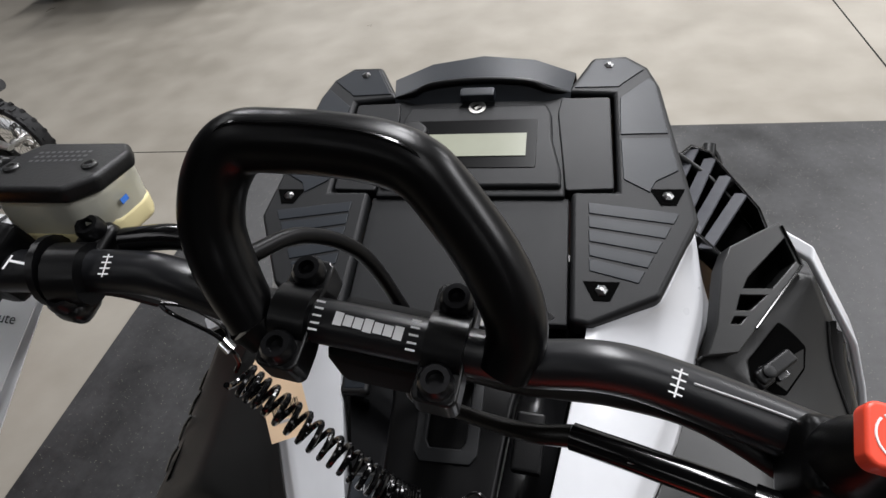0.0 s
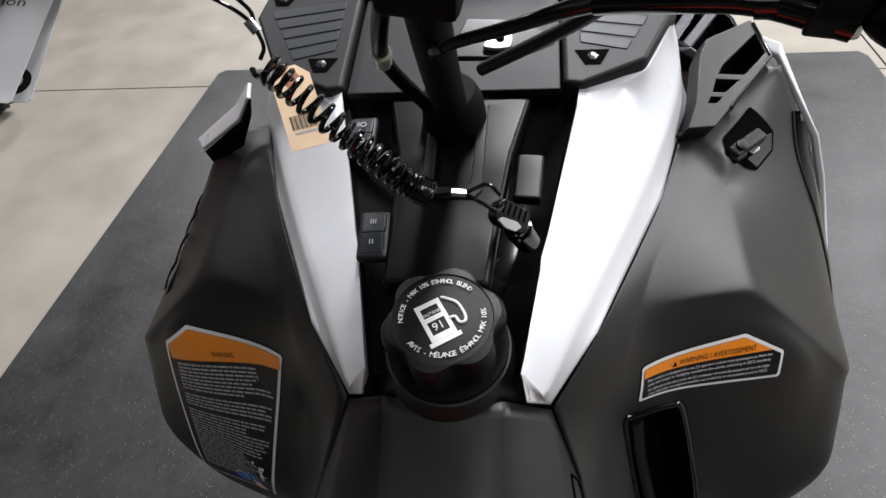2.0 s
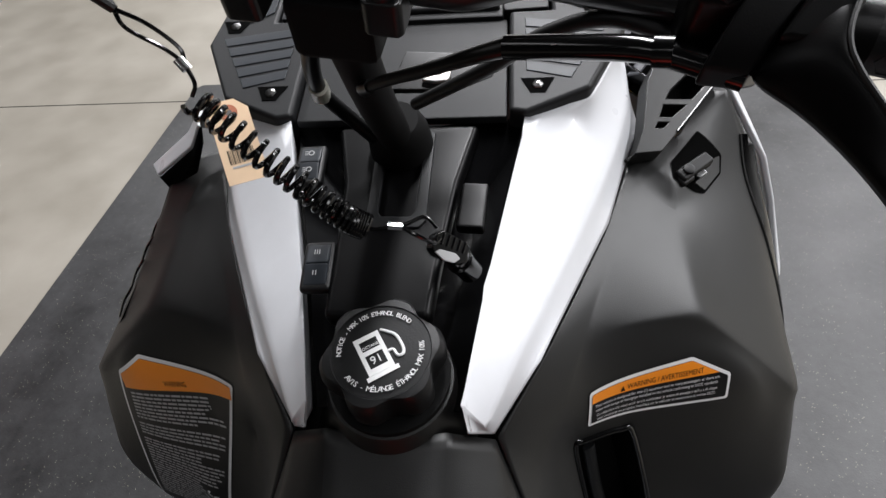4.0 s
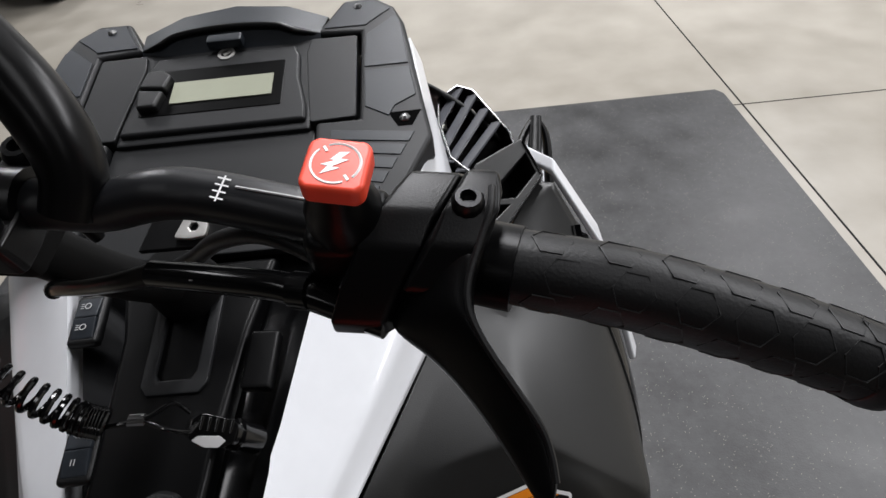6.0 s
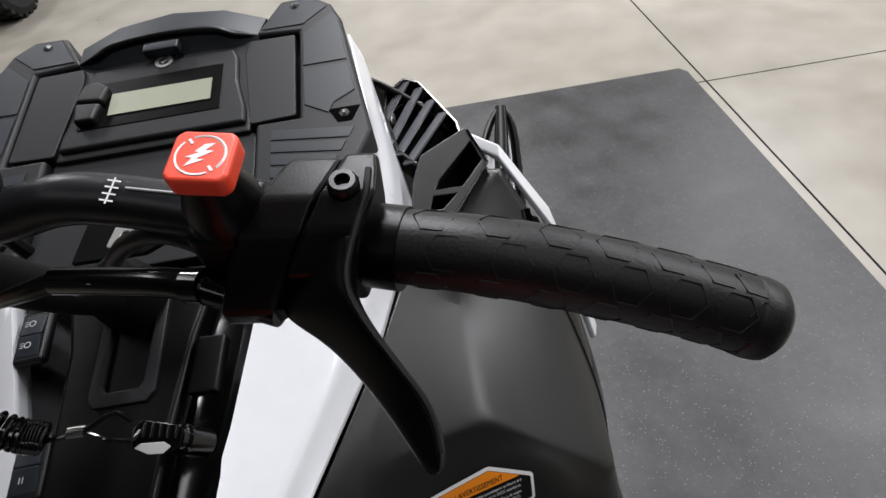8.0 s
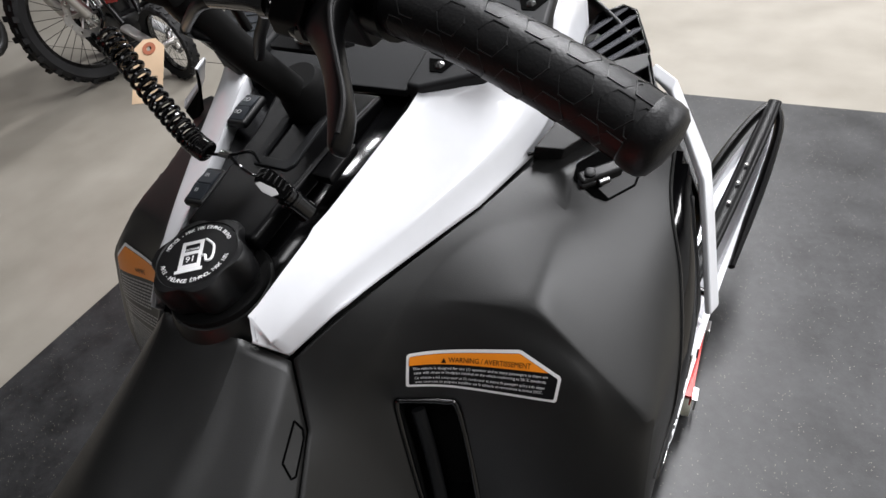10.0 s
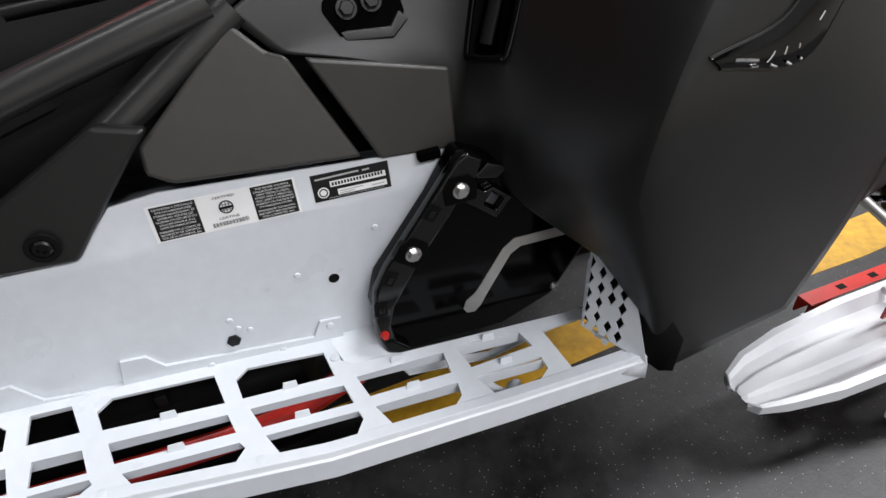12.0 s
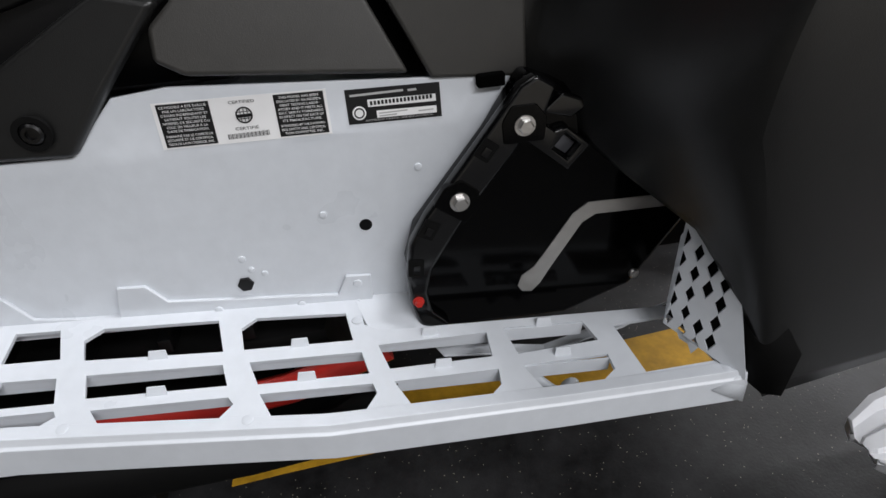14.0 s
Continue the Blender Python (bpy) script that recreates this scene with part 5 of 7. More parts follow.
HALF = ((0.0, 0, 0), (0.050, 0, -0.001), (0.075, 0.001, -0.002), (0.105, 0.003, 0.007), (0.133, 0.001, 0.008), (0.19, -0.012, 0.011), (0.247, -0.028, 0.016), (0.317, -0.040, 0.0145), (0.3815, -0.0552, 0.0043))
handlebar = part("handlebar", tube(bar_points([(-x, y, z) for x, y, z in HALF[:0:-1]]) + bar_points(HALF), 0.0112, 6, 20), BARPAINT, sled, "satin black aluminium handlebar with white marks")
for s in (1, -1):
    path = smooth_path(bar_points(((0.245, -0.0275, 0.016), (0.29, -0.035, 0.0165), (0.33, -0.043, 0.013), (0.365, -0.051, 0.008), (0.3815, -0.0552, 0.0043)), s), 8)
    grip = part("grip", tube(path, [0.0142, 0.0150, 0.0152, 0.0152, 0.0151, 0.0150, 0.0150], 1, 32), RUBBER, sled, "black rubber grip with moulded pattern")
    tip = Matrix.Translation(path[-1]) @ (path[-1] - path[-2]).to_track_quat("Z", "Y").to_matrix().to_4x4()
    part("grip_end", lathe(((0.0150, -0.006), (0.0157, -0.005), (0.0160, 0.0), (0.0154, 0.0040), (0.0128, 0.0070), (0.006, 0.0090), (0.001, 0.0092)), tip, 32), RUBBER, grip, "rounded flange at the grip end")
    for k in range(3, 29, 4):
        p, q = path[k], path[min(k + 3, len(path) - 1)]
        ax = (q - p).normalized()
        up = (BAR.col[2].xyz - ax * BAR.col[2].xyz.dot(ax)).normalized()
        sd = ax.cross(up)
        girth = between(((0.0, 0.0142), (-5.3, 0.0150), (-10.6, 0.0152), (-16.0, 0.0152), (-21.3, 0.0151), (-26.6, 0.0150), (-32.0, 0.0150)), -k)
        for lane in (-2.4, -1.4, -0.4, 0.6, 1.6):
            hexa = []
            for a in range(7):
                t = 2 * math.pi * a / 6
                th = lane + 0.50 * math.sin(t)
                hexa.append(p + ax * (0.0075 * math.cos(t) + (0.0062 if abs(lane + 1.4) < 0.1 or abs(lane - 0.6) < 0.1 else 0)) + (up * math.cos(th) + sd * math.sin(th)) * (girth + 0.0001))
            part("grip_pattern", tube(hexa, 0.00034, 1, 5, caps=False), RUBBER, grip)
# scale marks
for s in (1, -1):
    m = Matrix.LocRotScale(BAR @ Vector((0.134 * s, -0.002, 0.0195)), BAR.to_quaternion() @ Euler((radians(8), radians(4 * s), radians(-9 * s))).to_quaternion(), None)
    part("scale_mark", joined(bars([(-0.0004, 0.0004, 0, 0.012)], m), bars([(-0.0028, 0.0028, y, 0.0007) for y in (-0.0045, -0.0015, 0.0015, 0.0045)], m)), LABELWHITE, handlebar)
part("stripe_mark", joined(*[tube(bar_points(((0.140, -0.001, 0.0197), (0.165, -0.0055, 0.0210), (0.186, -0.010, 0.0222))), 0.0006, 4, 6)]), LABELGREY, handlebar)
CENT = BAR @ Matrix.Translation((0, -0.002, 0.0112)) @ Matrix.Rotation(radians(8), 4, "X")
for k in range(7):
    x = -0.0135 + 0.0049 * k
    part("print_bar", bars([(x - 0.0023, x + 0.0020, 0.0, 0.0052 + 0.0012 * (k % 3 == 0))], CENT @ Matrix.Rotation(radians(-2), 4, "Z")), LABELWHITE, handlebar)
for x in (-0.0265, 0.0205):
    for y in (-0.0068, -0.0036, 0.0, 0.0036, 0.0068):
        part("scale_tick", bars([(x, x + 0.0045, y, 0.0010)], CENT), LABELWHITE, handlebar)
# clamps
for s in (1, -1):
    lobe = cut([(-0.0105, -0.029), (0.0105, -0.029), (0.0105, -0.012), (0.0085, 0.0), (0.0105, 0.012), (0.0105, 0.029), (-0.0105, 0.029), (-0.0105, 0.012), (-0.0085, 0.0), (-0.0105, -0.012)], 0.0075)
    clamp = part("bar_clamp", joined(tube(bar_points(((0.0285 * s, 0, 0), (0.0465 * s, 0, 0))), 0.0155, 1, 24), prism(lobe, 0.020, BAR @ Matrix.Translation((0.0375 * s, 0, 0.0065)), 0.004, segments=3)), SATIN, sled, "satin black handlebar clamp")
    for y in (-0.020, 0.020):
        bolt(clamp, BAR @ Vector((0.0375 * s, y, 0.0062)), BAR.col[2].xyz, 0.0082, 0.0075, VOIDSTEEL, name="clamp_bolt")
# thick grab loop
loop_path = [(-0.046, 0.160, 1.268), (-0.057, 0.172, 1.291), (-0.0615, 0.183, 1.311), (-0.0555, 0.194, 1.331), (-0.042, 0.2005, 1.343), (-0.020, 0.201, 1.3435), (0.002, 0.200, 1.342), (0.0245, 0.198, 1.3385), (0.041, 0.194, 1.332), (0.055, 0.186, 1.317), (0.0695, 0.1755, 1.298), (0.078, 0.166, 1.281), (0.0795, 0.159, 1.267), (0.074, 0.151, 1.254)]
loop = part("grab_loop", tube(loop_path, [0.0125, 0.0148, 0.0150, 0.0150, 0.0148, 0.0146, 0.0146, 0.0146, 0.0148, 0.0150, 0.0150, 0.0140, 0.0125], 8, 24, oval=0.92), LOOPVINYL, sled, "thick black rubber grab loop")
part("loop_seam", tube([(x, y - 0.006, z + 0.0132) for x, y, z in loop_path[3:10]], 0.0010, 8, 6), GLOSS, loop)
part("loop_collar", tube([loop_path[0], (-0.040, 0.157, 1.260)], [0.0130, 0.0110], 1, 20), LOOPVINYL, loop)
# right-hand controls
RM = BAR


def housing(profile, left, right, lift_):
    """A body with the given (y, z) section, cut off along two slanting lines across the bar."""
    bm = bmesh.new()
    rings = [[bm.verts.new(RM @ Vector((between(side, y), y, z + lift_))) for y, z in profile] for side in (left, right)]
    n = len(profile)
    for i in range(n):
        bm.faces.new((rings[0][i], rings[0][(i + 1) % n], rings[1][(i + 1) % n], rings[1][i]))
    bm.faces.new(rings[0][::-1])
    bm.faces.new(rings[1])
    bmesh.ops.recalc_face_normals(bm, faces=bm.faces)
    rim = [e for e in bm.edges if e.calc_face_angle(0) > 0.25]
    bmesh.ops.bevel(bm, geom=rim, offset=0.0022, segments=3, profile=0.5, affect="EDGES", clamp_overlap=True)
    return bm


SECTION = [(0.003, 0.030), (-0.0035, 0.0385), (-0.012, 0.0395), (-0.022, 0.0395), (-0.034, 0.0350), (-0.046, 0.0230), (-0.0535, 0.0120), (-0.0535, 0.0020), (-0.040, -0.008), (-0.010, -0.008), (0.003, 0.006)]
SEAM = ((0.003, 0.2325), (-0.011, 0.2272), (-0.026, 0.2205), (-0.040, 0.2165), (-0.049, 0.2055), (-0.054, 0.2045))
throttle = part("throttle_block", joined(housing(SECTION, ((0.003, 0.2130), (-0.054, 0.1838)), [(y, x - 0.0005) for y, x in SEAM], 0.0), tube(bar_points(((0.205, -0.018, 0.010), (0.252, -0.029, 0.015))), 0.0165, 1, 20)), CONTROL, sled, "matte black throttle housing")
part("throttle_cover", housing([(y, z) for y, z in SECTION if y > -0.05] + [], [(y, x + 0.0005) for y, x in SEAM], ((0.003, 0.2420), (-0.010, 0.2440), (-0.0275, 0.2440), (-0.0320, 0.2385), (-0.047, 0.2340)), 0.0025), CONTROL, throttle, "matte black throttle cover plate")
bolt(throttle, RM @ Vector((0.2318, -0.0195, 0.0412)), RM.col[2].xyz, 0.0058, 0.0050, VOIDSTEEL)
# curved thumb lever: (y, left x, right x, left z, ridge z)
LEVER = ((-0.030, 0.212, 0.2375, 0.028, 0.0385), (-0.044, 0.206, 0.2338, 0.014, 0.0335), (-0.0530, 0.2045, 0.2340, 0.0095, 0.0302), (-0.0600, 0.2170, 0.2375, 0.0084, 0.0272), (-0.0670, 0.2262, 0.2425, 0.0076, 0.0243), (-0.0765, 0.2355, 0.2505, 0.0066, 0.0204), (-0.0869, 0.2440, 0.2590, 0.0055, 0.0160), (-0.0945, 0.2495, 0.2626, 0.0047, 0.0127), (-0.1026, 0.2552, 0.2645, 0.0038, 0.0094), (-0.1096, 0.2600, 0.2632, 0.0030, 0.0062))
bm = bmesh.new()
lev = []
for y, xa, xb, za, zb in LEVER:
    w = xb - xa
    lev.append([bm.verts.new(RM @ Vector((x, y + dy, z))) for x, dy, z in ((xa, 0.001, za - 0.005), (xa, 0, za), (xa + 0.45 * w, 0, za + 0.60 * (zb - za)), (xb - 0.15 * w, 0, zb), (xb, 0, zb + 0.0004), (xb + 0.0015, 0.001, zb - 0.004), (xb + 0.002, 0.003, zb - 0.014), (xa + 0.5 * w, 0.004, za - 0.009))])
for a, b in zip(lev, lev[1:]):
    for i in range(8):
        bm.faces.new((a[i], a[(i + 1) % 8], b[(i + 1) % 8], b[i]))
bm.faces.new(lev[0][::-1])
bm.faces.new(lev[-1])
lever = part("throttle_lever", bm, CONTROL, throttle, "black throttle lever")
sub = lever.modifiers.new("moulding", "SUBSURF")
sub.levels = sub.render_levels = 2
# added bead in a slightly lighter black, for the highlight along the ridge
part("lever_ridge", tube([RM @ Vector((0.2400, -0.0120, 0.0425)), RM @ Vector((0.2395, -0.0215, 0.0420))] + [RM @ Vector((xb - 0.0004, y, zb)) for y, xa, xb, za, zb in LEVER[:-1]], 0.0013, 4, 8), RUBBER, throttle)
stop = part("stop_switch", joined(block(0.174, 0.204, -0.036, -0.006, 0.000, 0.034, 0.006, RM, 3), lathe(((0.0140, 0.030), (0.0136, 0.040), (0.0115, 0.046), (0.0092, 0.0535)), RM @ Matrix.Translation((0.1885, -0.0215, 0)), 24)), CONTROL, sled, "matte black stop-switch housing")
BTN = RM @ Matrix.Translation((0.1893, -0.0208, 0.0615)) @ Matrix.Rotation(radians(-4), 4, "Z")
button = part("stop_button", prism(cut([(-0.0106, -0.0106), (0.0106, -0.0106), (0.0106, 0.0106), (-0.0106, 0.0106)], 0.0070), 0.0085, BTN, 0.0030, segments=4), REDBTN, stop, "bright red stop button with white bolt symbol")
part("button_symbol", joined(*[tube([BTN @ Vector((0.0080 * math.cos(a), 0.0080 * math.sin(a), -0.0001)) for a in [radians(a0 + 156 * i / 14) for i in range(15)]], 0.0005, 1, 5) for a0 in (-38, 142)],
     *[tube([BTN @ Vector((r * math.cos(radians(a)), r * math.sin(radians(a)), -0.0004)) for r in (0.0058, 0.0082)], 0.0008, 1, 6) for a in (130, 310)],
     prism([(0.0004, 0.0050), (0.0042, 0.0056), (0.0012, 0.0022), (0.0044, 0.0020), (-0.0012, -0.0018), (0.0020, -0.0020), (-0.0046, -0.0054), (-0.0026, -0.0016), (-0.0052, -0.0012), (-0.0004, 0.0012), (-0.0024, 0.0014)], 0.0003, BTN @ Matrix.Translation((0, 0, 0.0002)) @ Matrix.Scale(0.9, 4))), LABELWHITE, button, "white lightning symbol in a broken ring")
# left-hand controls
perch = part("brake_perch", joined(tube(bar_points(((-0.147, -0.004, 0.010), (-0.163, -0.008, 0.011))), 0.0160, 1, 18), block(-0.166, -0.147, 0.000, 0.026, -0.004, 0.015, 0.006, BAR, 3), block(-0.166, -0.147, -0.027, -0.008, -0.010, 0.005, 0.006, BAR, 3), tube(bar_points(((-0.166, -0.006, 0.010), (-0.1695, -0.007, 0.010))), 0.0185, 1, 20)), SATIN, sled, "satin black brake perch")
bolt(perch, BAR @ Vector((-0.1565, 0.017, 0.0145)), BAR.col[2].xyz, 0.0072, 0.007, VOIDSTEEL)
bolt(perch, BAR @ Vector((-0.1565, -0.020, 0.0045)), BAR.col[2].xyz, 0.0072, 0.007, VOIDSTEEL)
RES = basis((-0.166, 0.212, 1.322), (1, 0.08, -0.04), (0.04, 0.10, 1))
CAPO = [(-0.022, -0.022), (0.022, -0.024), (0.034, -0.012), (0.038, 0.014), (0.032, 0.024), (-0.020, 0.026), (-0.027, 0.014), (-0.031, -0.012)]
reservoir = part("brake_reservoir", joined(prism(shrink(CAPO, 0.002), 0.034, RES @ Matrix.Translation((0, 0, -0.006)), 0.005, segments=3)), FLUIDBODY, sled, "translucent brake fluid reservoir with black lid")
part("reservoir_fluid", prism(shrink(CAPO, 0.0014), 0.015, RES @ Matrix.Translation((0, 0, -0.0245)), 0.004, segments=3), FLUID, reservoir, "yellow brake fluid")
lid = part("reservoir_lid", prism(CAPO, 0.010, RES @ Matrix.Translation((0, 0, 0.0025)), 0.003, segments=3), RUBBER, reservoir, "black reservoir lid")
# flat grey bars: the glints on the lid's lettering put into colour
part("lid_lettering", bars([(-0.014 + 0.0036 * i, -0.0118 + 0.0036 * i, y, 0.002) for i in range(9) for y in (0.004, 0.0085, 0.013)], RES @ Matrix.Translation((0, 0, 0.0027))), mat("lettering_glint_grey", (0.075, 0.075, 0.08), 0.3), lid, "unreadable lettering, its glints painted as flat grey bars")
for x, y in ((-0.019, -0.003), (0.025, -0.002)):
    bolt(lid, RES @ Vector((x, y, 0.0025)), RES.col[2].xyz, 0.0042, 0.002, DULLSTEEL)
part("reservoir_mark", prism([(0, 0), (0.003, 0.0), (0.003, 0.006), (0, 0.006)], 0.0003, RES @ Matrix.Translation((0.0355, -0.006, -0.016)) @ Matrix.Rotation(radians(80), 4, "Y")), BLUEPRINT, reservoir, "small blue mark")
control = part("left_switch_block", joined(block(-0.266, -0.206, -0.040, 0.004, -0.012, 0.024, 0.007, BAR, 3), block(-0.266, -0.186, -0.024, 0.008, -0.006, 0.029, 0.005, BAR, 2)), CONTROL, sled, "matte black left switch block")
part("indicator", block(-0.252, -0.210, -0.015, -0.001, 0.024, 0.0305, 0.002, BAR, 3), ORANGE, control, "orange switch")
part("scale_mark", joined(bars([(-0.004, 0.0065, 0.001, 0.0013)], BAR @ Matrix.Translation((-0.178, -0.012, 0.0232))), bars([(-0.0045, -0.0033, 0, 0.008)], BAR @ Matrix.Translation((-0.178, -0.012, 0.0232)))), LABELWHITE, control)
part("brake_lever", tube(bar_points(((-0.165, 0.022, 0.008), (-0.20, 0.046, 0.008), (-0.27, 0.040, 0.004), (-0.34, 0.022, -0.002))), [0.008, 0.007, 0.006, 0.007], 6, 12, oval=0.7), SATIN, sled, "satin black brake lever")
part("lever_pivot", tube([RES @ Vector(p) for p in ((-0.018, 0.012, -0.005), (-0.034, 0.010, -0.005), (-0.046, 0.005, -0.004), (-0.085, 0.0, -0.004))], [0.006, 0.007, 0.011, 0.012], 4, 12), CONTROL, sled, "black brake lever pivot")
stalk = part("brake_banjo", tube([BAR @ Vector(p) for p in ((-0.142, 0.018, 0.008), (-0.118, 0.024, 0.010), (-0.094, 0.026, 0.010))], 0.007, 3, 14), GLOSS, sled, "black hose fitting with brass end")
part("fitting_end", tube([BAR @ Vector(p) for p in ((-0.096, 0.026, 0.010), (-0.076, 0.026, 0.010))], 0.0072, 1, 14), mat("brass", (0.75, 0.52, 0.33), 0.22, metal=1.0), stalk, "brass fitting")
# hoses and cables
SLEEVE = (Vector((0.172, 0.110, 1.238)), Vector((0.105, 0.135, 1.230)))
sleeve = part("cable_sleeve", tube([tuple(BAR @ Vector((0.205, -0.050, 0.006))), SLEEVE[0], SLEEVE[0].lerp(SLEEVE[1], 0.5) + Vector((0, 0, 0.001)), SLEEVE[1]], 0.0062, 6, 16), GLOSS, sled, "gloss black throttle cable sleeve with pale print")
part("sleeve_collar", tube([SLEEVE[0], SLEEVE[0].lerp(SLEEVE[1], -0.12)], 0.0074, 1, 16), GLOSS, sleeve, "gloss black collar")
part("sleeve_boot", tube([SLEEVE[1], (0.086, 0.138, 1.224), (0.060, 0.150, 1.211), (0.034, 0.164, 1.198), (0.021, 0.171, 1.190)], [0.0052, 0.0044, 0.0040, 0.0038, 0.0032], 4, 14), BOOT, sleeve, "smoky grey rubber boot")
part("sleeve_print", joined(*[tube([SLEEVE[0].lerp(SLEEVE[1], g) + Vector((0, -0.0046, 0.0040)) for g in (f, f + w)], 0.0010, 1, 6) for f, w in ((0.42, 0.08), (0.54, 0.03), (0.62, 0.05))]), LABELGREY, sleeve, "pale unreadable print")
for pts, r, lab in (([(0.022, 0.170, 1.191), (0.014, 0.180, 1.184), (0.010, 0.200, 1.170), (0.008, 0.230, 1.150)], 0.0042, "black throttle cable"),
                    ([tuple(BAR @ Vector((0.196, -0.030, 0.000))), (0.160, 0.140, 1.240), (0.128, 0.158, 1.226), (0.100, 0.176, 1.200), (0.075, 0.190, 1.180), (0.040, 0.215, 1.150)], 0.0046, "braided black cable"),
                    ([(-0.065, 0.192, 1.278), (-0.048, 0.228, 1.262), (-0.026, 0.250, 1.225), (-0.012, 0.262, 1.150)], 0.0050, "black brake hose"),
                    ([(0.226, 0.350, 0.992), (0.240, 0.362, 0.993), (0.258, 0.385, 1.000), (0.276, 0.402, 1.004)], 0.0022, "thin black cable"),
                    ([(-0.008, 0.178, 1.235), (-0.026, 0.207, 1.188), (-0.036, 0.238, 1.150), (-0.030, 0.262, 1.115), (-0.010, 0.268, 1.085)], 0.0062, "black sleeve with pale print")):
    hose = part("cable", tube(pts, r, 8, 12), RUBBER if "braided" in lab else CONTROL, sled, lab)
part("cable_tie", tube([(-0.034, 0.230, 1.158), (-0.038, 0.243, 1.143)], 0.0075, 1, 12), FLUIDBODY, hose, "pale clear sleeve end")
# steering post and its bracket
post = part("steering_post", joined(tube([(0.011, 0.168, 1.245), (0.008, 0.225, 1.15), (0.006, 0.288, 1.065)], 0.015, 4, 16), block(-0.024, 0.028, -0.014, 0.022, -0.05, -0.010, 0.006, BAR)), DARKGAP, sled, "dull black steering post")
part("post_boot", lathe(((0.030, -0.012), (0.028, 0.010), (0.024, 0.022), (0.021, 0.026)), basis((0.006, 0.292, 1.068), (1, 0, 0), (0, -0.35, 1)), 24), DARKGAP, post, "black rubber boot")
EYE = basis((0.051, 0.270, 1.145), (1, 0.10, -0.05), (0.05, -0.42, 0.9))
eye_hole = [(0.0036 * math.cos(a), 0.0036 * math.sin(a)) for a in [math.pi * i / 3 for i in range(6)]]
eyelet = part("post_bracket", prism(cut([(-0.014, -0.007), (-0.003, -0.009), (0.008, -0.008), (0.010, 0.0), (0.008, 0.009), (-0.006, 0.009)], 0.004), 0.004, EYE, 0.001, (eye_hole,)), ALU, post, "bright zinc eyelet bracket")
part("bracket_plate", prism([(-0.044, -0.016), (0.006, -0.018), (0.040, -0.004), (0.018, 0.016), (-0.030, 0.020)], 0.006, EYE @ Matrix.Translation((0.004, 0.004, -0.0045)), 0.001), SATIN, eyelet, "satin black clamp plate")

# ---- tunnel fittings ----
TUN = basis((0.2145, 0, 0), (0, 1, 0), (1, 0, 0))
TOP = basis((0.2145, 0, 0.566), (0, 1, 0), (1, 0, 0.14)) @ Matrix.Translation((0, -0.566, 0))


def sticker(y0, y1, z0, z1, material, name, label, lift_=0.0006, skew=-0.025):
    o = [(y0, z0 - skew * 0), (y1, z0 + (y1 - y0) * skew), (y1, z1 + (y1 - y0) * skew), (y0, z1)]
    return part(name, prism(o, 0.0004, TOP @ Matrix.Translation((0, 0, lift_))), material, tunnel, label, smooth=False)


def tun_line(text, size, y, z, w, material, parent):
    part("label_text", lettering(text, size, TOP @ Matrix.Translation((y, z, 0.0017)) @ Matrix.Rotation(radians(-1.4), 4, "Z"), 0, w), material, parent)


cert = sticker(-0.286, -0.140, 0.571, 0.611, LABELWHITE, "certificate_sticker", "white certification sticker with two black fields")
FR = ("CE MODÈLE A ÉTÉ ÉVALUÉ", "PAR UN LABORATOIRE", "D'ESSAIS INDÉPENDANT ET", "SATISFAIT TOUTES LES", "NORMES DE SÉCURITÉ DU", "CSCC EN VIGUEUR À LA", "DATE DE FABRICATION.", "PARRAINÉ PAR LE COMITÉ DE", "SÉCURITÉ ET DE CERTIFICA-", "TION DE LA MOTONEIGE, INC.")
EN = ("THIS MODEL HAS BEEN", "EVALUATED BY AN INDEPEN-", "DENT TESTING LABOR-", "ATORY AND IT MEETS ALL", "SSCC SAFETY STANDARDS", "IN EFFECT ON THE DATE OF", "ITS MANUFACTURE.", "SPONSORED BY THE SNOWMO-", "BILE SAFETY AND CERTIFICA-", "TION COMMITTEE, INC.")
for y0, y1, txt in ((-0.2825, -0.2395, FR), (-0.1855, -0.1425, EN)):
    zz = 0.591 - (y0 + 0.286) * 0.025
    part("label_black", prism([(y0, zz - 0.0185), (y1, zz - 0.0195), (y1, zz + 0.0175), (y0, zz + 0.0185)], 0.0003, TOP @ Matrix.Translation((0, 0, 0.0011))), LABELBLACK, cert)
    for k, w in enumerate(txt):
        tun_line(w, 0.0030, (y0 + y1) / 2, zz + 0.0152 - 0.0034 * k - (0.001 if k > 6 else 0), 0.0385 if len(w) > 20 else 0.034, LABELWHITE, cert)
tun_line("CERTIFIED", 0.0036, -0.2125, 0.6045, 0.022, LABELBLACK, cert)
tun_line("CERTIFIÉ", 0.0036, -0.2125, 0.5815, 0.020, LABELBLACK, cert)
G = TOP @ Matrix.Translation((-0.2125, 0.593, 0.0013))
part("globe_mark", joined(ring(0.0060, 0.0072, 0, 0.0003, G, 24), bars([(-0.0068, 0.0068, y, 0.0006) for y in (-0.003, 0.0, 0.003)], G), bars([(x - 0.0003, x + 0.0003, 0, 0.013) for x in (-0.003, 0, 0.003)], G), bars([(-0.006, 0.006, -0.0005, 0.0028)], G)), LABELBLACK, cert, "black globe mark")
part("bar_code", bars([(-0.230 + 0.0011 * i, -0.230 + 0.0011 * i + (0.0004 if i % 3 else 0.0007), 0.5755, 0.0045) for i in range(33)], TOP @ Matrix.Translation((0, 0, 0.0011))), LABELBLACK, cert)
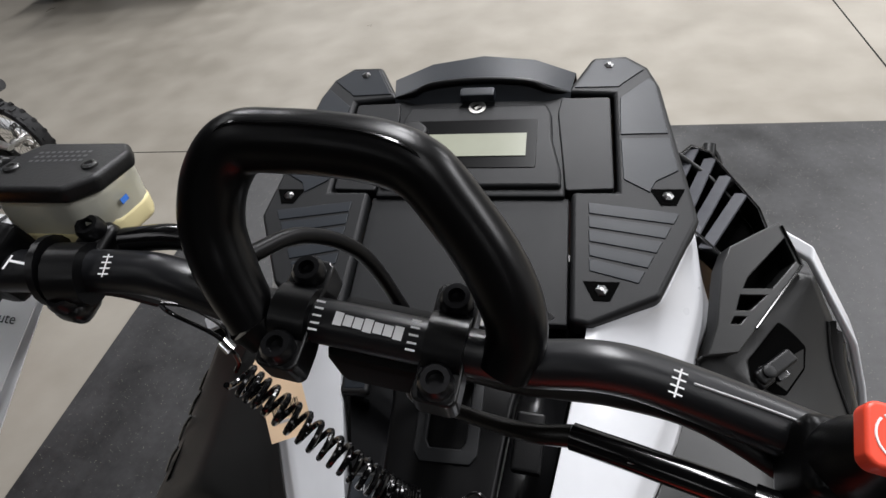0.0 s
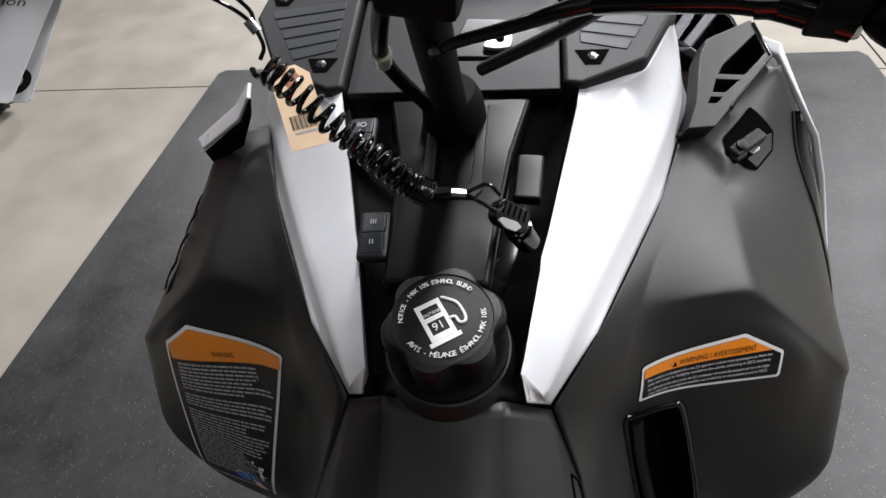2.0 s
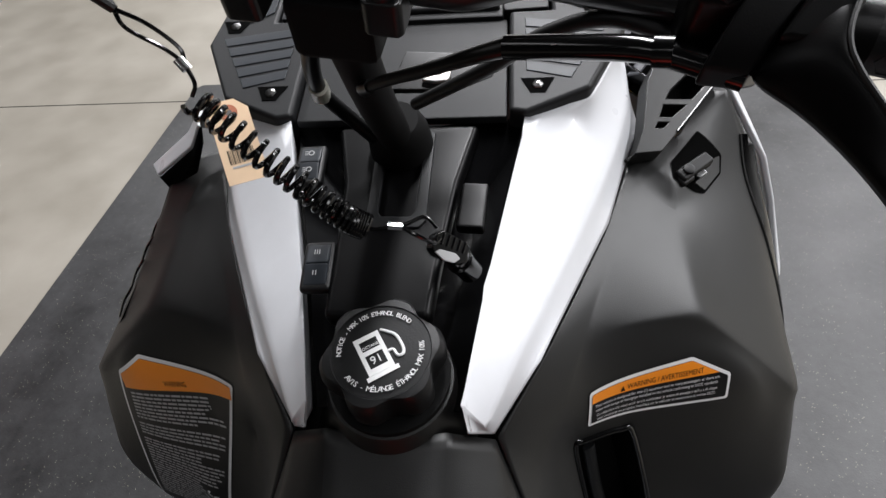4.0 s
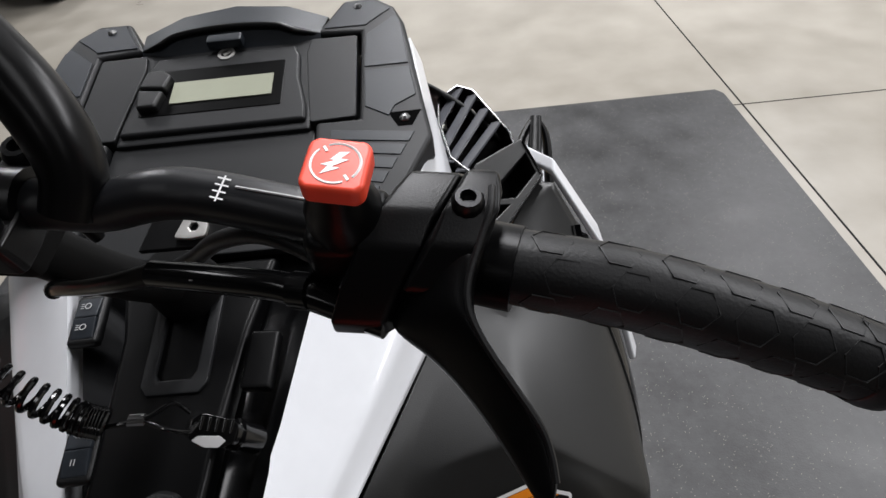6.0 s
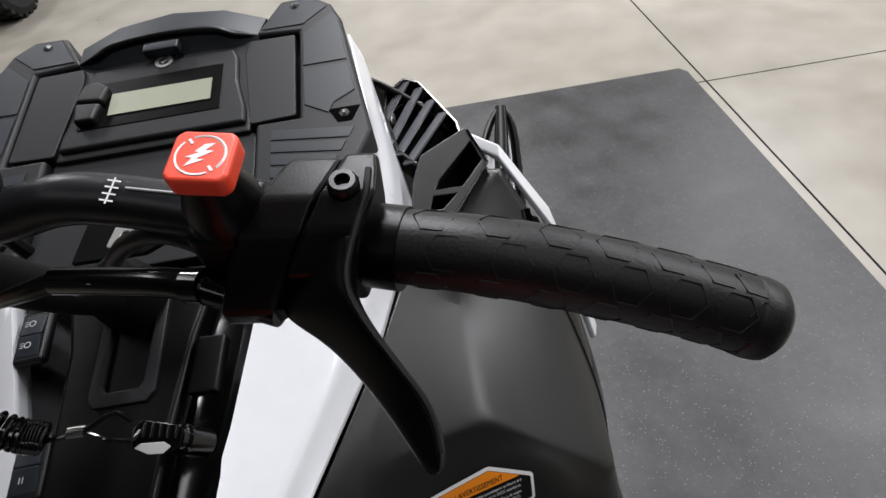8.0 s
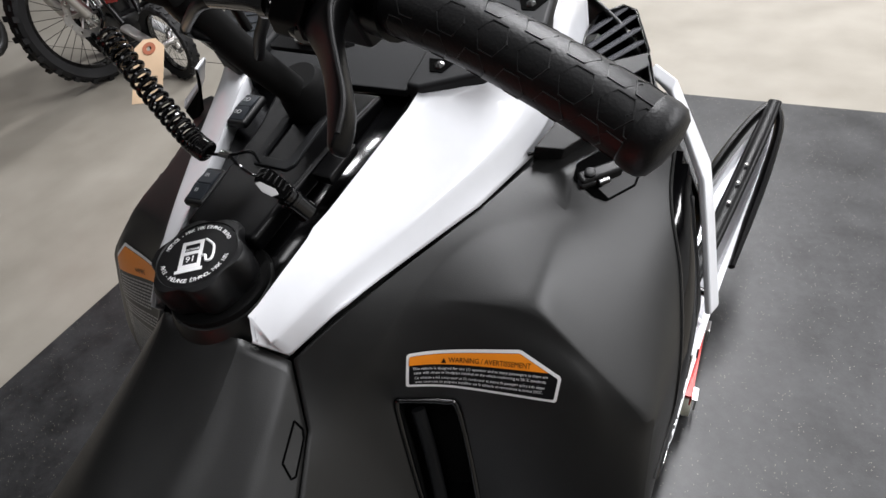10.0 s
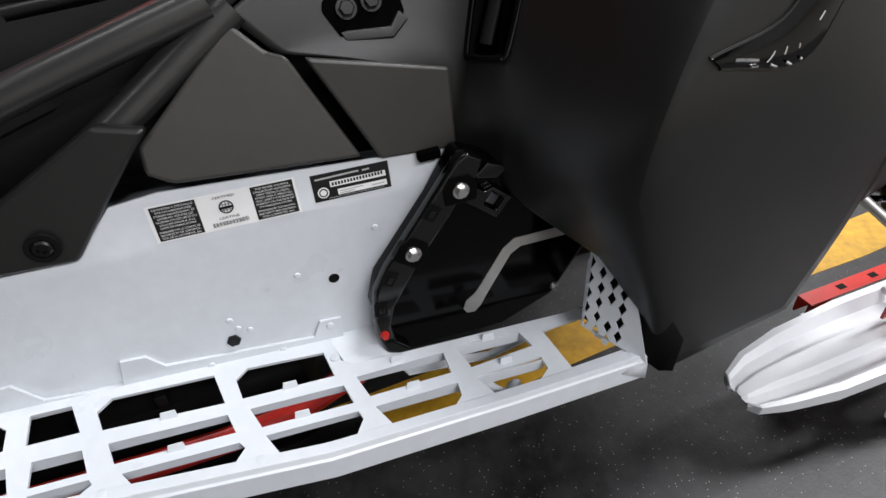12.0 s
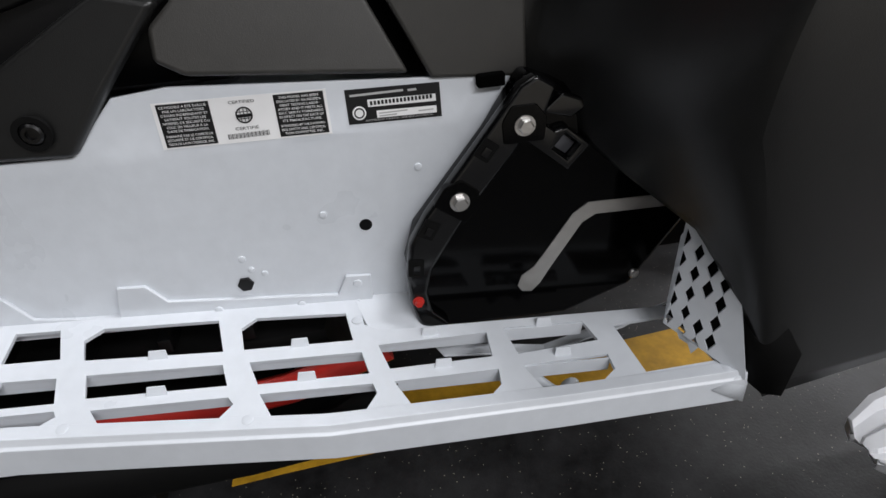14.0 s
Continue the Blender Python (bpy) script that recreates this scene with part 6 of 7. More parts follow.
plate = sticker(-0.124, -0.0385, 0.573, 0.604, LABELBLACK, "maker_plate", "black maker's plate with pale fields")
part("plate_field", joined(prism([(-0.105, 0.5870), (-0.043, 0.5855), (-0.043, 0.5920), (-0.105, 0.5935)], 0.0003, TOP @ Matrix.Translation((0, 0, 0.0011))), prism([(-0.098, 0.5765), (-0.043, 0.5750), (-0.043, 0.5815), (-0.098, 0.5830)], 0.0003, TOP @ Matrix.Translation((0, 0, 0.0011)))), LABELWHITE, plate)
part("plate_print", bars([(-0.103 + 0.0034 * i, -0.1008 + 0.0034 * i, 0.5902 - 0.0000 * i, 0.0036) for i in range(17)], TOP @ Matrix.Translation((0, 0, 0.0013))), LABELBLACK, plate, "barred-out number")
part("plate_print", bars([(-0.120, -0.072, 0.5985, 0.0020), (-0.068, -0.060, 0.5980, 0.0020), (-0.096, -0.070, 0.5805, 0.0012), (-0.060, -0.046, 0.5785, 0.0012), (-0.096, -0.080, 0.5780, 0.0012)], TOP @ Matrix.Translation((0, 0, 0.0013))), LABELGREY, plate)
tun_line("ASSEMBLED IN CANADA / ASSEMBLÉ AU CANADA", 0.0022, -0.078, 0.5745, 0.062, LABELGREY, plate)
part("plate_print", ring(0.0001, 0.0062, 0, 0.0003, TOP @ Matrix.Translation((-0.1135, 0.5825, 0.0011)), 20), LABELWHITE, plate)
part("plate_print", ring(0.0035, 0.0048, 0, 0.0003, TOP @ Matrix.Translation((-0.1135, 0.5825, 0.0014)), 20), LABELBLACK, plate)
part("stamped_number", bars([(-0.176 + 0.0037 * i, -0.1735 + 0.0037 * i, 0.5655 - 0.0001 * i, 0.0035) for i in range(17)], TUN @ Matrix.Translation((0, 0, 0.0004))), WHITEMETAL, tunnel, "faintly stamped, barred-out number")
for y, z, r, c in ((-0.123, 0.467, 0.0065, DARKGAP), (-0.253, 0.418, 0.0082, RUBBER)):
    part("plug", lathe(((r, 0), (r, 0.0006 if c is DARKGAP else 0.003), (r * 0.8, 0.001 if c is DARKGAP else 0.004)), TUN @ Matrix.Translation((y, z, 0)), 18 if c is DARKGAP else 6), c, tunnel, "black hole plug")
for y, z, r in ((-0.065, 0.523, 0.004), (-0.163, 0.485, 0.004), (-0.25, 0.448, 0.004), (-0.244, 0.434, 0.0034), (-0.232, 0.427, 0.0034), (-0.355, 0.426, 0.006), (-0.141, 0.399, 0.005), (-0.286, 0.393, 0.0045), (-0.203, 0.383, 0.0045), (-0.144, 0.374, 0.004)):
    part("rivet", lathe(((r, 0), (r * 0.9, 0.0014), (r * 0.5, 0.002)), TUN @ Matrix.Translation((y, z, 0.0045 if z < 0.41 else 0)), 12), WHITEMETAL, tunnel)
TAB = [(-0.90, 0.44), (-0.475, 0.448), (-0.456, 0.416), (-0.381, 0.402), (-0.372, 0.438), (-0.346, 0.435), (-0.331, 0.413), (-0.163, 0.388), (-0.152, 0.410), (-0.126, 0.407), (-0.128, 0.362), (-0.50, 0.395), (-0.90, 0.43)]
part("tunnel_flange", prism(TAB, 0.0045, TUN @ Matrix.Translation((0, 0, 0.0045)), 0.0012), WHITEMETAL, tunnel, "white riveted flange")
# drive-case details
BAND_OUT = [(-0.050, 0.338), (-0.082, 0.352), (-0.089, 0.385), (-0.090, 0.420), (-0.084, 0.458), (-0.066, 0.488), (-0.020, 0.546), (0.025, 0.604), (0.040, 0.612), (0.060, 0.600)]
BAND_IN = [(0.050, 0.575), (0.036, 0.562), (0.020, 0.540), (-0.020, 0.490), (-0.047, 0.449), (-0.063, 0.424), (-0.070, 0.397), (-0.066, 0.368), (-0.048, 0.348)]
POLISHED = mat("polished_black_edge", (0.0020, 0.0021, 0.0024), 0.14, spec=0.55)
part("case_frame", prism(BAND_OUT + BAND_IN, 0.016, CASE @ Matrix.Translation((0, 0, 0.012)), 0.0075, segments=4), POLISHED, case, "polished black case edge")
for y, z, r in ((0.029, 0.568, 0.0), (-0.033, 0.500, -38.0)):
    part("bolt_boss", prism(cut([(-0.019, -0.017), (0.019, -0.017), (0.021, 0.006), (0.010, 0.019), (-0.012, 0.019), (-0.021, 0.004)], 0.005), 0.010, CASE @ Matrix.Translation((y, z, 0.0135)) @ Matrix.Rotation(radians(r), 4, "Z"), 0.003), CASEGLOSS, case, "gloss black bolt boss")
    bolt(case, (0.2535, y, z), (1, 0, 0), 0.0072, 0.007, STEEL, False, label="zinc hexagon bolt")
bolt(case, (0.2515, -0.081, 0.388), (1, 0, 0), 0.0045, 0.007, REDPAINT, False, label="red-dabbed bolt")
for y, z, r in ((-0.006, 0.548, -38), (-0.064, 0.473, -30), (-0.080, 0.431, -5)):
    # tile on the band; the notch's shade is painted, nothing is cut
    part("case_notch_shade", prism(cut([(-0.008, -0.010), (0.008, -0.010), (0.008, 0.010), (-0.008, 0.010)], 0.003), 0.002, CASE @ Matrix.Translation((y, z, 0.0128)) @ Matrix.Rotation(radians(r), 4, "Z")), DARKGAP, case, "flat dark tile painting the shade of a square notch")
    part("case_notch_lug", prism([(-0.003, -0.006), (0.004, -0.006), (0.004, 0.003), (-0.003, 0.003)], 0.002, CASE @ Matrix.Translation((y, z, 0.0142)) @ Matrix.Rotation(radians(r), 4, "Z"), 0.0005), GLOSS, case)
CLIPM = CASE @ Matrix.Translation((0.066, 0.546, 0.0)) @ Matrix.Rotation(radians(-40), 4, "Z")
clip = part("case_clip", joined(prism([(-0.032, -0.018), (0.026, -0.018), (0.026, 0.014), (-0.004, 0.014), (-0.012, 0.004), (-0.032, 0.004)], 0.012, CLIPM @ Matrix.Translation((0, 0, 0.010)), 0.002, ([(-0.002, -0.010), (0.018, -0.010), (0.018, 0.008), (-0.002, 0.008)],)), prism([(-0.034, 0.010), (-0.006, 0.022), (0.002, 0.046), (-0.030, 0.034)], 0.012, CLIPM @ Matrix.Translation((0, 0, 0.008)), 0.003)), GLOSS, case, "gloss black clip")
part("clip_tongue", block(-0.001, 0.017, -0.008, 0.006, 0, 0.004, 0.001, CLIPM @ Matrix.Translation((0, 0, 0.001)) @ Matrix.Rotation(radians(14), 4, "Y")), LOUVRE, clip, "dark grey tongue")
STRIPE = [(0.030, 0.378), (0.035, 0.370), (0.046, 0.368), (0.055, 0.377), (0.064, 0.393), (0.098, 0.448), (0.112, 0.456), (0.205, 0.452), (0.205, 0.467), (0.103, 0.471), (0.087, 0.460), (0.057, 0.414), (0.048, 0.401), (0.034, 0.391)]
part("case_band", prism(STRIPE, 0.001, CASE @ Matrix.Translation((0, 0, 0.0012)), 0.0), ALU, case, "dull aluminium band")
bolt(case, (0.240, 0.166, 0.369), (1, 0, 0), 0.006, 0.004, STEEL)
# perforated foot rest
FOOT = basis((0.306, 0.165, 0.40), (0.70, 0.74, 0.0), (0.74, -0.67, 0.0))
FO = flat(FOOT, ((0.309, 0.168, 0.352), (0.310, 0.169, 0.482), (0.338, 0.200, 0.464), (0.346, 0.209, 0.442), (0.368, 0.234, 0.312)))
fo_holes = []
for i in range(4):
    for j in range(6):
        cx, cy = 0.0085 + 0.0145 * i, -0.062 + 0.0245 * j + (0.0122 if i % 2 else 0) - 0.10 * (0.0145 * i)
        if cy > 0.066 - 0.62 * cx or cy < -0.040 - 0.75 * cx or (i == 2 and j % 3 == 2):
            continue
        w, h = (0.0048, 0.0105) if i < 2 else (0.0056, 0.0118)
        fo_holes.append([(cx - w, cy), (cx, cy - h), (cx + w, cy), (cx, cy + h)])
part("foot_rest", prism(FO, 0.003, FOOT, 0, fo_holes), WHITEMETAL, board_r, "white perforated foot rest", smooth=False)
# added plate that paints the shade seen through the holes
part("foot_backing", facets(dict(a=(0.300, 0.176, 0.36), b=(0.303, 0.180, 0.478), c=(0.342, 0.222, 0.455), d=(0.388, 0.266, 0.36), e=(0.386, 0.264, 0.302), f=(0.374, 0.252, 0.296)), ("a b c d e f",)), DARKGAP, board_r, "added dark plate painting the shade behind the foot rest", solid=0.004)
part("foot_gusset", facets(dict(a=(0.365, 0.236, 0.318), b=(0.371, 0.196, 0.308), c=(0.372, 0.235, 0.282), d=(0.36, 0.245, 0.322)), ("a b c", "a c d")), WHITEMETAL, board_r, "white corner gusset", solid=0.003)
part("board_shelf", facets(dict(a=(0.2135, -0.150, 0.3790), b=(0.266, -0.135, 0.3705), c=(0.268, -0.090, 0.352), d=(0.262, -0.050, 0.335), e=(0.236, -0.060, 0.345), f=(0.2145, -0.085, 0.374)), ("a b c f", "f c d e")), WHITEMETAL, board_r, "white stamped corner shelf", solid=0.003, bevel=0.002)
part("board_shelf", facets(dict(a=(0.246, -0.070, 0.322), b=(0.266, -0.060, 0.318), c=(0.262, 0.060, 0.292), d=(0.264, 0.150, 0.312), e=(0.262, 0.205, 0.338), f=(0.248, 0.150, 0.312), g=(0.247, 0.060, 0.290)), ("a b c g", "g c d f", "f d e")), WHITEMETAL, board_r, "white curved sheet below the drive case", solid=0.003, bevel=0.002)
for y in (-0.55, -0.335, -0.205, -0.075, 0.048):
    for x in (0.2785, 0.3205):
        yy = y + (0.006 if x > 0.3 else 0)
        part("grip_tab", prism([(-0.0095, -0.003), (0.0095, -0.003), (0.0075, 0.009), (-0.0075, 0.009)], 0.0022, basis((x, yy, board_z(x, yy)), (0, 1, -0.11), (1, 0, 0.25)), 0.0006), WHITEMETAL, board_r)
for x, y in ((0.346, -0.398), (0.250, -0.147), (0.357, -0.250), (0.358, 0.215)):
    part("rivet", lathe(((0.006, 0), (0.0055, 0.0015), (0.003, 0.0025)), Matrix.Translation((x, y, board_z(x, y))), 12), WHITEMETAL, board_r)

for x, y0, y1 in ((0.2875, -0.66, -0.140), (0.3255, -0.66, -0.120), (0.2790, -0.128, 0.094), (0.3290, -0.115, 0.104)):
    part("rail_lip", prism([(0, -0.016), (y1 - y0, -0.016), (y1 - y0, 0), (0, 0)], 0.0015, basis((x, y0, board_z(x, y0) - 0.001), (0, 1, -0.11), (1, 0, 0))), WHITEMETAL, board_r, "bent-down rail lip", smooth=False)

# ---- track and rear suspension under the tunnel ----
track = part("track", block(-0.20, 0.20, -1.4, -0.17, 0.101, 0.33, 0.05), DARKGAP, sled, "black rubber track")
for k in range(13):
    part("track_lug", block(-0.195, 0.195, -1.36 + 0.09 * k, -1.345 + 0.09 * k, 0.325, 0.345, 0.003), RUBBER, track)
for s in (1, -1):
    part("slide_rail", tube([(s * 0.235, -0.75, 0.30), (s * 0.232, -0.30, 0.270), (s * 0.225, -0.12, 0.31)], 0.014, 4, 12, oval=1.5), REDPAINT, sled, "red painted suspension rail")
    part("side_skid", tube([(s * 0.255, -1.0, 0.22), (s * 0.25, -0.3, 0.20), (s * 0.24, -0.13, 0.235)], 0.02, 4, 12, oval=1.6), DARKGAP, sled, "dark slide beam")
part("brake_shield", tube([(0.315, 0.020, 0.312), (0.335, 0.036, 0.305), (0.340, 0.052, 0.300), (0.325, 0.062, 0.300)], 0.009, 5, 12, oval=1.8), WHITEMETAL, sled, "white bent guard")
# chassis core so that nothing is seen through
part("engine_bay", block(-0.11, 0.11, 0.06, 0.50, 0.45, 0.90, 0.02), DARKGAP, sled, "dark engine bay")
part("engine_bay", block(-0.20, 0.20, 0.17, 0.60, 0.36, 0.88, 0.02), DARKGAP, sled, "dark engine bay")
part("engine_bay", block(-0.34, 0.34, 0.28, 0.46, 0.38, 0.82, 0.03), DARKGAP, sled, "dark engine bay")
NOSE = dict(a0=(0, 0.70, 1.11), a1=(0.11, 0.66, 1.10), a2=(0.26, 0.63, 1.03), a3=(0.322, 0.52, 1.0), a4=(0.405, 0.44, 0.89), b0=(0, 1.0, 0.90), b1=(0.13, 0.95, 0.88), b2=(0.28, 0.80, 0.80), b3=(0.36, 0.66, 0.74), b4=(0.40, 0.50, 0.70), c0=(0, 1.02, 0.55), c1=(0.15, 0.95, 0.52), c2=(0.28, 0.80, 0.50), c3=(0.34, 0.66, 0.48), c4=(0.39, 0.49, 0.5))
NOSE_FACES = ("a0 a1 b1 b0", "a1 a2 b2 b1", "a2 a3 b3 b2", "a3 a4 b4 b3", "b0 b1 c1 c0", "b1 b2 c2 c1", "b2 b3 c3 c2", "b3 b4 c4 c3")
cage("nose_cowl", NOSE, NOSE_FACES, BLACK, sled, {"b0 b1": 0.6, "b1 b2": 0.6, "b2 b3": 0.6}, "black front cowl")
cage("nose_cowl", {k: (p[0] * 0.62, p[1], p[2]) for k, p in NOSE.items()}, NOSE_FACES, BLACK, sled, {"b0 b1": 0.6, "b1 b2": 0.6, "b2 b3": 0.6}, "black front cowl", mirror=True)

# ---- skis and front suspension ----
for s in (1, -1):

    def mir(pts):
        return [(x * s, y, z) for x, y, z in pts]

    bm = bmesh.new()
    rows_ = []
    for y, z, xi, xo, hh in ((0.420, 0.160, 0.336, 0.380, 0.004), (0.428, 0.163, 0.318, 0.396, 0.006), (0.470, 0.168, 0.300, 0.412, 0.012), (0.550, 0.172, 0.288, 0.428, 0.018), (0.68, 0.178, 0.284, 0.436, 0.022), (0.90, 0.186, 0.290, 0.454, 0.024), (1.05, 0.200, 0.310, 0.470, 0.024), (1.20, 0.232, 0.350, 0.490, 0.022), (1.32, 0.285, 0.395, 0.506, 0.018), (1.42, 0.340, 0.440, 0.516, 0.012), (1.49, 0.395, 0.482, 0.512, 0.006)):
        z -= 0.012
        w, mx = xo - xi, (xi + xo) / 2
        rows_.append([bm.verts.new((x * s, y, z + dz)) for x, dz in ((xi + 0.002, -0.012), (xi, hh), (xi + 0.09 * w, hh + 0.001), (xi + 0.16 * w, 0.0), (mx - 0.16 * w, 0.0), (mx - 0.11 * w, hh * 0.7), (mx + 0.11 * w, hh * 0.7), (mx + 0.16 * w, 0.0), (xo - 0.16 * w, 0.0), (xo - 0.09 * w, hh + 0.001), (xo, hh), (xo - 0.002, -0.012))])
    for a, b in zip(rows_, rows_[1:]):
        for i in range(11):
            f = (a[i], a[i + 1], b[i + 1], b[i])
            bm.faces.new(f if s > 0 else f[::-1])
    ski = part("ski", bm, WHITE, sled, "white plastic ski with raised rims and keel", bevel=0.0022, solid=0.007, angle=20)
    ski.location = (0.014 * s, 0.016, -0.006)
    for y0, y1, x0, x1 in ((0.86, 0.93, 0.300, 0.360), (0.93, 0.86, 0.385, 0.440), (0.78, 0.79, 0.300, 0.350), (0.78, 0.79, 0.390, 0.430)):
        part("ski_rib", tube(mir(((x0, y0, 0.192), (x1, y1, 0.192))), 0.006, 1, 8, oval=1.5), WHITE, ski)
    part("ski_slot", block(0.4405 if s > 0 else -0.4445, 0.4445 if s > 0 else -0.4405, 0.76, 0.785, 0.185, 0.197, 0.002), DARKGAP, ski)
    part("ski_loop", tube(mir(((0.316, 1.06, 0.216), (0.348, 1.20, 0.270), (0.395, 1.33, 0.345), (0.446, 1.44, 0.405), (0.490, 1.500, 0.436), (0.506, 1.495, 0.432), (0.523, 1.44, 0.402), (0.514, 1.32, 0.328), (0.498, 1.20, 0.266), (0.480, 1.06, 0.214))), [0.008, 0.013, 0.014, 0.012, 0.010, 0.010, 0.012, 0.014, 0.013, 0.008], 6, 10, oval=1.6), CONTROL, ski, "black flexible ski loop")
    spine_s = part("ski_spine", tube(mir(((0.392, 0.92, 0.262), (0.422, 1.08, 0.290), (0.455, 1.26, 0.345), (0.482, 1.40, 0.405), (0.500, 1.50, 0.450))), [0.021, 0.022, 0.022, 0.021, 0.017], 6, 14, oval=0.45), CONTROL, ski, "satin black ski handle strip")
    part("spine_crossbar", tube(mir(((0.352, 0.935, 0.258), (0.432, 0.905, 0.258))), 0.010, 1, 12, oval=0.8), GLOSS, spine_s, "black crossbar")
    for f in (0.25, 0.42, 0.58):
        part("spine_rivet", lathe(((0.006, 0), (0.005, 0.003), (0.001, 0.004)), Matrix.Translation((s * (0.422 + 0.070 * f), 1.08 + 0.36 * f, 0.303 + 0.125 * f)), 10), STEEL, spine_s)
    spindle = part("spindle", joined(tube(mir(((0.402, 0.690, 0.500), (0.400, 0.702, 0.455), (0.398, 0.722, 0.390), (0.396, 0.742, 0.325), (0.394, 0.752, 0.290))), [0.022, 0.024, 0.027, 0.026, 0.020], 4, 4), tube(mir(((0.398, 0.700, 0.395), (0.392, 0.660, 0.384))), [0.020, 0.012], 2, 10)), REDPAINT, sled, "red painted steering spindle", bevel=0.003)
    part("ski_bracket", joined(block(0.368 if s > 0 else -0.373, 0.373 if s > 0 else -0.368, 0.715, 0.80, 0.195, 0.300, 0.001), block(0.415 if s > 0 else -0.420, 0.420 if s > 0 else -0.415, 0.715, 0.80, 0.195, 0.300, 0.001), tube(mir(((0.362, 0.76, 0.275), (0.428, 0.76, 0.275))), 0.008, 1, 12)), REDPAINT, spindle, "red ski bracket")
    part("eye_ring", ring(0.010, 0.019, -0.006, 0.006, basis((0.402 * s, 0.688, 0.508), (s * 0.9, 0.2, 0), (s * 0.30, -0.55, 0.78)), 24), STEEL, spindle, "zinc ball-joint ring")
    bolt(spindle, (0.402 * s, 0.688, 0.508), (s * 0.30, -0.55, 0.78), 0.009, 0.009, STEEL, False, label="zinc nut")
    part("eye_ring", ring(0.008, 0.017, -0.006, 0.006, basis((0.392 * s, 0.652, 0.380), (s * 0.9, 0.2, 0), (s * 0.35, -0.60, 0.72)), 24), STEEL, spindle, "zinc rod-end ring")
    bolt(spindle, (0.392 * s, 0.652, 0.380), (s * 0.35, -0.60, 0.72), 0.008, 0.009, STEEL, False, label="zinc nut")
    part("upper_arm", tube(mir(((0.402, 0.700, 0.520), (0.400, 0.680, 0.585), (0.372, 0.625, 0.66), (0.31, 0.585, 0.71), (0.22, 0.56, 0.72))), 0.0125, 6, 14), GLOSS, sled, "gloss black upper suspension arm")
    part("upper_arm", tube(mir(((0.398, 0.690, 0.500), (0.35, 0.66, 0.515), (0.28, 0.60, 0.54), (0.20, 0.54, 0.56))), 0.0125, 5, 14), GLOSS, sled, "gloss black suspension arm")
    part("lower_arm", tube(mir(((0.394, 0.730, 0.36), (0.32, 0.70, 0.41), (0.20, 0.70, 0.45))), 0.014, 4, 14), GLOSS, sled, "gloss black lower suspension arm")
    part("tie_rod", tube(mir(((0.388, 0.648, 0.384), (0.329, 0.607, 0.433), (0.25, 0.55, 0.50))), 0.0075, 2, 12), ALU, sled, "bare metal tie rod")
    coil = []
    c0, c1 = Vector((0.335, 0.665, 0.42)), Vector((0.235, 0.60, 0.72))
    ax = (c1 - c0).normalized()
    e1 = ax.cross(Vector((0, 0, 1))).normalized()
    e2 = ax.cross(e1)
    for i in range(7 * 14 + 1):
        t = i / (7 * 14)
        a = 2 * math.pi * 7 * t
        coil.append(tuple(c0.lerp(c1, t) + 0.036 * (math.cos(a) * e1 + math.sin(a) * e2)))
    shock = part("shock", tube(mir((tuple(c0 - ax * 0.03), tuple(c1))), 0.017, 1, 14), SATIN, sled, "black shock absorber with coil spring")
    part("spring", tube(mir(coil), 0.0050, 1, 8), GLOSS, shock, "gloss black coil spring")

# ---- ski dollies ----


def dolly(s):
    d = thing("ski_dolly", 0.40 * s + X0, 0.75, 0, "red steel ski dolly on small caster wheels", "dolly", "ski dollies")
    out, inn = (0.035, 0.065), (-0.155, -0.125)
    for x0, x1 in (out, inn):
        lo, hi = (x0, x1) if s > 0 else (-x1, -x0)
        beam = part("beam", joined(block(lo, hi, -0.06, 0.26, 0.150, 0.154, 0.001), block((hi - 0.004) if (s > 0) == (x0 > 0) else lo, hi if (s > 0) == (x0 > 0) else lo + 0.004, -0.06, 0.26, 0.118, 0.152, 0.001)), REDPAINT, d, "red angle-steel beam")
        for y in (0.02, 0.10, 0.18):
            # slot painted as a dark inlay, its shade put into the colour
            part("slot", block((lo + hi) / 2 - 0.006, (lo + hi) / 2 + 0.006, y, y + 0.018, 0.1535, 0.1545), DARKGAP, beam)
    part("cross_beam", block(-0.155 if s > 0 else -0.065, 0.065 if s > 0 else 0.155, -0.02, 0.03, 0.084, 0.120, 0.003), REDPAINT, d, "red cross beam")
    part("cross_beam", block(-0.155 if s > 0 else -0.065, 0.065 if s > 0 else 0.155, 0.20, 0.25, 0.084, 0.120, 0.003), REDPAINT, d, "red cross beam")
    for x, y in ((0.058 * s, 0.0), (-0.140 * s, 0.0), (0.058 * s, 0.22), (-0.140 * s, 0.22)):
        fork = part("caster_fork", joined(block(x - 0.022, x - 0.018, y - 0.016, y + 0.016, 0.035, 0.082, 0.001), block(x + 0.018, x + 0.022, y - 0.016, y + 0.016, 0.035, 0.082, 0.001), block(x - 0.022, x + 0.022, y - 0.018, y + 0.018, 0.078, 0.084, 0.001)), STEEL, d, "zinc caster fork")
        part("caster_wheel", lathe(((0.022, -0.013), (0.036, -0.012), (0.038, 0), (0.036, 0.012), (0.022, 0.013)), Matrix.Translation((x, y, 0.045)) @ Matrix.Rotation(radians(90), 4, "Y"), 24), FLUIDBODY, fork, "pale rubber caster wheel")
    return d


dolly(1)
dolly(-1)
stand = thing("track_stand", X0, -0.75, 0, "low black track dolly under the snowmobile", "dolly")
part("deck", block(-0.20, 0.20, -0.30, 0.30, 0.05, 0.10, 0.008), RUBBER, stand)
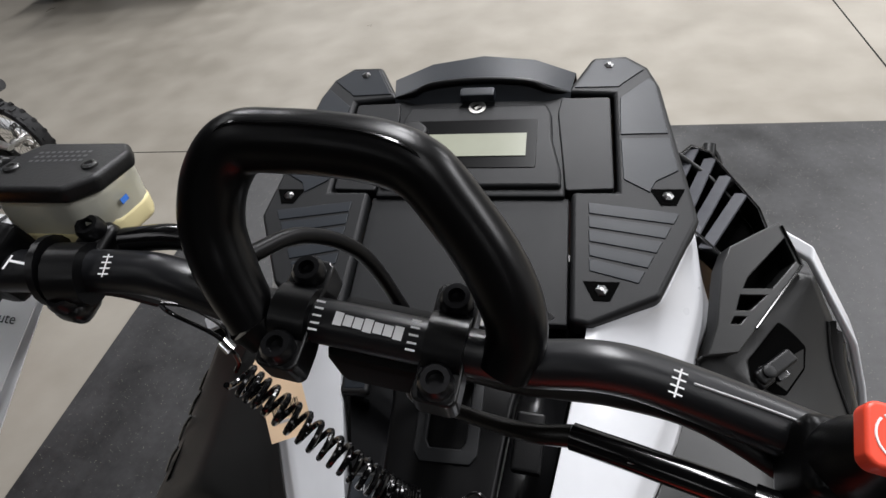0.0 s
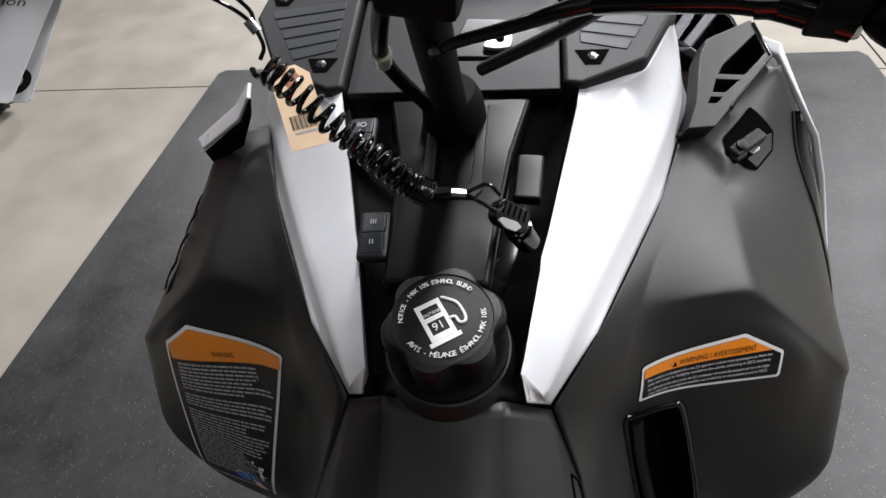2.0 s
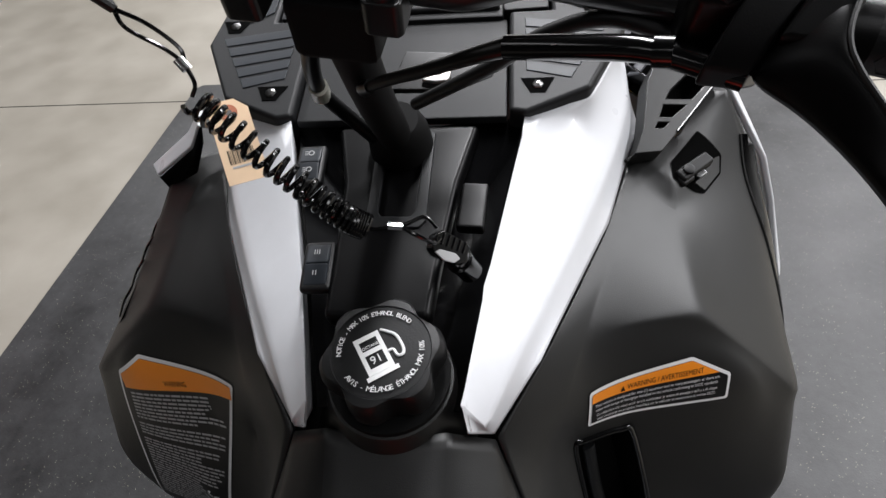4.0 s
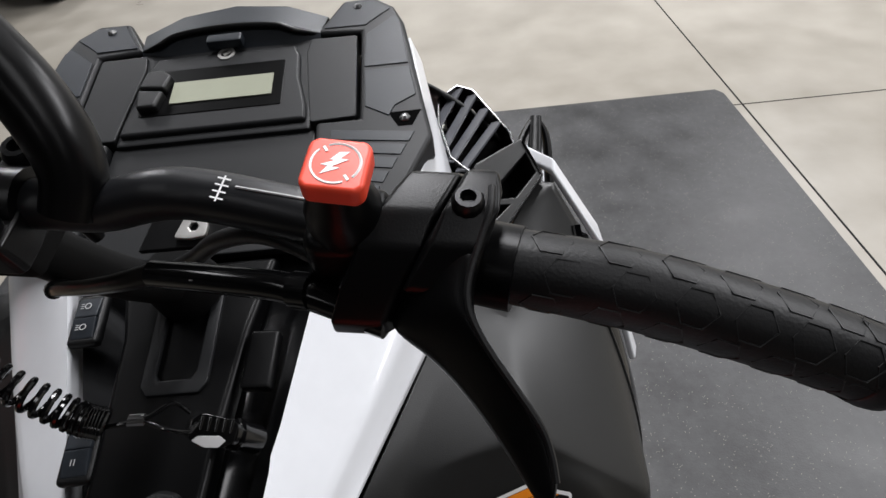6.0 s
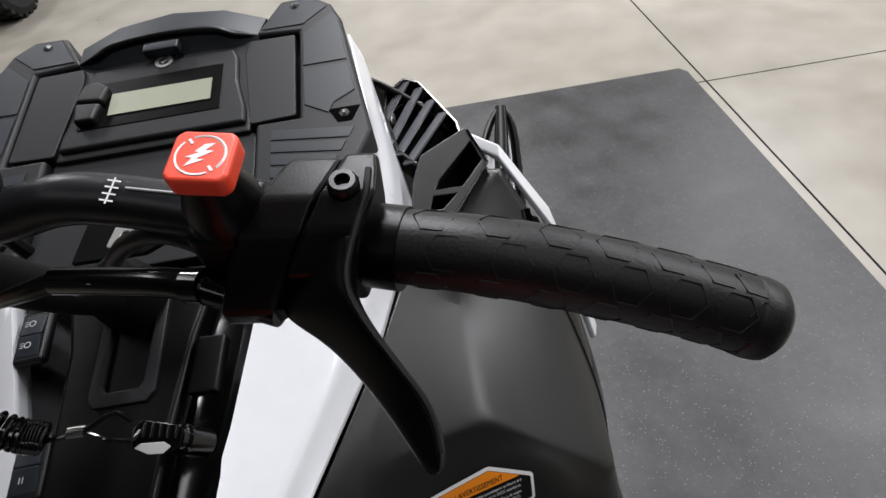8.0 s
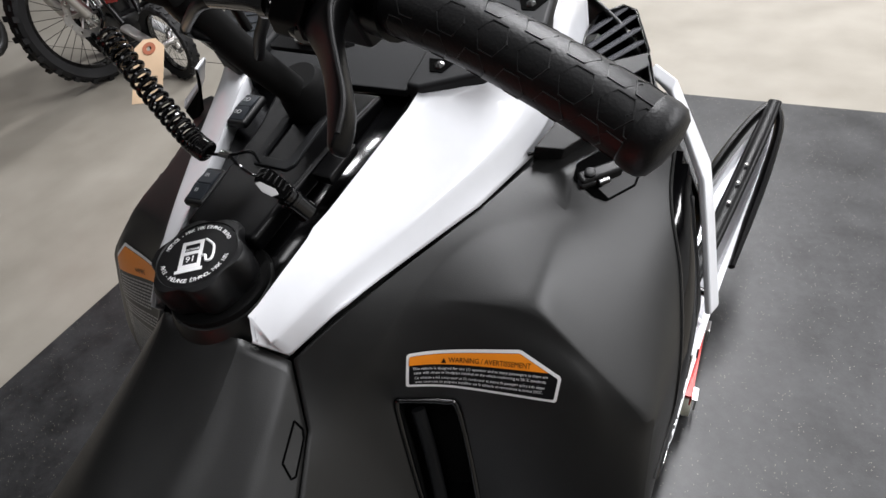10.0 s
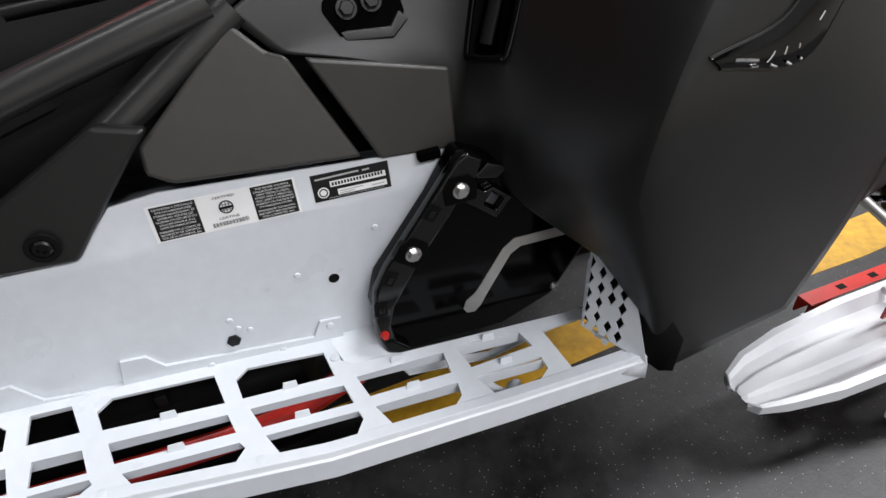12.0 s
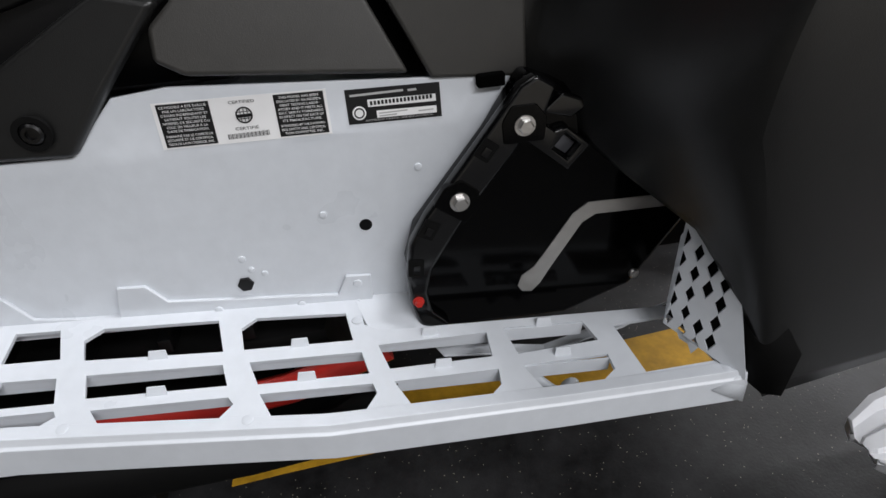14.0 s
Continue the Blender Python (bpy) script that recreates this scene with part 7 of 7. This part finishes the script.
for x in (-0.15, 0.15):
    for y in (-0.25, 0.25):
        part("caster_wheel", lathe(((0.020, -0.012), (0.025, -0.010), (0.025, 0.010), (0.020, 0.012)), Matrix.Translation((x, y, 0.0315)) @ Matrix.Rotation(radians(90), 4, "Y"), 18), RUBBER, stand)

# ---- tether, key and tags ----
tether = thing("tether_cord", X0, 0, 0, "black coiled safety tether with crimped metal ferrules", "tether")
core = smooth_path(((-0.107, 0.187, 1.176), (-0.088, 0.180, 1.160), (-0.050, 0.166, 1.128), (-0.012, 0.154, 1.098), (0.004, 0.152, 1.088)), 24)
coil = []
turns = 24
for i in range(turns * 16 + 1):
    t = i / (turns * 16)
    f = t ** 0.72 * (len(core) - 1)
    k = min(int(f), len(core) - 2)
    p = core[k].lerp(core[k + 1], f - k)
    ax = (core[k + 1] - core[k]).normalized()
    e1 = ax.cross(Vector((0, 0, 1))).normalized()
    e2 = ax.cross(e1)
    a = 2 * math.pi * turns * t
    coil.append(p + (0.0095 - 0.0010 * t) * (math.cos(a) * e1 + math.sin(a) * e2))
part("coil", tube(coil, 0.0021, 1, 8), GLOSS, tether, "gloss black coiled cord")
part("cord", tube(((-0.138, 0.195, 1.236), (-0.138, 0.198, 1.222), (-0.117, 0.196, 1.208), (-0.107, 0.193, 1.199), (-0.103, 0.190, 1.186), (-0.107, 0.187, 1.178)), 0.0015, 6, 8), GLOSS, tether)
part("cord", tube(((-0.138, 0.195, 1.236), (-0.126, 0.203, 1.222), (-0.110, 0.201, 1.206), (-0.107, 0.194, 1.198)), 0.0015, 6, 8), GLOSS, tether)
part("strap", tube(((-0.162, 0.168, 1.276), (-0.150, 0.184, 1.258), (-0.138, 0.195, 1.236)), 0.0032, 4, 8), RUBBER, tether, "black strap loop")
part("strap", tube(((-0.136, 0.176, 1.272), (-0.146, 0.200, 1.250), (-0.138, 0.195, 1.236)), 0.0032, 4, 8), RUBBER, tether, "black strap loop")
part("ferrule", tube(((-0.110, 0.1945, 1.2015), (-0.105, 0.192, 1.195)), 0.0042, 1, 10, oval=0.6), CHROME, tether, "bright crimped ferrule")
part("ferrule", tube(((0.020, 0.1525, 1.0895), (0.030, 0.153, 1.088)), 0.0042, 1, 10, oval=0.6), CHROME, tether, "bright crimped ferrule")
part("cord", tube(((0.004, 0.150, 1.088), (0.020, 0.151, 1.089), (0.032, 0.154, 1.089), (0.045, 0.163, 1.088), (0.054, 0.160, 1.080)), 0.0015, 6, 8), GLOSS, tether)
part("cord", tube(((0.030, 0.152, 1.088), (0.042, 0.148, 1.083), (0.052, 0.150, 1.074), (0.056, 0.157, 1.072)), 0.0015, 6, 8), GLOSS, tether)
KM = basis((0.060, 0.1590, 1.060), (0.75, 0.15, -0.65), (0.35, -0.55, 0.75))
key = part("key_cap", joined(prism(cut([(-0.015, -0.006), (-0.009, -0.010), (0.010, -0.010), (0.016, -0.006), (0.016, 0.006), (0.009, 0.0085), (-0.010, 0.010), (-0.015, 0.005)], 0.003), 0.011, KM @ Matrix.Translation((0, 0, 0.0055)), 0.0025), *[block(-0.010 + 0.005 * i, -0.0078 + 0.005 * i, -0.001, 0.0085, 0.004, 0.0068, 0.0008, KM) for i in range(5)]), GLOSS, tether, "black key cap with ribs")
part("key_badge", prism(cut([(-0.015, -0.0075), (-0.004, -0.0115), (0.007, -0.0105), (0.012, -0.0045), (0.006, -0.0015), (-0.011, -0.0035)], 0.002), 0.003, KM @ Matrix.Translation((0, -0.0018, 0.0068)) @ Matrix.Scale(0.82, 4), 0.001), LABELGREY, key, "pale grey key badge")

tag = thing("stock_tag", X0, 0, 0, "manila card stock tag with reinforced hole and bar code", "tag")
TAGM = basis((-0.098, 0.204, 1.132), (0.90, 0.32, -0.10), (0.15, -0.50, 0.75)) @ Matrix.Rotation(radians(8), 4, "Z") @ Matrix.Scale(0.88, 4)
TAGO = [(-0.017, -0.040), (0.017, -0.040), (0.017, 0.026), (0.007, 0.036), (-0.007, 0.036), (-0.017, 0.026)]
card = part("card", prism(TAGO, 0.0006, TAGM, 0, ([(0.003 * math.cos(a), 0.024 + 0.003 * math.sin(a)) for a in [2 * math.pi * i / 10 for i in range(10)]],)), MANILA, tag, smooth=False)
part("hole_ring", ring(0.003, 0.0075, 0, 0.0004, TAGM @ Matrix.Translation((0, 0.024, 0.0002)), 20), mat("rust_red_paper", (0.45, 0.15, 0.08), 0.7), tag, "rust-red hole ring")
part("bar_code", bars([(-0.011 + 0.00125 * i, -0.011 + 0.00125 * i + (0.0005 if i % 3 else 0.0009), -0.016, 0.013) for i in range(18)], TAGM), LABELBLACK, tag)
part("print", bars([(-0.010, 0.009, -0.0255, 0.002)], TAGM), LABELGREY, tag)

for k, (dx, dy, rot, lean, words, extra) in enumerate(((0.000, 0.000, -6, 0.0, ("ncer toute", "ction"), "foot"), (-0.024, -0.004, -15, 0.006, (), "rows"), (-0.034, -0.004, -26, 0.010, (), "rows"), (-0.004, 0.004, -2, -0.006, (), "disc"))):
    hang = thing("hang_tag", X0, 0, 0, ("glossy white warning hang tag with black print" if k == 0 else "glossy white hang tag with small grey print" if extra == "rows" else "glossy white hang tag behind the others"), "hang tag", "hang tags on the handlebar")
    HM = basis((-0.250 + dx, 0.200 + dy, 1.250), (0.98, 0.06, -0.04), (0.10, -0.42, 0.90)) @ Matrix.Rotation(radians(rot), 4, "Z") @ Matrix.Translation((0, 0, lean))
    o = cut([(-0.040, -0.108), (0.036, -0.108), (0.036, 0.030), (0.012, 0.040), (-0.040, 0.040)], 0.006)
    card = part("card", prism(o, 0.0007, HM), PAPER, hang, smooth=False)
    part("string", tube([HM @ Vector((-0.005, 0.032, 0)), HM @ Vector((-0.004, 0.060, -0.01)), BAR @ Vector((-0.262 + dx, -0.036, 0.0))], 0.0008, 3, 6), RUBBER, hang)
    for i, w in enumerate(words):
        part("print", lettering(w, 0.0095, HM @ Matrix.Translation((0.007, -0.026 - 0.0125 * i, 0.0003)), 0, 0.040 if i == 0 else 0.026), LABELBLACK, hang)
    if extra == "foot":
        part("print", lettering("alertes", 0.0095, HM @ Matrix.Translation((-0.016, -0.098, 0.0003)), 0, 0.032), LABELBLACK, hang)
    if extra == "rows":
        part("print", bars([(-0.030, 0.030 - 0.004 * (i % 3), -0.005 - 0.0058 * i, 0.0022) for i in range(15)], HM @ Matrix.Translation((0, 0, 0.0002))), LABELGREY, hang)
        part("print", bars([(-0.038, 0.004, -0.100, 0.012)], HM @ Matrix.Translation((0, 0, 0.0003))), BLUEPRINT, hang)
    if extra == "disc":
        part("print", ring(0.004, 0.009, 0, 0.0003, HM @ Matrix.Translation((0.024, -0.094, 0.0002)), 20), LABELBLACK, hang)

# louvred left cheek; the near-black plate paints the shade between the louvres
cheek = part("cheek_louvre", facets(dict(a=(-0.314, 0.372, 0.930), b=(-0.340, 0.366, 0.902), c=(-0.370, 0.226, 0.836), d=(-0.342, 0.230, 0.870)), ("a b c d",)), SHADEBLACK, sled, "louvred outer cheek, near-black plate painting the shade between louvres", solid=0.004)
for f in (0.16, 0.36, 0.56, 0.80):
    p, q = Vector((-0.316, 0.372, 0.932)).lerp(Vector((-0.344, 0.232, 0.874)), f), Vector((-0.339, 0.366, 0.906)).lerp(Vector((-0.368, 0.228, 0.842)), min(1, f + 0.07))
    part("louvre", tube([p, p.lerp(q, 0.5) + Vector((0, 0, 0.003)), q], 0.0024, 4, 8, oval=0.6), GLOSS, cheek, "gloss black louvre")

# ---- motorcycles behind ----


def knobby_wheel(parent, y, r, width, rim_mat, disc):
    m = Matrix.Translation((0, y, r)) @ Matrix.Rotation(radians(90), 4, "Y")
    wheel = part("wheel", lathe(((r - 0.075, -width * 0.30), (r - 0.03, -width * 0.5), (r - 0.012, -width * 0.36), (r - 0.010, 0), (r - 0.012, width * 0.36), (r - 0.03, width * 0.5), (r - 0.075, width * 0.30)), m, 48, hollow=True), TYRE, parent, "black knobby off-road tyre")
    knobs = bmesh.new()
    for k in range(44):
        a = 2 * math.pi * k / 44
        for w in (-0.34, 0.34) if k % 2 else (0.0,):
            mm = m @ Matrix.Rotation(a, 4, "Z") @ Matrix.Translation((r - 0.014, 0, w * width)) @ Matrix.Rotation(w * 1.2, 4, "Y")
            bmesh.ops.create_cube(knobs, size=1, matrix=mm @ Matrix.Diagonal((0.024, 0.026, 0.028 if w else 0.040, 1)))
    part("tread", knobs, TYRE, wheel, "blocky tread", smooth=False)["kind"] = "stuff"
    part("rim", ring(r - 0.095, r - 0.070, -0.022, 0.022, m, 48), rim_mat, wheel, "gloss black rim")
    spokes = []
    for k in range(32):
        a = 2 * math.pi * k / 32
        b = a + (0.35 if k % 2 else -0.35)
        spokes.append(tube([m @ Vector((0.032 * math.cos(b), 0.032 * math.sin(b), 0.028 if k % 4 < 2 else -0.028)), m @ Vector(((r - 0.088) * math.cos(a), (r - 0.088) * math.sin(a), 0))], 0.0016, 1, 5))
    part("wire_lacing", joined(*spokes), SATIN, wheel, "dark wire spokes")["kind"] = "stuff"
    for k in range(32):
        a = 2 * math.pi * k / 32
        part("spoke_nipple", lathe(((0.004, 0), (0.003, 0.010)), m @ Matrix.Rotation(a, 4, "Z") @ Matrix.Translation((r - 0.096, 0, 0)) @ Matrix.Rotation(radians(90), 4, "Y"), 6), CHROME, wheel)
    part("hub", lathe(((0.020, -0.075), (0.034, -0.05), (0.030, 0), (0.034, 0.05), (0.020, 0.075)), m, 20), ALU, wheel, "bare metal hub")
    if disc:
        dz = m @ Matrix.Translation((0, 0, 0.052))
        petal = [((0.122 + 0.006 * math.cos(8 * a)) * math.cos(a), (0.122 + 0.006 * math.cos(8 * a)) * math.sin(a)) for a in [2 * math.pi * i / 64 for i in range(64)]]
        holes = [[(0.106 * math.cos(a) + 0.009 * math.cos(q), 0.106 * math.sin(a) + 0.009 * math.sin(q)) for q in [2 * math.pi * i / 8 for i in range(8)]] for a in [2 * math.pi * (k + 0.5) / 12 for k in range(12)]]
        holes.append([(0.082 * math.cos(a), 0.082 * math.sin(a)) for a in [2 * math.pi * i / 24 for i in range(24)]])
        d = part("brake_disc", prism(petal, 0.004, dz, 0, holes), STEEL, wheel, "drilled steel brake disc")
        for k in range(6):
            a = 2 * math.pi * k / 6
            part("disc_arm", tube([m @ Vector((0.03 * math.cos(a), 0.03 * math.sin(a), 0.048)), m @ Vector((0.088 * math.cos(a + 0.3), 0.088 * math.sin(a + 0.3), 0.048))], 0.006, 1, 6), STEEL, d)
    return wheel


def motorcycle(m):
    bike = thing("motorcycle", 0, 0, 0, "off-road motorcycle with silver swingarm and knobby tyres", "motorcycle", "parked motorcycles")
    knobby_wheel(bike, 0.0, 0.345, 0.12, GLOSS, True)
    knobby_wheel(bike, 1.40, 0.355, 0.10, GLOSS, True)
    for s in (1, -1):
        part("swingarm", tube([(0.105 * s, -0.03, 0.345), (0.110 * s, 0.25, 0.40), (0.100 * s, 0.50, 0.455)], [0.032, 0.050, 0.056], 5, 12, oval=0.6), mat("cast_aluminium", (0.78, 0.79, 0.80), 0.30, metal=0.55) if s > 0 else ALU, bike, "silver aluminium swingarm")
        part("fork", tube([(0.095 * s, 1.38, 0.36), (0.095 * s, 1.22, 0.72), (0.095 * s, 1.06, 1.06)], [0.030, 0.026, 0.024], 3, 12), STEEL, bike, "metal fork leg")
        part("frame_beam", tube([(0.10 * s, 0.50, 0.50), (0.13 * s, 0.62, 0.74), (0.11 * s, 0.85, 0.86), (0.05 * s, 1.06, 0.92)], 0.026, 5, 10), SATIN, bike, "dark frame beam")
        part("footpeg", tube([(0.10 * s, 0.56, 0.36), (0.20 * s, 0.56, 0.37)], 0.012, 2, 8), CHROME, bike, "bright footpeg")
        part("side_cover", facets(dict(a=(0.13, 0.35, 0.72), b=(0.14, 0.70, 0.66), c=(0.13, 0.72, 0.86), d=(0.11, 0.30, 0.90)), ("a b c d",), s < 0), REDPAINT, bike, "red side cover", solid=0.01, bevel=0.004)
    part("rear_pedal", tube([(0.12, 0.54, 0.34), (0.15, 0.66, 0.30), (0.17, 0.74, 0.32)], 0.010, 4, 8), CHROME, bike, "bright brake pedal")
    part("engine", joined(block(-0.13, 0.13, 0.50, 0.86, 0.30, 0.56, 0.05), block(-0.09, 0.09, 0.60, 0.84, 0.54, 0.80, 0.03)), SATIN, bike, "dark engine")
    part("clutch_cover", lathe(((0.085, 0), (0.080, 0.03), (0.05, 0.04)), Matrix.Translation((0.13, 0.70, 0.44)) @ Matrix.Rotation(radians(90), 4, "Y"), 28), RUBBER, bike, "round black clutch cover")
    part("exhaust", tube([(0.10, 0.86, 0.60), (0.14, 0.94, 0.50), (0.15, 0.84, 0.40), (0.16, 0.50, 0.56), (0.16, 0.05, 0.74)], [0.020, 0.022, 0.026, 0.040, 0.048], 6, 12), SATIN, bike, "dark exhaust")
    part("seat", block(-0.09, 0.09, 0.10, 0.78, 0.88, 0.96, 0.03), RUBBER, bike, "black seat")
    part("tank", block(-0.13, 0.13, 0.72, 1.04, 0.74, 0.98, 0.05), REDPAINT, bike, "red fuel tank")
    part("rear_fender", tube([(0, 0.25, 0.86), (0, -0.05, 0.90), (0, -0.30, 0.88)], [0.10, 0.09, 0.06], 4, 12, oval=0.2), WHITE, bike, "white rear fender")
    part("front_fender", tube([(0, 1.13, 0.78), (0, 1.43, 0.80), (0, 1.70, 0.70)], [0.06, 0.07, 0.04], 4, 12, oval=0.2), REDPAINT, bike, "red front fender")
    part("handlebar", tube([(-0.38, 0.90, 1.12), (-0.15, 1.02, 1.10), (0.15, 1.02, 1.10), (0.38, 0.90, 1.12)], 0.014, 5, 10), SATIN, bike, "black handlebar")
    part("side_stand", tube([(-0.10, 0.62, 0.30), (-0.24, 0.66, 0.006)], 0.012, 2, 8), SATIN, bike, "black side stand")
    bike.matrix_basis = m
    return bike


first_bike = motorcycle(pose(-3.04, 0.36, 0, 0, 0, 0) @ Matrix.Scale(1.10, 4))
copy_thing(first_bike, pose(-4.75, -0.05, 0, 0, 0, 4) @ Matrix.Scale(1.06, 4))
small_bike = copy_thing(first_bike, pose(-2.50, 1.98, 0, 0, 0, 80) @ Matrix.Scale(0.56, 4))
tagged(small_bike, "small off-road motorcycle without rear fender, knobby tyres", "motorcycle", "parked motorcycles")
for o in [o for o in small_bike.children if o.name.startswith("rear_fender")]:
    bpy.data.objects.remove(o)

# ---- utility vehicle at the far side ----
utv = thing("utility_vehicle", -3.55, 4.75, 0, "dark off-road utility vehicle with chunky tyres", "vehicle")
for x in (-0.85, 0.85):
    for y in (0.0, 2.0):
        m = Matrix.Translation((x, y, 0.34)) @ Matrix.Rotation(radians(90), 4, "Y")
        w = part("wheel", lathe(((0.16, -0.10), (0.28, -0.13), (0.325, -0.11), (0.33, 0), (0.325, 0.11), (0.28, 0.13), (0.16, 0.10)), m, 40, hollow=True), TYRE, utv, "chunky black tyre")
        kb = bmesh.new()
        for k in range(26):
            for z in (-0.085, 0.0, 0.085):
                mm = m @ Matrix.Rotation(2 * math.pi * (k + (0.5 if z == 0 else 0)) / 26, 4, "Z") @ Matrix.Translation((0.330, 0, z))
                bmesh.ops.create_cube(kb, size=1, matrix=mm @ Matrix.Diagonal((0.024, 0.042, 0.06, 1)))
        part("tread", kb, TYRE, w, "blocky tread", smooth=False)["kind"] = "stuff"
        part("rim", lathe(((0.16, -0.09), (0.15, -0.05), (0.05, -0.04), (0.05, 0.04), (0.15, 0.05), (0.16, 0.09)), m, 28), SATIN, w, "dark rim")
part("chassis", block(-0.72, 0.72, -0.25, 2.4, 0.30, 0.62, 0.05), SATIN, utv, "dark chassis")
part("front_body", block(-0.62, 0.62, -0.45, 0.9, 0.60, 1.05, 0.12, segments=4), BLACK, utv, "dark bodywork")
part("bumper", tube([(-0.55, -0.52, 0.42), (-0.50, -0.62, 0.62), (0.50, -0.62, 0.62), (0.55, -0.52, 0.42)], 0.025, 5, 10), SATIN, utv, "black tube bumper")
